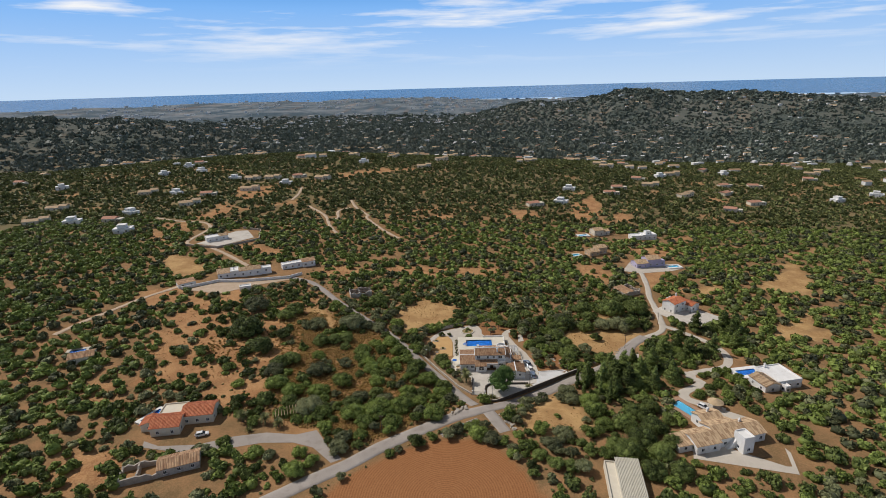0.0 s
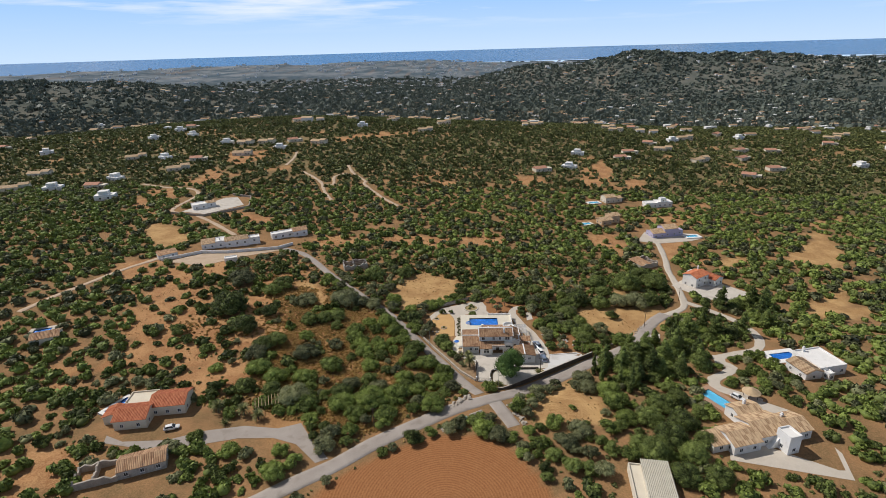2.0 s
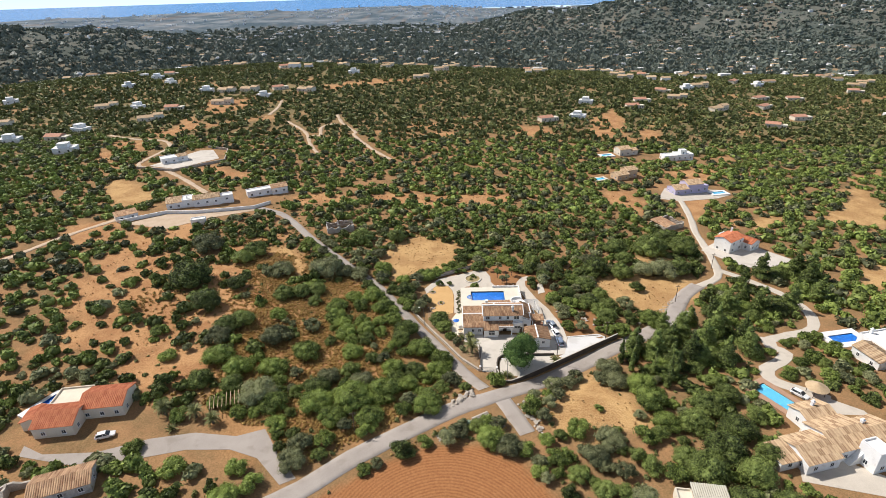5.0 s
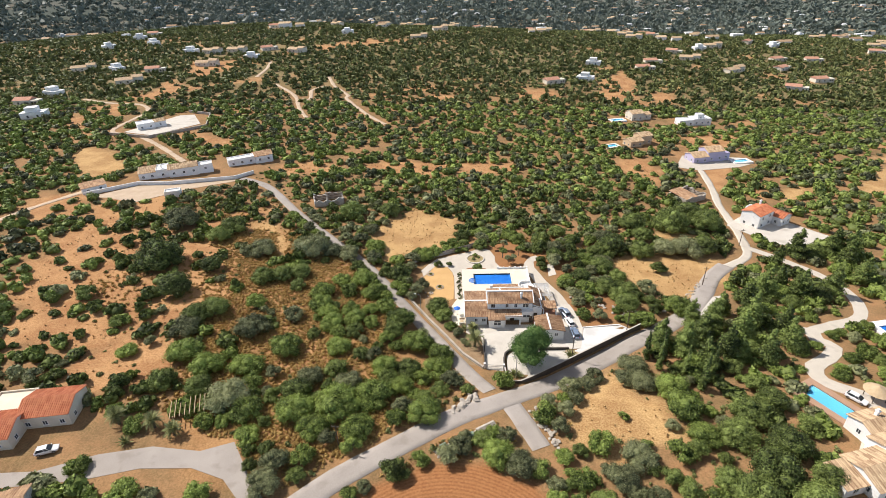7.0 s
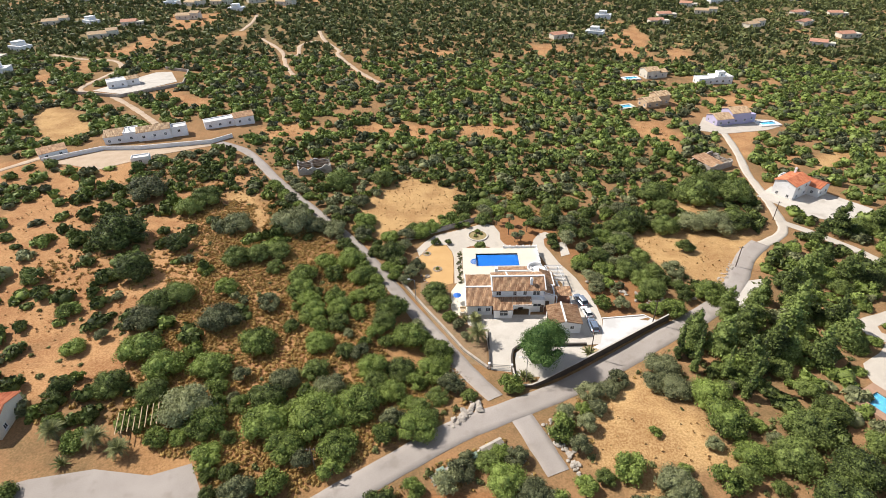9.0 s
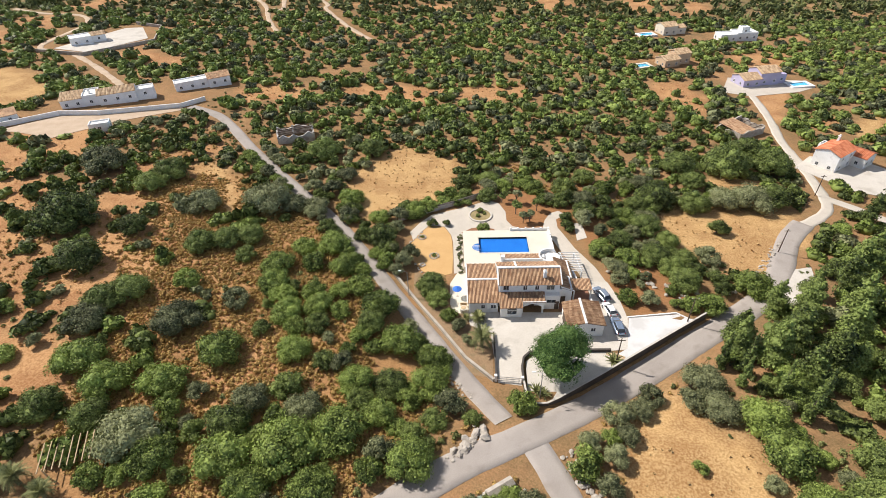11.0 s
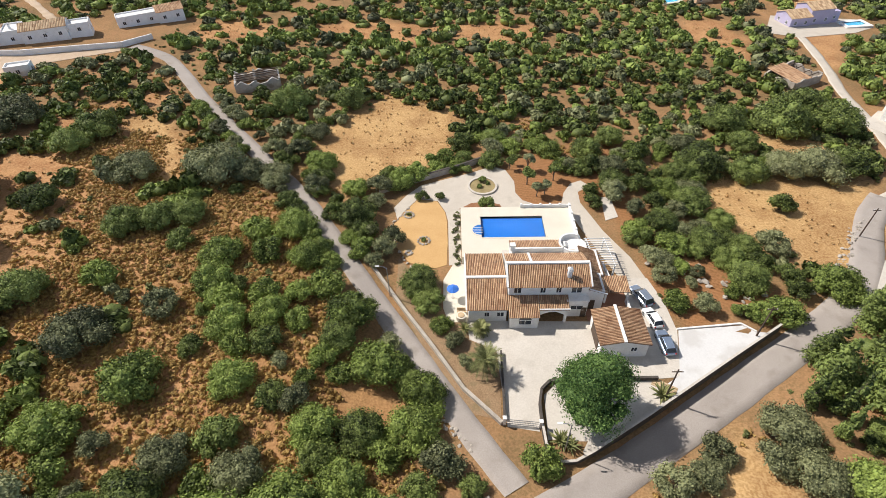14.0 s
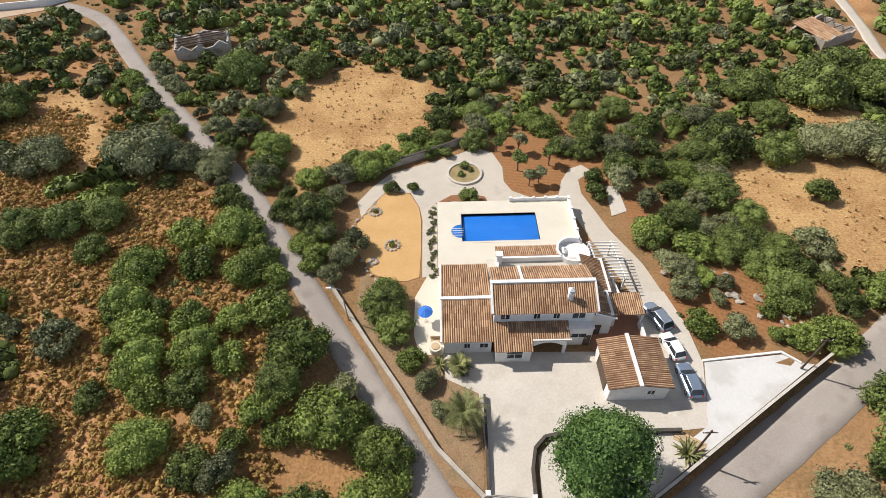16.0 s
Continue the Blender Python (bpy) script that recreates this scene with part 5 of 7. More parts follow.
def small_pool(label, at, turn, w, d, lining=None, surround=1.2, mat=None):
    z = max(gh(at[0] + a, at[1] + b) for a in (-w / 2, w / 2) for b in (-d / 2, d / 2)) + 0.5
    ob = thing("neighbour_pool", label, "pool", (at[0], at[1], z), turn)
    s, a, b = surround, w / 2, d / 2
    part("surround", Geo().box(-a - s, a + s, -b - s, -b, -2.4, 0).box(-a - s, a + s, b, b + s, -2.4, 0).box(-a - s, -a, -b, b, -2.4, 0).box(a, a + s, -b, b, -2.4, 0), mat or concrete, ob, "paved pool surround")
    part("basin", Geo().add([(-a, -b, 0), (a, -b, 0), (a, b, 0), (-a, b, 0), (-a, -b, -0.4), (a, -b, -0.4), (a, b, -0.4), (-a, b, -0.4)],
         [(4, 5, 6, 7), (0, 4, 7, 3), (1, 2, 6, 5), (0, 1, 5, 4), (3, 7, 6, 2)]), lining or pale_lining, ob, "blue pool lining")
    part("water", Geo().add([(-a, -b, -0.12), (a, -b, -0.12), (a, b, -0.12), (-a, b, -0.12)], [(0, 1, 2, 3)]), water_sheet, ob, "clear still water").visible_shadow = False
    return ob


def ruin(label, at, turn, w, d, h, seed, roofed=0.0, beams=0):
    """Roofless broken walls."""
    r = random.Random(seed)
    ob = thing("ruined_house", label, "ruin", (at[0], at[1], gh(*at) - 0.1), turn)
    for x0, y0, x1, y1 in ((0, 0, w, 0), (w, 0, w, d), (w, d, 0, d), (0, d, 0, 0), (w * 0.45, 0, w * 0.45, d)):
        g, n = Geo(), 7
        hs = [h * r.uniform(0.55, 1.0) for _ in range(n + 1)]
        L = math.hypot(x1 - x0, y1 - y0)
        nxx, nyy = -(y1 - y0) / L * 0.25, (x1 - x0) / L * 0.25
        rim = [(0.0, -0.5), (1.0, -0.5)] + [(1 - k / n, hs[n - k]) for k in range(n + 1)]
        m_ = len(rim)
        g.add([(x0 + (x1 - x0) * t - nxx, y0 + (y1 - y0) * t - nyy, z) for t, z in rim] + [(x0 + (x1 - x0) * t + nxx, y0 + (y1 - y0) * t + nyy, z) for t, z in rim],
              [tuple(range(m_)), tuple(range(2 * m_ - 1, m_ - 1, -1))] + [(i, m_ + i, m_ + (i + 1) % m_, (i + 1) % m_) for i in range(m_)])
        part("broken_wall", g, stone if seed % 2 else ruin_wash, ob)
    for k in range(beams):
        y = d * (k + 0.5) / beams
        bar(ob, "roof_beam", (0, y, h * 0.8), (w, y + r.uniform(-0.3, 0.3), h * r.uniform(0.7, 1.0)), 0.18, 0.18, dark_wood)
    if roofed:
        slope(ob, (0, 0, h * 0.8), (w * roofed, 0, h * 0.8), (w * roofed, d, h * 1.15), (0, d, h * 1.15), None, False)
    return ob


ruin_wash = surface("stained_limewash", (0.38, 0.35, 0.31), (0.62, 0.60, 0.55), 0.95, 0.8, 5, 0.3, stain=((0.22, 0.19, 0.16), 0.8, 0.5, 0.7))
sand_wall = surface("sand_render", (0.52, 0.36, 0.22), (0.66, 0.50, 0.33), 0.9, 0.5, 5, 0.12)
lilac_wall = surface("lilac_render", (0.42, 0.38, 0.52), (0.52, 0.48, 0.62), 0.9, 0.5, 5, 0.12)

# right-hand neighbour: rambling white house with pale tile roofs, terrace and pool
pale_tile = surface("pale_clay_tile", (0.30, 0.19, 0.11), (0.58, 0.43, 0.27), 0.9, 0.8, 9, 0.3, isle=0.6)
rn = block_house("farmhouse", "rambling white farmhouse with pale sun-bleached tile roofs", (71.5, 127.5), 14,
                 [(0, 8, 0, 7.5, 3.0, "gx"), (8, 17.5, 1, 9.5, 3.3, "gx"), (17.5, 24, 0.5, 8, 3.0, "gx"), (9.5, 17, 9.5, 15, 3.0, "gx"), (13, 16.5, -3.2, 1, 5.2, "flat"), (-4.5, 0, 2.0, 7.0, 2.5, "mono")], tile=pale_tile)
chimney_on(rn, 18.8, 5.6, 3.4)
chimney_on(rn, 13.2, 12.8, 3.6)
part("stair", Geo().add([(10.2, 0.9, 0), (13, 0.9, 0), (13, -0.3, 0), (10.2, -0.3, 0), (13, 0.9, 3.0), (13, -0.3, 3.0)], [(3, 2, 1, 0), (0, 4, 5, 3), (0, 1, 4), (3, 5, 2), (1, 2, 5, 4)]), whitewash, rn, "white outside stair")
setting("farm_yard", Geo().slab([(70, 126), (96, 119), (99, 128), (96, 146), (88, 153), (84, 147), (74, 136)], 1.0, lambda x, y: gh(x, y) + 0.06), paving, "pale paved farmhouse yard", "yard")
small_pool("long pale blue pool with a terracotta surround", (78.7, 149.6), -62, 11.5, 4.0, pale_lining, 1.6, surface("terracotta_paving", (0.34, 0.20, 0.13), (0.46, 0.30, 0.20), 0.85, 0.8, 6, 0.15))
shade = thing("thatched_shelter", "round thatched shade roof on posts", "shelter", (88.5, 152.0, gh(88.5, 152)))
part("thatch", Geo().add([(0, 0, 3.6)] + [(2.6 * math.cos(a), 2.6 * math.sin(a), 2.3) for a in [2 * math.pi * k / 14 for k in range(14)]], [(0, 1 + k, 1 + (k + 1) % 14) for k in range(14)]), pale_wood, shade)
for k in range(4):
    a = math.pi / 4 + math.pi / 2 * k
    part("post", Geo().tube([(1.9 * math.cos(a), 1.9 * math.sin(a), -0.2), (1.9 * math.cos(a), 1.9 * math.sin(a), 2.5)], 0.08, 6), dark_wood, shade)
FARM_DRIVE = [(92, 179), (90.5, 174), (92.5, 170.5), (88, 166), (83, 163), (81.5, 158), (86, 154), (91, 150)]
UPPER_DRIVE = [(92, 178), (100, 181), (109, 185), (115, 196), (115, 209), (108, 222), (101, 230)]
setting("farm_drive", ribbon(FARM_DRIVE, 3.6, 0.1, ragged=0.1), paving, "pale winding gravel drive", "drive")
setting("farm_drive_upper", ribbon(UPPER_DRIVE, 3.2, 0.1, ragged=0.1), paving, "pale winding gravel drive", "drive")
car("white car parked by the pool", (84.5, 151.6, gh(84.5, 151.6) + 0.12), -55, car_white, 4.1, 1.75, 1.45)
rv = block_house("flat_roofed_house", "white house with a flat roof terrace and one tiled slope", (111, 162), 12, [(0, 6, 0, 8, 3.0, "gy"), (6, 16, 1, 12, 3.2, "flat"), (7, 9, -1.5, 1, 2.6, "flat")], tile=pale_tile)
chimney_on(rv, 9, 11, 3.2)
small_pool("deep blue oval-ended pool beside a white terrace", (113.5, 178), 10, 8, 3.6, pool_lining, 2.0, whitewash)
shed = block_house("long_shed", "long low shed with a pale corrugated roof", (41.5, 112), -8, [(0, 3.0, -4, 11, 2.2, "flat")], cream_wall, None, False, category="shed")
slope(shed, (3.0, -4.5, 2.4), (9.6, -4.5, 2.4), (9.6, 12.2, 3.0), (3.0, 12.2, 3.0), surface("fibre_sheet", (0.42, 0.39, 0.31), (0.56, 0.53, 0.44), 0.9, 0.7, 8, 0.2), False, "pale corrugated sheet roof")
for x in (3.2, 9.3):
    for y in (-4.2, 4, 11.8):
        part("post", Geo().box(x, x + 0.15, y, y + 0.15, -0.6, 2.5), dark_wood, shed)
# left neighbours
lv = block_house("red_roofed_villa", "cream villa with red tile roofs beside a blue pool", (-97, 139), 8, [(0, 9, 0, 8, 3.2, "gx"), (8, 18, 5, 13, 3.4, "gx"), (0, 8, 8, 14, 3.0, "flat"), (-4, 1, 3, 8, 2.8, "gy")], cream_wall, red_tile)
small_pool("deep blue pool with a white surround", (-101.6, 149.4), 66, 7.5, 3.6, pool_lining, 1.2, whitewash)
setting("west_yard", Geo().slab([(-98, 137), (-92, 134.5), (-80, 135), (-70, 138.8), (-60, 140.6), (-50, 139.4), (-44, 141.6), (-39, 134.5), (-33, 127.6), (-36, 126.0), (-43, 133), (-50, 135.5), (-60, 135.5), (-70, 133), (-84, 131.5), (-97, 134)], 1.0, lambda x, y: gh(x, y) + 0.06), asphalt, "pale worn yard and turning place", "yard")
car("white car parked under the villa wall", (-80.5, 139.5, gh(-80.5, 139.5) + 0.1), 20, car_white, 4.2, 1.75, 1.45)
annex = block_house("farm_annex", "low annex with a mottled tile roof", (-84.5, 120.6), 22, [(0, 11, 0, 6, 2.6, "gx")], ruin_wash, roof_tile)
ruin("roofless stone ruin with open rooms", (-94.0, 117.2), 20, 10, 6.5, 2.4, 5)
perg2 = thing("timber_pergola", "pale timber pergola in the gravel garden", "pergola", (-56, 149, gh(-56, 149)), 20)
for x in (-3, 3):
    for y in (-2, 2):
        part("post", Geo().box(x, x + 0.18, y, y + 0.18, -0.3, 2.3), pale_wood, perg2)
for k in range(8):
    bar(perg2, "slat", (-3.4 + 0.95 * k, -2.5, 2.35), (-3.4 + 0.95 * k, 2.6, 2.35), 0.12, 0.14, pale_wood)
small_pool("small blue pool in a stone terrace", (-156, 191), 20, 6, 3, pool_lining, 1.5)
block_house("stone_cottage", "low pale cottage half hidden by trees", (-153, 181), 25, [(0, 9, 0, 6, 2.8, "gx")], cream_wall, roof_tile)
# hamlet on the lane
ham = block_house("walled_house", "long white walled house with tiled and flat roofs", (-136, 281), 24, [(0, 7, 0, 7, 3.2, "mono"), (7, 12, 0, 8, 3.4, "flat"), (12, 24, -1, 6, 3.4, "gx"), (24, 30, 0, 5, 2.8, "flat")], whitewash, pale_tile)
chimney_on(ham, 9, 3, 3.4, 1.2)
barn = block_house("white_barn", "white barn with a dark tile roof", (-104, 300), 30, [(0, 12, 0, 5, 3.0, "flat"), (12, 20, -1, 6, 3.2, "gx")], whitewash, roof_tile)
block_house("lane_shed", "small white flat-roofed shed", (-116, 262.5), 20, [(0, 6, 0, 3.5, 2.6, "flat")])
block_house("west_shed", "low white outbuilding with a brown roof", (-150.5, 264.5), 40, [(0, 9, 0, 5, 2.8, "mono")], whitewash, roof_tile)
wall_run("hamlet_wall", "long white boundary wall round the hamlet", [(-149, 263.5), (-134, 276), (-121, 277), (-96, 285), (-90, 292)], 0.4, 1.6, whitewash)
setting("hamlet_yard", Geo().slab([(-140, 262), (-126, 258), (-112, 272), (-94, 283), (-97, 286), (-122, 277), (-134, 275), (-147, 262)], 0.2, lambda x, y: gh(x, y) + 0.1), track_dirt, "bare pale yard outside the wall", "yard")
ruin("broken white cottage with a leaning chimney", (-54, 257), 18, 11, 7, 3.0, 8, 0.0, 5)
ruin("stone ruin with fallen grey roof", (95, 267), 30, 12, 9, 2.8, 11, 0.6, 4)
lvil = block_house("walled_villa", "white villa inside a walled yard", (-176, 356), 35, [(0, 9, 0, 8, 3.2, "flat"), (9, 15, 2, 8, 3.0, "gx")], whitewash, pale_tile)
setting("villa_yard", Geo().slab([(-182, 352), (-164, 347), (-148, 372), (-160, 392), (-168, 390)], 0.2, lambda x, y: gh(x, y) + 0.12), concrete, "white paved villa yard", "yard")
wall_run("villa_wall", "grey stone wall round the yard", [(-186, 346), (-163, 342), (-142, 366), (-150, 392), (-166, 398)], 0.5, 1.5, stone)
# red-roofed house on the east lane
rh = block_house("red_roofed_house", "white two-storey house with bright red roofs", (113, 245), 34, [(0, 9.5, 0, 7, 5.6, "gx"), (9.5, 16, -3.5, 5, 3.4, "gy"), (6, 9.4, 7, 9, 4.5, "flat")], whitewash, red_tile)
chimney_on(rh, 8.4, 5.0, 5.8, 2.0)
setting("white_yard", Geo().slab([(103, 248), (112, 234), (122, 229), (137, 240), (128, 252), (112, 256)], -9.5, lambda x, y: gh(x, y) + 0.15), concrete, "white paved yard", "yard")
va = block_house("lilac_villa", "lilac and white villa beside a pool", (119, 318), 12, [(0, 8, 0, 8, 3.2, "gx"), (8, 17, 1, 9, 5.0, "gx"), (17, 21, 2, 7, 3.0, "flat")], lilac_wall, pale_tile)
small_pool("small blue pool on a white terrace", (144, 322), 8, 7, 3.2, pale_lining, 1.5, whitewash)
setting("lilac_yard", Geo().slab([(108, 312), (118, 308), (140, 314), (150, 320), (148, 328), (118, 330)], -12, lambda x, y: gh(x, y) + 0.12), paving, "pale villa yard", "yard")
vb = block_house("sand_villa", "sand-coloured villa with a low tile roof", (95, 342), 20, [(0, 8, 0, 7, 3.2, "gx"), (8, 15, 2, 9, 4.6, "gx")], sand_wall, pale_tile)
small_pool("pale blue pool beside the sand villa", (85, 343), 15, 6, 3.4, pale_lining, 1.4, deck_tile)
vc = block_house("terrace_villa", "pale villa with a tile roof among cypresses", (112, 396), 15, [(0, 8, 0, 8, 4.5, "gx"), (8, 14, 1, 7, 3.0, "gx")], cream_wall, pale_tile)
small_pool("turquoise pool on a pale terrace", (103, 396), 12, 7, 3.4, pale_lining, 1.4, whitewash)
vd = block_house("white_villa", "white flat-roofed villa with a roof turret", (138, 386), 5, [(0, 9, 0, 7, 3.2, "flat"), (9, 20, 1, 9, 3.4, "flat"), (12, 16, 3, 7, 5.6, "flat")])

# ridge and valley houses, alike in pattern
def far_house(label, spot, blocks, wall, tile):
    """A plain far house: walls, roof slopes and a few windows."""
    ob = thing("ridge_house", label, "house", (*spot, gh(*spot) - 0.1), 0, "far houses")
    for x0, x1, y0, y1, h, gable in blocks:
        part("wall", Geo().box(x0, x1, y0, y1, -1.5, h), wall, ob)
        for k in range(2):
            x = x0 + (x1 - x0) * (0.3 + 0.4 * k)
            part("window", Geo().box(x - 0.5, x + 0.5, y0 - 0.04, y0, 1.0, 2.2), dark_glass, ob)
        if gable:
            ym, r = (y0 + y1) / 2, (y1 - y0) * 0.2
            q = [(x0 - 0.4, y0 - 0.4, h), (x1 + 0.4, y0 - 0.4, h), (x1 + 0.4, y1 + 0.4, h), (x0 - 0.4, y1 + 0.4, h), (x0 - 0.4, ym, h + r), (x1 + 0.4, ym, h + r)]
            part("roof", Geo().add(q, [(3, 2, 1, 0), (0, 1, 5, 4), (2, 3, 4, 5), (1, 2, 5), (3, 0, 4)]), tile, ob)
        else:
            part("parapet", Geo().box(x0 - 0.1, x1 + 0.1, y0 - 0.1, y1 + 0.1, h, h + 0.35), wall, ob)
    return ob


far_kinds = [far_house("far pale house with a tile roof among trees", (-228, 552), [(0, 12, 0, 8, 3.2, 1), (12, 19, 1, 8, 4.6, 1)], cream_wall, pale_tile),
             far_house("far white flat-roofed house among trees", (-196, 585), [(0, 13, 0, 8, 3.4, 0), (3, 9, 1, 7, 6.0, 0)], whitewash, pale_tile),
             far_house("far cream house with a red roof among trees", (166, 560), [(0, 11, 0, 8, 3.4, 1), (11, 16, 0, 6, 2.8, 0)], cream_wall, surface("faded_red_tile", (0.40, 0.19, 0.12), (0.58, 0.32, 0.22), 0.9, 0.7, 9, 0.3))]
RIDGE = [(-266, 614), (-247, 614), (-225, 620), (-191, 627), (-165, 622), (-258, 523), (-257, 477), (-333, 541), (-293, 447), (-47, 706), (124, 580), (101, 511), (75, 495), (184, 594), (227, 622), (247, 556), (305, 526),
         (269, 687), (228, 664), (324, 626), (359, 631), (492, 735), (372, 722), (303, 575), (-131, 738), (-229, 782), (582, 1019), (-361, 418), (-322, 412), (-292, 417), (-386, 477), (-256, 375), (-298, 539), (536, 781), (261, 494), (413, 556)]
HOUSE_SPOTS = []
r_far = random.Random(77)
for x, y in RIDGE:
    HOUSE_SPOTS.append((x + 5, y + 3, 9.0))
    k = r_far.randrange(3)
    m = Matrix.Translation((x, y, gh(x, y) - 0.1)) @ Matrix.Rotation(r_far.uniform(-0.6, 0.6), 4, "Z")
    copy_thing(far_kinds[k], m)
for _ in range(130):
    d = 720 + 2300 * r_far.random() ** 1.3
    a = r_far.uniform(-0.78, 0.78)
    x, y = d * math.sin(a), d * math.cos(a)
    HOUSE_SPOTS.append((x + 4, y + 3, 9.0))
    copy_thing(far_kinds[r_far.randrange(3)], Matrix.Translation((x, y, gh(x, y) + 0.3)) @ Matrix.Rotation(r_far.uniform(-0.8, 0.8), 4, "Z"))

# white houses of the far valleys and hillsides, past counting
far_walls, far_roofs, r_white = Geo(), Geo(), random.Random(15)
for _ in range(460):
    d = 800 + 1900 * r_white.random() ** 0.8
    a = r_white.choice((-0.5, -0.25, 0.05, 0.3, 0.45, 0.6)) + r_white.gauss(0, 0.16)
    x, y, w, dp, h = d * math.sin(a), d * math.cos(a), r_white.uniform(7, 15), r_white.uniform(6, 10), r_white.uniform(3, 5.5)
    z = gh(x, y)
    far_walls.box(x, x + w, y, y + dp, z - 4, z + h)
    if r_white.random() < 0.65:
        q = [(x - 0.5, y - 0.5, z + h), (x + w + 0.5, y - 0.5, z + h), (x + w + 0.5, y + dp + 0.5, z + h), (x - 0.5, y + dp + 0.5, z + h), (x - 0.5, y + dp / 2, z + h + 1.8), (x + w + 0.5, y + dp / 2, z + h + 1.8)]
        far_roofs.add(q, [(3, 2, 1, 0), (0, 1, 5, 4), (2, 3, 4, 5), (1, 2, 5), (3, 0, 4)])
    HOUSE_SPOTS.append((x + w / 2, y + dp / 2, 9.0))
tagged(new("distant_houses", far_walls.mesh("distant_houses", whitewash)), "scattered white houses across the far valleys", "houses", kind="stuff")
tagged(new("distant_roofs", far_roofs.mesh("distant_roofs", pale_tile)), "pale tile roofs of the far scattered houses", "roofs", kind="stuff")

YARD_PLOTS = [[(68, 124), (98, 116), (101, 128), (98, 150), (86, 157), (74, 156), (73, 140)], [(108, 158), (130, 160), (130, 182), (108, 184)], [(38, 108), (54, 108), (52, 126), (39, 126)],
              [(-110, 138), (-96, 132), (-70, 131), (-35, 125), (-42, 142.5), (-50, 143), (-60, 150), (-78, 150), (-100, 157)], [(-96, 112), (-72, 112), (-70, 130), (-92, 128)],
              [(-152, 262), (-126, 256), (-88, 284), (-84, 312), (-108, 312), (-140, 296)], [(-58, 255), (-40, 257), (-42, 270), (-58, 268)], [(92, 264), (112, 270), (108, 284), (92, 280)],
              [(102, 246), (112, 232), (124, 228), (139, 240), (128, 262), (110, 260)], [(106, 306), (152, 312), (150, 334), (112, 336)], [(80, 336), (114, 340), (112, 358), (82, 354)], [(96, 388), (164, 380), (164, 400), (98, 408)],
              [(-188, 344), (-162, 340), (-140, 366), (-150, 396), (-170, 398)], [(80, 156), (95, 164), (96, 180), (86, 172)]]

# white towns of the coastal plain
town, r_town = Geo(), random.Random(8)
for _ in range(700):
    d, a = 2300 + 1750 * r_town.random(), r_town.gauss(r_town.choice((-0.55, -0.2, 0.02, 0.1, 0.62)), 0.12)
    x, y, w, h = d * math.sin(a), d * math.cos(a), r_town.uniform(6, 26), r_town.uniform(4, 9)
    town.box(x, x + w, y, y + 10, gh(x, y) - 3, gh(x, y) + h)
tagged(new("distant_town", town.mesh("distant_town", whitewash)), "distant white towns on the coastal plain", "town", kind="stuff")

# ---- plants ----
def leaf_cloud(rng, clumps, count, size, flat=0.42):
    """Many small leaf sprays on the outsides of clumps: clumps are (x, y, z, rx, rz)."""
    clumps = np.array(clumps, float)
    weight = clumps[:, 3] ** 2
    pick = rng.choice(len(clumps), count, p=weight / weight.sum())
    c = clumps[pick]
    d = rng.normal(size=(count, 3))
    d /= np.linalg.norm(d, axis=1)[:, None]
    d[:, 2] = np.where(d[:, 2] < -0.35, -d[:, 2], d[:, 2])
    reach = rng.uniform(0.66, 1.16, count)
    p = c[:, :3] + d * np.stack([c[:, 3], c[:, 3], c[:, 4]], -1) * reach[:, None]
    nrm = d + rng.normal(scale=flat, size=(count, 3))
    nrm /= np.linalg.norm(nrm, axis=1)[:, None]
    side = np.cross(nrm, rng.normal(size=(count, 3)))
    side /= np.linalg.norm(side, axis=1)[:, None] + 1e-9
    up = np.cross(nrm, side)
    s = size * rng.uniform(0.55, 1.35, count)[:, None]
    q = np.stack([p - side * s * 0.55 - up * s * 0.25, p + side * s * 0.6 - up * s * 0.2, p + up * s * 0.75 + nrm * s * 0.15], 1)
    return q.reshape(-1, 3)


def sprays_mesh(name, v, mat, extra):
    """A mesh of loose three-cornered sprays over a core of four-cornered faces."""
    me = bpy.data.meshes.new(name)
    n = len(v) // 3
    ev, ef = np.array(extra.v), np.array(extra.f, dtype=np.int32)
    faces = np.concatenate([np.arange(3 * n, dtype=np.int32), (ef + len(v)).ravel()])
    starts = np.concatenate([np.arange(0, 3 * n, 3, dtype=np.int32), 3 * n + np.arange(0, ef.size, 4, dtype=np.int32)])
    v = np.concatenate([v, ev])
    me.vertices.add(len(v))
    me.vertices.foreach_set("co", v.astype(np.float32).ravel())
    me.loops.add(len(faces))
    me.loops.foreach_set("vertex_index", faces)
    me.polygons.add(len(starts))
    me.polygons.foreach_set("loop_start", starts)
    me.update(calc_edges=True)
    me.materials.append(mat)
    return me


def crown_clumps(rng, r, h, z0, n, kind="round"):
    out = []
    for k in range(n):
        a, u = rng.uniform(0, 2 * math.pi), rng.uniform(0, 1) ** 0.5
        if kind == "tall":
            f = (k + 0.5) / n
            w = r * (1 - f) ** 0.75 * 0.8 + 0.12 * r
            out.append((math.cos(a) * w * 0.5, math.sin(a) * w * 0.5, z0 + h * f * 0.96, w * 0.8, h / n * 1.5))
        else:
            x, y = math.cos(a) * u * r * 0.72, math.sin(a) * u * r * 0.72
            top = z0 + h * (1 - 0.55 * u * u) * rng.uniform(0.55, 0.92)
            cr = r * rng.uniform(0.24, 0.46)
            out.append((x, y, max(top - cr * 0.5, z0 + cr * 0.3), cr, cr * 0.75))
    return out


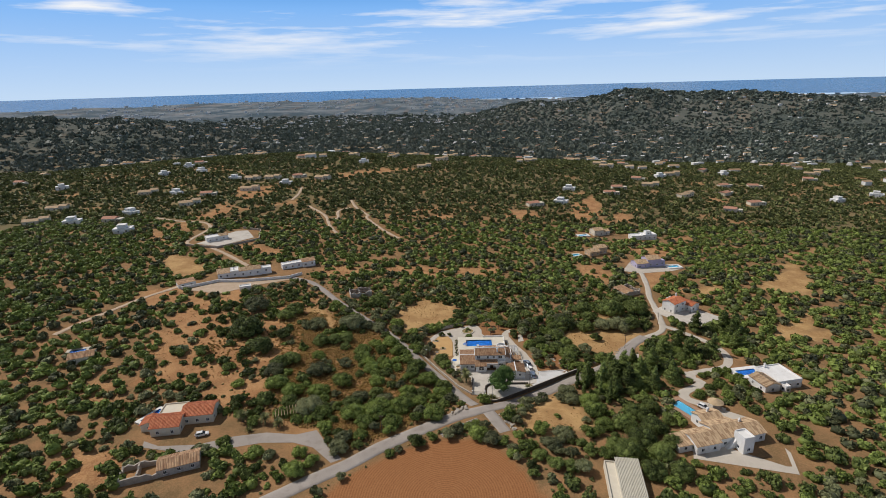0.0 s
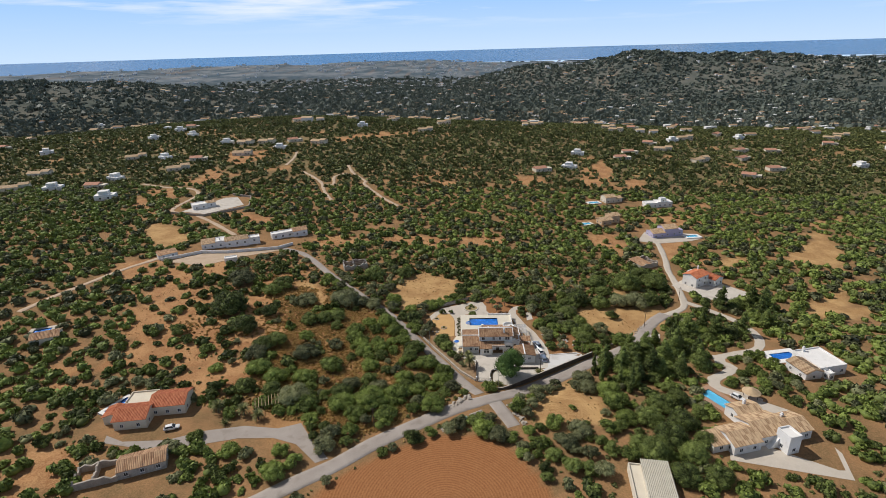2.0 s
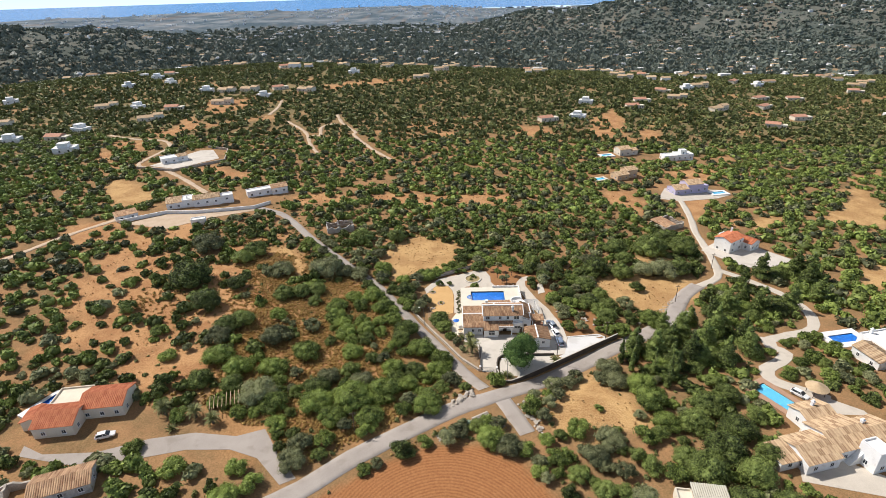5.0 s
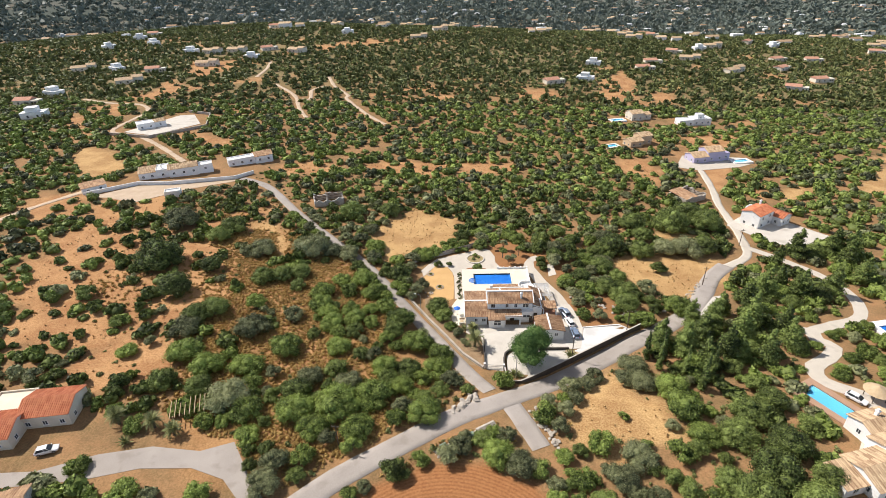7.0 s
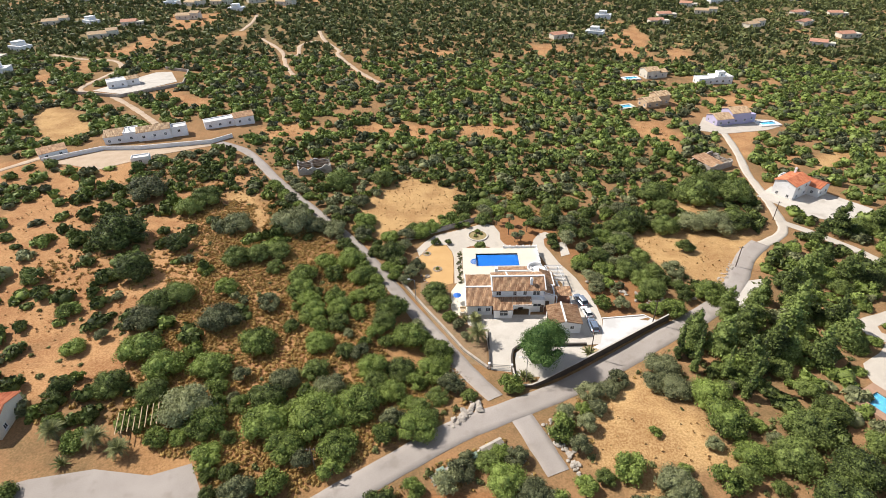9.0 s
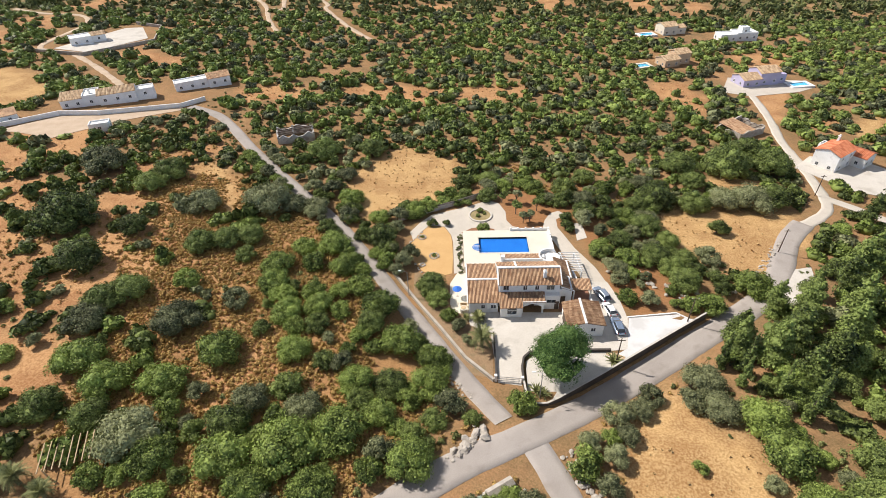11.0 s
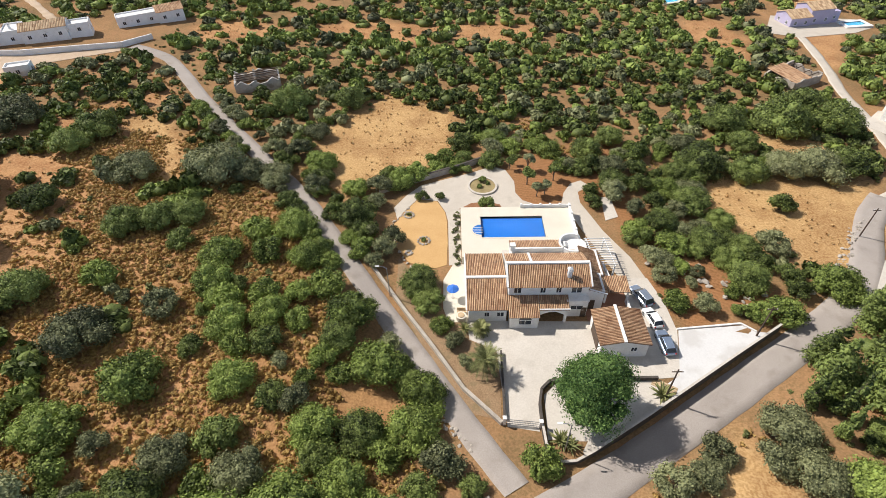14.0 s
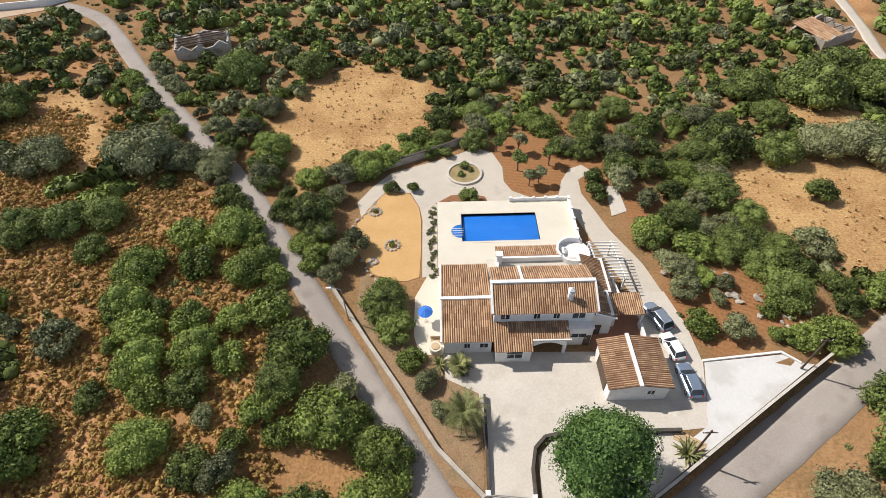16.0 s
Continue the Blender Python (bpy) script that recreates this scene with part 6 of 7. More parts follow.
def tree_kind(name, seed, mat, r, h, z0, clumps, leaves, size, kind="round", label="", category="tree", stems=3):
    """A plant with trunk, limbs and a crown of leaf sprays; copied about the place later."""
    rng = np.random.default_rng(seed)
    ob = thing(name, label, category)
    cl = crown_clumps(rng, r, h - z0, z0, clumps, kind)
    wood = Geo()
    if kind == "tall":
        wood.tube([(0, 0, -0.3), (0.03, 0.02, h * 0.5), (0, 0, h * 0.9)], [0.16, 0.1, 0.03], 7)
    else:
        fork = max(0.35, z0 * 0.8)
        wood.tube([(0, 0, -0.3), (0.05, 0.03, fork * 0.6), (0.0, 0.08, fork)], [0.09 * r, 0.07 * r, 0.06 * r], 8)
        for c in cl[:stems + 2]:
            mid = (c[0] * 0.45 + 0.1, c[1] * 0.45, fork + (c[2] - fork) * 0.5)
            wood.tube([(0, 0.05, fork * 0.85), mid, c[:3]], [0.05 * r, 0.035 * r, 0.012 * r], 6)
    part("trunk", wood, bark, ob)
    core = Geo()
    for k, c in enumerate(cl):
        core.ball(c[:3], c[3] * 0.72, c[4] / c[3], 0.25, 4, 6, seed + k)
    crown = new("crown", sprays_mesh("crown", leaf_cloud(rng, cl, leaves, size), mat, core))
    crown.parent = ob
    return ob


leaf_shade = foliage("shade_tree_leaf", (0.036, 0.080, 0.018), (0.210, 0.320, 0.085))
KINDS = {
    "carob": [tree_kind("carob_tree", 11 + k, leaf_carob, 2.6, 3.4, 0.4, 19, 3000, 0.215, label="dense dark green carob tree on dry ground") for k in range(3)],
    "olive": [tree_kind("olive_tree", 31 + k, leaf_olive, 2.3, 3.3, 0.6, 17, 2500, 0.20, label="grey-green olive tree with a loose crown") for k in range(3)],
    "fresh": [tree_kind("lentisk_bush", 51 + k, leaf_fresh, 2.0, 2.4, 0.2, 17, 2500, 0.205, label="bright green rounded lentisk bush", category="bush") for k in range(3)],
    "cypress": [tree_kind("cypress_tree", 71 + k, leaf_pine, 1.0, 8.5, 0.4, 12, 1700, 0.24, "tall", label="tall narrow dark green cypress tree") for k in range(2)],
    "pine": [tree_kind("conifer_tree", 81 + k, leaf_pine, 2.6, 7.5, 0.6, 15, 3000, 0.29, "tall", label="broad dark green conifer tree") for k in range(2)],
    "fresh_big": [tree_kind("lentisk_bush", 151 + k, leaf_fresh, 4.0, 4.6, 0.3, 34, 7000, 0.24, label="large bright green lentisk bush", category="bush") for k in range(2)],
    "carob_big": [tree_kind("carob_tree", 161 + k, leaf_carob, 4.4, 5.4, 0.5, 34, 7500, 0.25, label="broad dark green carob tree on dry ground") for k in range(2)],
    "olive_big": [tree_kind("olive_tree", 171, leaf_olive, 4.2, 5.2, 0.8, 30, 6500, 0.24, label="broad grey-green olive tree with a loose crown")],
    "shade": [tree_kind("shade_tree", 91, leaf_shade, 3.1, 6.3, 1.6, 46, 22000, 0.125, label="large rounded green shade tree in the forecourt")],
}
GROUPS = {"carob": "carob trees on the slope", "olive": "olive trees on the slope", "fresh": "lentisk bushes", "cypress": "cypress trees", "pine": "conifer trees", "shade": "", "fresh_big": "lentisk bushes", "carob_big": "carob trees on the slope", "olive_big": "olive trees on the slope"}
used = {}
plant_rng = np.random.default_rng(5)
TAKEN = list(HOUSE_SPOTS)


def plant(kind, x, y, r, tall=1.0):
    """Puts a plant of that kind with crown radius r on the ground."""
    if r > 3.1 and kind + "_big" in KINDS:
        kind += "_big"
    pool = KINDS[kind]
    k = int(plant_rng.integers(len(pool)))
    src = pool[k]
    nominal = {"carob": 2.6, "olive": 2.3, "fresh": 2.0, "cypress": 1.0, "pine": 2.6, "shade": 3.1, "fresh_big": 4.0, "carob_big": 4.4, "olive_big": 4.2}[kind]
    s = r / nominal
    m = Matrix.Translation((x, y, gh(x, y) - 0.05)) @ Matrix.Rotation(plant_rng.uniform(0, 6.28), 4, "Z") @ Matrix.Diagonal((s, s, s * tall, 1))
    TAKEN.append((x, y, r))
    if (kind, k) in used:
        ob = copy_thing(src, m @ Matrix.Diagonal((1 / src.scale.x, 1 / src.scale.y, 1 / src.scale.z, 1)))
    else:
        used[kind, k] = True
        ob = src
        ob.matrix_basis = m
    if GROUPS[kind]:
        tagged(ob, group=GROUPS[kind])
    return ob


# the plants that can be told apart, by kind: x, y, crown radius
SHADE = [(18.6, 166.4, 5.2)]
CYPRESS = [(45.5, 166.5, 1.0), (48.5, 165.0, 1.1), (52, 160, 1.0), (54, 155.5, 1.2), (47, 162, 0.9), (57, 158, 1.1)]
PINE = [(50, 170, 3.0), (55, 168, 3.4), (60, 171, 3.4), (64, 166, 3.4), (58, 163, 3.0), (70, 172, 3.6), (66, 178, 3.4), (73, 165, 3.2), (52, 174, 2.6), (62, 181, 2.8), (77, 180, 3.6), (83, 176, 3.2), (72, 186, 2.6), (80, 188, 3.2)]
CAROB = [(-77.5, 234.1, 5.2), (-80.3, 227, 4.3), (-56.6, 201.1, 4), (-51.3, 202.4, 3.8), (-46.3, 204.7, 3.5), (-74.6, 207.2, 4), (-91.4, 210.3, 7.6), (-80, 194.7, 5.4), (-68.2, 181.6, 4.3), (-64.8, 184.4, 4.3), (-24.2, 251.6, 4.3), (-38.8, 249.9, 5.2), (47.8, 189.2, 3.7), (46.9, 194.7, 3.2), (44.5, 198, 3.6), (37.8, 202.8, 3.2), (45.3, 209.1, 4.4), (49.4, 204.8, 3.2), (47, 220.3, 3.7), (53, 224.1, 5.5), (62.4, 222.1, 4.5), (84.4, 225.4, 5.2), (80.6, 244.3, 7.2), (66.7, 234.5, 4), (30.2, 229.6, 3.8), (38, 220.2, 2.4), (66.5, 243.5, 5.4), (92.8, 244.2, 6.6), (89.3, 253, 6), (-104, 192, 3)]
CAROB_B = [(52, 128, 4.5), (57.5, 133, 5.0), (61, 126.5, 4.2), (63, 138.5, 4.4), (55, 141, 4.0), (66, 131.5, 3.4), (49, 131, 3.2), (60, 146.5, 4.4), (66, 150.5, 3.6), (69.5, 143.5, 3.0), (56, 120, 4.0), (64, 119, 3.8), (-57, 156, 3.4), (-66, 158, 3.6), (-75, 156.5, 3.0), (-105.5, 211, 2.6), (64, 211, 3), (55, 190, 2.6), (37, 214, 2.8), (33, 199, 2.6)]
OLIVE = [(-62.3, 218, 4.6), (-46, 219.3, 6.4), (-51.4, 176.1, 4.6), (-49, 152.3, 5), (34.8, 190, 2.2), (41.5, 162.8, 3.7), (31.8, 160.4, 2.4), (25.7, 156.3, 2.6), (42.1, 156.8, 3.3), (-69, 176.5, 4.2), (-33.9, 217.3, 3.5), (78.1, 223.9, 5.6), (71.5, 224.3, 4.7), (-42.9, 182.5, 2.9), (-25.5, 213.4, 2.9), (-98.1, 238.1, 6.4), (-0.5, 158.5, 2.8), (26, 152, 2), (29.5, 157, 2.2), (40.5, 191, 1.4), (23, 148.5, 2.2), (21, 144, 2.2), (-76, 172, 1.8), (-97, 159, 2.6)]
FRESH = [(-55, 188.4, 3.1), (-41.1, 169.1, 4.4), (-28.5, 169.6, 3.3), (-29.6, 175.5, 2.4), (-36.5, 187.5, 3.7), (-30, 195, 3), (-26.9, 201.7, 3.9), (-23.2, 194, 3.3), (-19, 187.6, 3.1), (-21.7, 180, 2.4), (-14.1, 181.4, 4.2), (-9.5, 172.5, 4.3), (-16, 162.9, 3.4), (-4.5, 163.2, 3.8), (-16.8, 173.6, 2.3), (-17.3, 153, 4.5), (-11.9, 156.3, 3.2), (-6.5, 147.9, 4), (-24.5, 149.6, 5.3), (-33.4, 148.6, 4.5), (-48.7, 162.2, 4), (-57.8, 162.2, 4.3), (-65, 167, 4.7), (-45.6, 162.7, 2.9), (-18, 213.9, 2.7), (61.6, 188, 4.1), (50.8, 182.2, 3), (38.1, 196.8, 3.1), (47.4, 154.9, 4), (47.3, 148.6, 4.5)]
FRESH_B = [(-52, 146, 2.4), (-66, 145.5, 2.6), (-72, 149, 2.4), (-86, 150, 2.4), (-48, 146.5, 2.0), (18.2, 147.6, 3), (-3, 168.8, 3.2), (-27.8, 185.5, 2.8), (-43.6, 149, 3.9), (34.5, 147, 1.3), (-12, 146.5, 2.6), (-27, 156, 2.6), (-29, 137, 2.8), (-46, 130, 2.6), (-60, 129.5, 3), (-72, 135.5, 2.4), (20.6, 136.5, 2.2), (23.5, 132, 2.6), (-20, 139.5, 2.4), (-45, 158, 2.8), (-88, 180, 2.8), (-80, 168, 2.6)]
for rows, kind in ((SHADE, "shade"), (CYPRESS, "cypress"), (PINE, "pine"), (CAROB + CAROB_B, "carob"), (OLIVE, "olive"), (FRESH + FRESH_B, "fresh")):
    for x, y, r in rows:
        plant(kind, x, y, r)

# hedgerow trees that lean over both edges of the lane
r_hedge = random.Random(12)
for (ax, ay), (bx, by) in zip(LANE, LANE[1:]):
    n = max(1, int(math.hypot(bx - ax, by - ay) / 3.4))
    for k in range(n):
        x, y, d = ax + (bx - ax) * k / n, ay + (by - ay) * k / n, math.hypot(bx - ax, by - ay)
        if not 168 < y < 250:
            continue
        for side in (-1, 1):
            r = r_hedge.uniform(1.5, 2.9)
            o = side * (1.5 + 0.62 * r)
            hx, hy = x - (by - ay) / d * o, y + (bx - ax) / d * o
            if r_hedge.random() < 0.62 and not (-14 < hx < 30 and 164 < hy < 226 and inside(hx, hy, [(-16, 196), (-11, 202), (-6, 212), (2, 222), (22, 226), (34, 190), (30, 164), (1, 166), (-6, 180)], 0.3) > 0.5):
                plant(r_hedge.choice(("fresh", "carob", "olive", "fresh")), hx, hy, r)

r_grove = random.Random(4)
for _ in range(46):
    x, y = r_grove.uniform(52, 108), r_grove.uniform(150, 206)
    if inside(x, y, [(52, 160), (58, 152), (70, 158), (80, 166), (88, 172), (90, 182), (100, 190), (98, 204), (84, 202), (72, 190), (60, 181)], 0.5) > 0.5 and along(np.array([x]), np.array([y]), FARM_DRIVE)[0] > 5.5 and along(np.array([x]), np.array([y]), ROAD)[0] > 5.5:
        plant(r_grove.choice(("pine", "carob", "fresh")), x, y, r_grove.uniform(2.2, 3.4))

# tall grove between the road and the winding drive
for _ in range(90):
    x, y = r_grove.uniform(78, 142), r_grove.uniform(180, 232)
    if inside(x, y, [(89, 220), (100, 222), (106, 225), (140, 230), (122, 200), (113, 216), (110, 186), (95, 183), (83, 184), (80, 193), (92, 208)], 0.5) > 0.5 and min(along(np.array([x]), np.array([y]), q)[0] for q in (UPPER_DRIVE, ROAD, EAST_LANE)) > 5.0:
        if all(math.hypot(x - p[0], y - p[1]) > 3.4 for p in TAKEN[-60:]):
            plant(r_grove.choice(("pine", "carob", "fresh", "pine")), x, y, r_grove.uniform(2.6, 3.9))

# hedges along the winding drive and trees behind it
for (ax, ay), (bx, by) in zip(FARM_DRIVE + UPPER_DRIVE[:4], FARM_DRIVE[1:] + UPPER_DRIVE[:4]):
    d = math.hypot(bx - ax, by - ay)
    if d > 12 or d < 1:
        continue
    for side in (-1, 1):
        r = r_grove.uniform(1.3, 2.1)
        hx, hy = (ax + bx) / 2 - (by - ay) / d * side * (2.2 + r), (ay + by) / 2 + (bx - ax) / d * side * (2.2 + r)
        if min(along(np.array([hx]), np.array([hy]), q)[0] for q in (FARM_DRIVE, UPPER_DRIVE)) > 1.8 + 0.7 * r and math.hypot(hx - 78.7, hy - 149.6) > 8:
            plant("fresh", hx, hy, r)
for _ in range(60):
    x, y = r_grove.uniform(92, 110), r_grove.uniform(150, 184)
    if inside(x, y, [(95, 152), (107, 152), (108, 182), (100, 178), (96, 165)], 0.5) > 0.5 and along(np.array([x]), np.array([y]), UPPER_DRIVE)[0] > 4.5 and all(math.hypot(x - p[0], y - p[1]) > 2.8 for p in TAKEN[-40:]):
        plant(r_grove.choice(("carob", "olive", "fresh")), x, y, r_grove.uniform(1.6, 3.0))

# where nothing wild grows: roads, plots, pools and yards
BARE = [(FARM_DRIVE, 3.2), (UPPER_DRIVE, 2.8), (ROAD, 3.4), (LANE, 2.2), (SPUR, 3.4), (EAST_LANE, 3.0)] + [(t, 2.6) for t in TRACKS]
YARDS = [[(-14, 162), (2, 166), (8, 160), (20, 158), (50, 180), (33, 182), (32, 206), (20, 228), (-13, 214)]] + list(YARD_PLOTS)


def room_for(x, y, r, pad=0.0):
    """1 where a wild plant may stand."""
    ok = np.ones(np.shape(x))
    for line, w in BARE:
        ok *= along(x, y, line) > w + r * 0.55
    for poly in YARDS:
        ok *= inside(x, y, poly, 0.5) < 0.5
    plough, straw_, ochre_, heath_ = cover(x, y)
    return ok, plough, straw_, ochre_, heath_


rng = np.random.default_rng(21)


def scatter(x0, x1, y0, y1, count, rmin, rmax, keep, gap=0.75):
    """Loose positions with a minimum gap, thinned by keep(x, y, r)."""
    xs, ys = rng.uniform(x0, x1, count), rng.uniform(y0, y1, count)
    rs = rng.uniform(rmin, rmax, count) ** 1.0
    ok = keep(xs, ys, rs) > rng.uniform(0, 1, count)
    cell, grid, out = 6.0, {}, []
    for x, y, r in TAKEN:
        grid.setdefault((int(x // cell), int(y // cell)), []).append((x, y, r))
    for x, y, r in zip(xs[ok], ys[ok], rs[ok]):
        i, j = int(x // cell), int(y // cell)
        near = [p for a in (-1, 0, 1) for b in (-1, 0, 1) for p in grid.get((i + a, j + b), ())]
        if all((x - p[0]) ** 2 + (y - p[1]) ** 2 > (gap * (r + p[2])) ** 2 for p in near):
            grid.setdefault((i, j), []).append((x, y, r))
            out.append((x, y, r))
            TAKEN.append((x, y, r))
    return out


def in_view(x, y):
    """Only the wedge of land that the flight looks over."""
    return np.abs(x) < 0.90 * y + 25


def wild(x, y, r):
    ok, a, b, c, d = room_for(x, y, r)
    dens = 1.0 + 0.55 * wave(x, y, 15.0, 3.0) + 0.25 * wave(x, y, 6.0, 8.0)
    return ok * dens * (1 - a) * (1 - b) * (1 - 0.86 * c) * (1 - 0.72 * d) * in_view(x, y)


# nearest wild bushes and trees: things of their own
near_wild = scatter(-120, 110, 105, 275, 9000, 1.5, 3.8, wild, 0.60)
own = [s for s in near_wild if -46 < s[0] < 56 and 118 < s[1] < 236][:230]
rest = [s for s in near_wild if s not in set(own)]
for x, y, r in own:
    u = plant_rng.uniform()
    plant("carob" if u < 0.40 else "fresh" if u < 0.78 else "olive", x, y, r)


def bush_stuff(name, spots, mat, leaves, size, label, seed, variants=6, flatness=0.75, core=0.56):
    """A cover of many plants in one mesh: templates repeated with numpy."""
    r0 = np.random.default_rng(seed)
    temps = []
    for k in range(variants):
        n = 5
        cl = crown_clumps(r0, 1.0, 1.35 * flatness, 0.0, n)
        v = leaf_cloud(r0, cl, leaves, size)
        g = Geo()
        if core:
            g.ball((0, 0, 0.42 * flatness), core, 0.75 * flatness, 0.5, 3, 6, seed + k)
        gv = np.array(g.v).reshape(-1, 3)
        gf = np.array(g.f, dtype=np.int32).reshape(-1, 4)
        loops = np.concatenate([np.arange(len(v), dtype=np.int32), gf.ravel() + len(v)])
        sizes = np.concatenate([np.full(len(v) // 3, 3, np.int32), np.full(len(gf), 4, np.int32)])
        temps.append((np.concatenate([v, gv]), loops, sizes))
    vs, fs, ns, k = [], [], [], 0
    zs = gz(np.array([s[0] for s in spots]), np.array([s[1] for s in spots]))
    for (x, y, r), z in zip(spots, zs):
        v, loops, sizes = temps[int(r0.integers(variants))]
        a = r0.uniform(0, 6.28)
        m = np.array([[math.cos(a), -math.sin(a), 0], [math.sin(a), math.cos(a), 0], [0, 0, r0.uniform(0.75, 1.25)]]) * r
        vs.append(v @ m.T + (x, y, z - 0.06 * r))
        fs.append(loops + k)
        ns.append(sizes)
        k += len(v)
    V, F, N = np.concatenate(vs), np.concatenate(fs), np.concatenate(ns)
    me = bpy.data.meshes.new(name)
    me.vertices.add(len(V))
    me.vertices.foreach_set("co", V.astype(np.float32).ravel())
    me.loops.add(F.size)
    me.loops.foreach_set("vertex_index", F)
    me.polygons.add(len(N))
    me.polygons.foreach_set("loop_start", np.concatenate([[0], np.cumsum(N)[:-1]]).astype(np.int32))
    me.update(calc_edges=True)
    me.materials.append(mat)
    return tagged(new(name, me), label, "shrubs", kind="stuff")


# the wider slope
def split(spots, w):
    out = [[] for _ in w]
    for s in spots:
        out[int(rng.choice(len(w), p=w))].append(s)
    return out


for spots, mat, nm in zip(split(rest, [0.4, 0.2, 0.4]), (leaf_carob, leaf_olive, leaf_fresh), ("carob_thicket", "olive_thicket", "lentisk_thicket")):
    bush_stuff(nm, spots, mat, 300, 0.27, "dense green thicket on the slope", 31 + len(nm))
mid = scatter(-360, 360, 100, 430, 26000, 1.7, 3.8, lambda x, y, r: wild(x, y, r) * ((x < -119) | (x > 109) | (y > 274) | (y < 106)), 0.56)
for spots, mat, nm in zip(split(mid, [0.42, 0.22, 0.36]), (leaf_carob, leaf_olive, leaf_fresh), ("carob_scrub", "olive_scrub", "lentisk_scrub")):
    bush_stuff(nm, spots, mat, 110, 0.36, "dense green scrub on the hillside", 3 + len(nm), core=0.7)
small = scatter(-110, 110, 112, 300, 9000, 0.4, 1.0, lambda x, y, r: wild(x, y, r) * 0.8, 0.85)
bush_stuff("low_scrub", small, leaf_wood, 90, 0.36, "low green scrub between the trees", 9)


def heathy(x, y, r):
    ok, a, b, c, d = room_for(x, y, r)
    return ok * np.maximum(d, 0.12 * sm(0.0, 0.6, wave(x, y, 12.0, 7.0))) * (1 - a) * (1 - b)


cushions = scatter(-110, 60, 120, 270, 90000, 0.34, 0.8, heathy, 0.43)
bush_stuff("dry_heath", cushions, leaf_dry, 30, 0.44, "russet dry heath cushions", 17, flatness=0.85)


def farwild(x, y, r):
    ok, a, b, c, d = room_for(x, y, r)
    return ok * (1.0 + 0.5 * wave(x, y, 40.0, 3.0)) * (1 - 0.9 * c) * in_view(x, y) * sm(2850, 2650, np.hypot(x, y))


far1 = scatter(-950, 950, 425, 1050, 70000, 1.5, 3.9, farwild, 0.6)
bush_stuff("far_scrub", far1, leaf_wood, 15, 0.95, "distant dark green scrub on the ridge", 23, flatness=0.6, core=0.0)
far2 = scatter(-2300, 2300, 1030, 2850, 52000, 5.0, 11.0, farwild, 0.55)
bush_stuff("far_woods", far2, leaf_far, 12, 1.0, "far woods on the hills in a hazy grey-green", 29, flatness=0.42, core=0.0)


def grassy(x, y, r):
    ok, a, b, c, d = room_for(x, y, r)
    return ok * np.maximum(b, 0.7 * c) * (0.6 + 0.6 * wave(x, y, 9.0, 2.0)) * (1 - a)


tufts = scatter(-130, 110, 130, 320, 16000, 0.14, 0.34, grassy, 0.5)
bush_stuff("dry_grass", tufts, surface("dry_grass_blade", (0.34, 0.20, 0.08), (0.62, 0.43, 0.20), 0.9, 0.2, 3, 0.0, isle=0.4), 5, 1.3, "tufts of dry straw grass", 41, flatness=0.9, core=0.0)


# ---- garden plants ----
def frond_mesh(length, droop, seed):
    r = random.Random(seed)
    g = Geo()
    pts = [(length * t, 0, length * (0.55 * t - droop * t * t)) for t in [k / 9 for k in range(10)]]
    for (x0, y0, z0), (x1, y1, z1) in zip(pts, pts[1:]):
        g.add([(x0, -0.03, z0), (x0, 0.03, z0), (x1, 0.025, z1), (x1, -0.025, z1)], [(0, 1, 2, 3)])
    for k in range(2, 30):
        t = k / 30
        x, z = length * t, length * (0.55 * t - droop * t * t)
        w = 0.55 * math.sin(math.pi * min(1, t * 0.85 + 0.12)) + 0.08
        for s in (-1, 1):
            g.add([(x, 0, z), (x + 0.07, 0, z + 0.01), (x + 0.26 + r.uniform(0, 0.08), s * w, z - 0.12 * w + r.uniform(-0.05, 0.05))], [(0, 1, 2)])
    return g.mesh("frond", leaf_palm)


def palm(x, y, h, label, fronds=38, length=2.5):
    ob = thing("palm_tree", label, "palm", (x, y, gh(x, y)))
    part("trunk", Geo().tube([(0, 0, -0.2), (0.05, 0, h * 0.5), (0, 0.04, h)], [0.32, 0.27, 0.3], 10), bark, ob)
    kinds = [frond_mesh(length * s, d, int(9 * d * 10)) for s, d in ((0.9, 0.25), (1.0, 0.55), (1.0, 0.85), (0.95, 1.15))]
    r = random.Random(int(x * 10))
    for k in range(fronds):
        lift = k / fronds
        o = new("frond", kinds[min(3, int(lift * 4))])
        o.parent = ob
        o.matrix_basis = Matrix.Translation((0, 0, h)) @ Matrix.Rotation(k * 2.4 + r.uniform(-0.2, 0.2), 4, "Z") @ Matrix.Rotation(-0.75 + 1.15 * lift, 4, "Y")


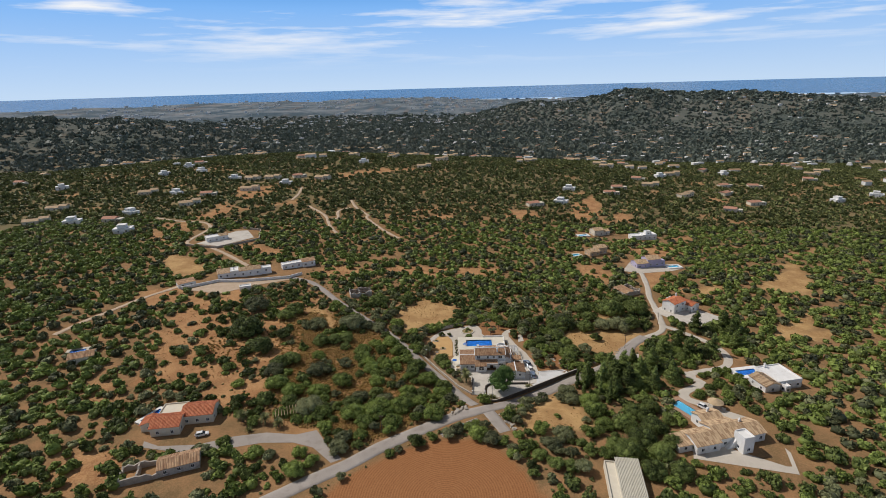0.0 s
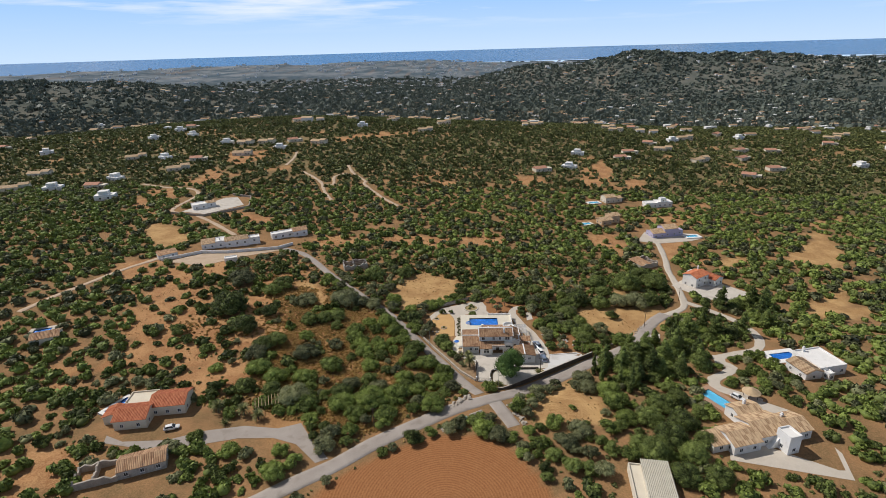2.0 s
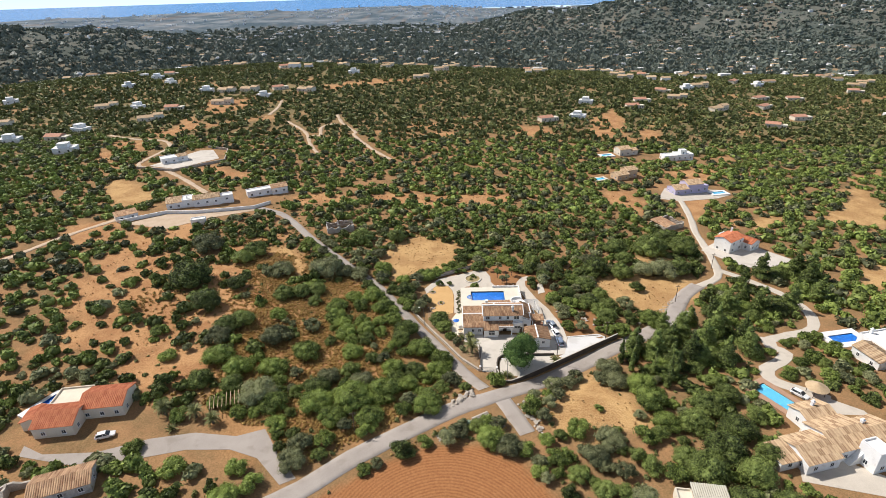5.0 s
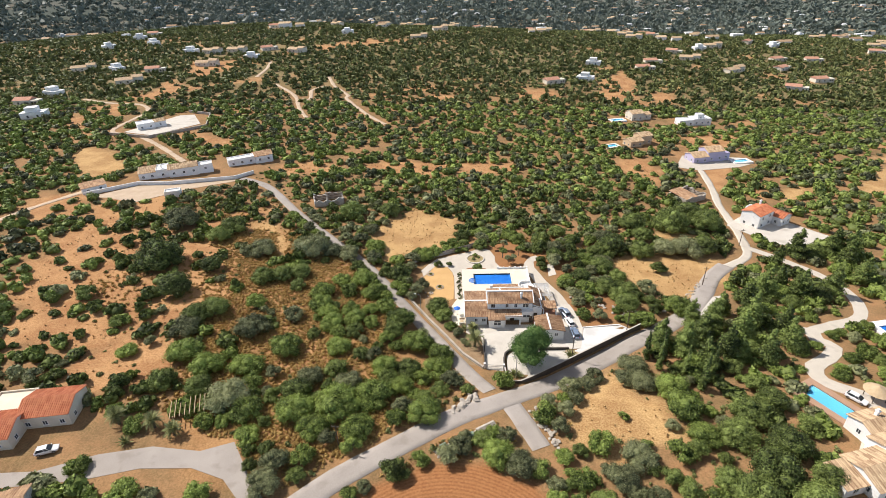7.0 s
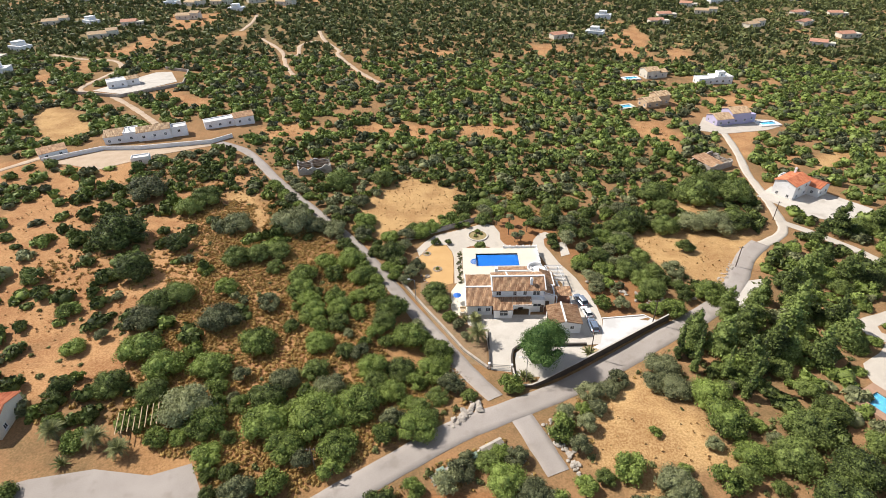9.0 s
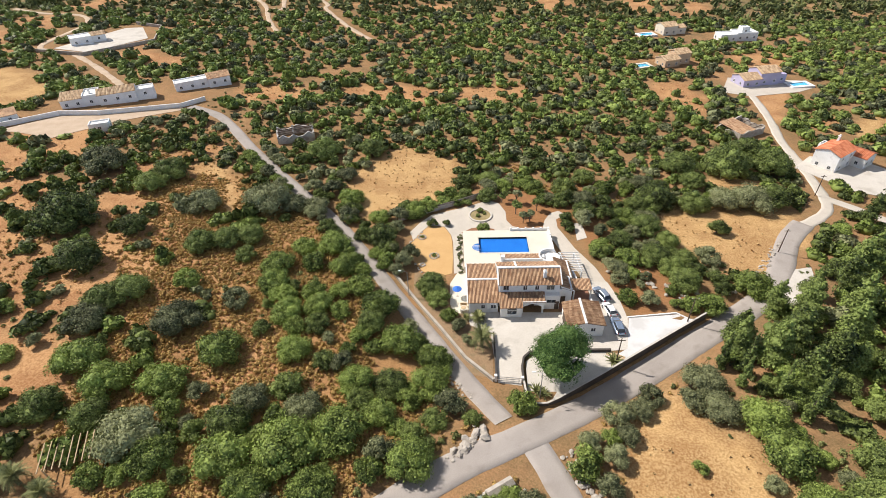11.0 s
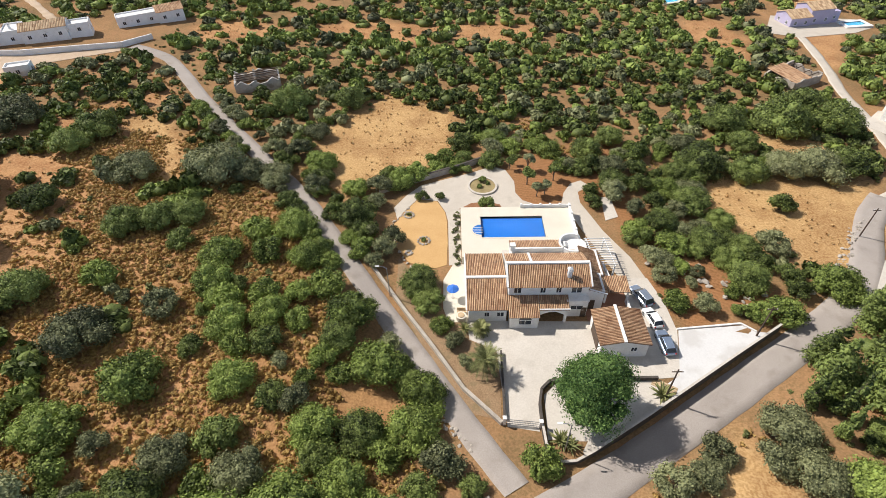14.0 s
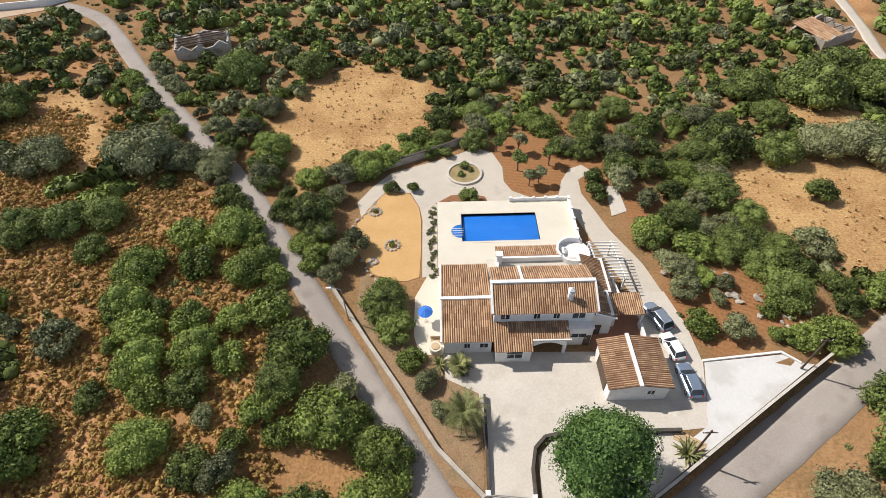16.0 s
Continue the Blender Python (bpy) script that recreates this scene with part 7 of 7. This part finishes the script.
def agave(x, y, size, label):
    ob = thing("agave", label, "agave", (x, y, gh(x, y) + 0.05))
    g = Geo()
    for k in range(5):
        t0, t1 = k / 5, (k + 1) / 5
        w = lambda t: 0.13 * (1 - t) ** 0.7 + 0.01
        zf = lambda t: 0.9 * t - 0.35 * t * t
        g.add([(t0, -w(t0), zf(t0) + 0.05), (t0, 0, zf(t0)), (t0, w(t0), zf(t0) + 0.05), (t1, -w(t1), zf(t1) + 0.05), (t1, 0, zf(t1)), (t1, w(t1), zf(t1) + 0.05)], [(0, 1, 4, 3), (1, 2, 5, 4)])
    me = g.mesh("leaf", leaf_palm)
    r = random.Random(int(x * 7))
    for k in range(26):
        o = new("leaf", me)
        o.parent = ob
        o.matrix_basis = Matrix.Rotation(k * 2.4, 4, "Z") @ Matrix.Rotation(0.35 - 0.9 * k / 26, 4, "Y") @ Matrix.Diagonal((size * r.uniform(0.8, 1.1), size, size, 1))


palm(5.2, 172.6, 2.6, "green fan palm in the bare garden bed", 44, 2.6)
palm(4.9, 179.2, 1.0, "young bright palm beside the house wall", 26, 1.5)
palm(-70, 146.5, 2.4, "palm tree in the gravel garden", 34, 2.3)
palm(-62, 145.5, 2.0, "palm tree by the gravel turning place", 34, 2.2)
palm(-57, 143.5, 1.6, "short palm in the gravel garden", 30, 2.0)
agave(13.9, 162.2, 1.5, "large spiky agave behind the wall")
agave(14.9, 161.6, 1.3, "grey-green agave behind the wall")
agave(28.2, 168.6, 1.7, "large spiky agave beside the boundary wall")
agave(-66, 141.5, 1.6, "large agave in the gravel yard")
agave(2.6, 179.8, 1.2, "spiky agave near the house corner")

TOPIARY = [tree_kind("topiary_tree", 120 + k, leaf_olive if k else leaf_carob, 1.0, 2.6, 1.1, 12, 1500, 0.15, label="clipped round topiary tree in the garden") for k in range(2)]
LOW = [tree_kind("clipped_shrub", 130 + k, leaf_carob, 1.0, 1.35, 0.1, 12, 1300, 0.15, label="clipped round green shrub", category="shrub") for k in range(2)]
ROW = tree_kind("hedge_shrub", 140, leaf_olive, 0.7, 0.8, 0.05, 8, 500, 0.16, label="low dark shrub in the dividing row", category="shrub")


def put(kinds, spots, group):
    first = {}
    r = random.Random(len(spots) * 7)
    for i, (x, y, s) in enumerate(spots):
        k = i % len(kinds)
        m = Matrix.Translation((x, y, gh(x, y) + 0.02)) @ Matrix.Rotation(r.uniform(0, 6.28), 4, "Z") @ Matrix.Diagonal((s, s, s, 1))
        if k in first:
            own = kinds[k].scale
            ob = copy_thing(kinds[k], m @ Matrix.Diagonal((1 / own.x, 1 / own.y, 1 / own.z, 1)))
        else:
            first[k] = ob = kinds[k]
            ob.matrix_basis = m
        tagged(ob, group=group)


put(TOPIARY, [(12.8, 221.7, 1.15), (16.5, 221.1, 1.55), (15.8, 216.1, 1.65), (17.2, 212.2, 1.3), (21.2, 217.4, 1.5), (18.8, 212.8, 1.35), (13.8, 223.6, 1.0)], "topiary trees")
put(LOW, [(4.0, 220.6, 1.3), (-4.7, 211.9, 1.45), (-1.4, 211.7, 1.2), (-8.5, 215.2, 1.1), (-7.2, 215.9, 1.0), (7.7, 209.1, 1.8), (6.4, 215.2, 0.7), (8.0, 216.4, 0.6), (7.0, 217.2, 1.0), (27.0, 209.2, 2.0), (27.4, 212.6, 1.9), (-11.0, 201.8, 0.7), (-4.1, 199.6, 0.6), (-7.1, 206.8, 0.5)], "clipped shrubs")
put([ROW], [(1.7 + 0.25 * math.sin(k * 2.1), 193.6 + 1.05 * k, 0.8 + 0.25 * math.sin(k * 3.3)) for k in range(14)] + [(25.5, 182.4, 0.9), (26.3, 183.0, 0.7), (24.2, 186.0, 0.6)], "row of low shrubs")
plant("carob", -4.2, 188.2, 3.4)
plant("carob", -2.6, 184.6, 2.6)
plant("olive", 1.2, 177.2, 1.7)
plant("olive", 2.6, 173.8, 1.3)
plant("fresh", -0.8, 180.4, 1.8)
plant("carob", -4.6, 191.0, 2.0)
plant("olive", -10.6, 196.4, 2.5)
plant("carob", -14.8, 201.2, 2.6)
plant("fresh", 33.4, 200.4, 2.9)
plant("olive", 35.2, 193.0, 2.4)
plant("olive", -9.4, 199.2, 2.4)
plant("olive", -13.1, 209.3, 2.2)
plant("olive", -12.0, 193.0, 2.0)
plant("olive", 24.8, 221.6, 2.3)
plant("carob", 27.2, 220.4, 2.5)
plant("olive", 38.6, 188.4, 1.3)
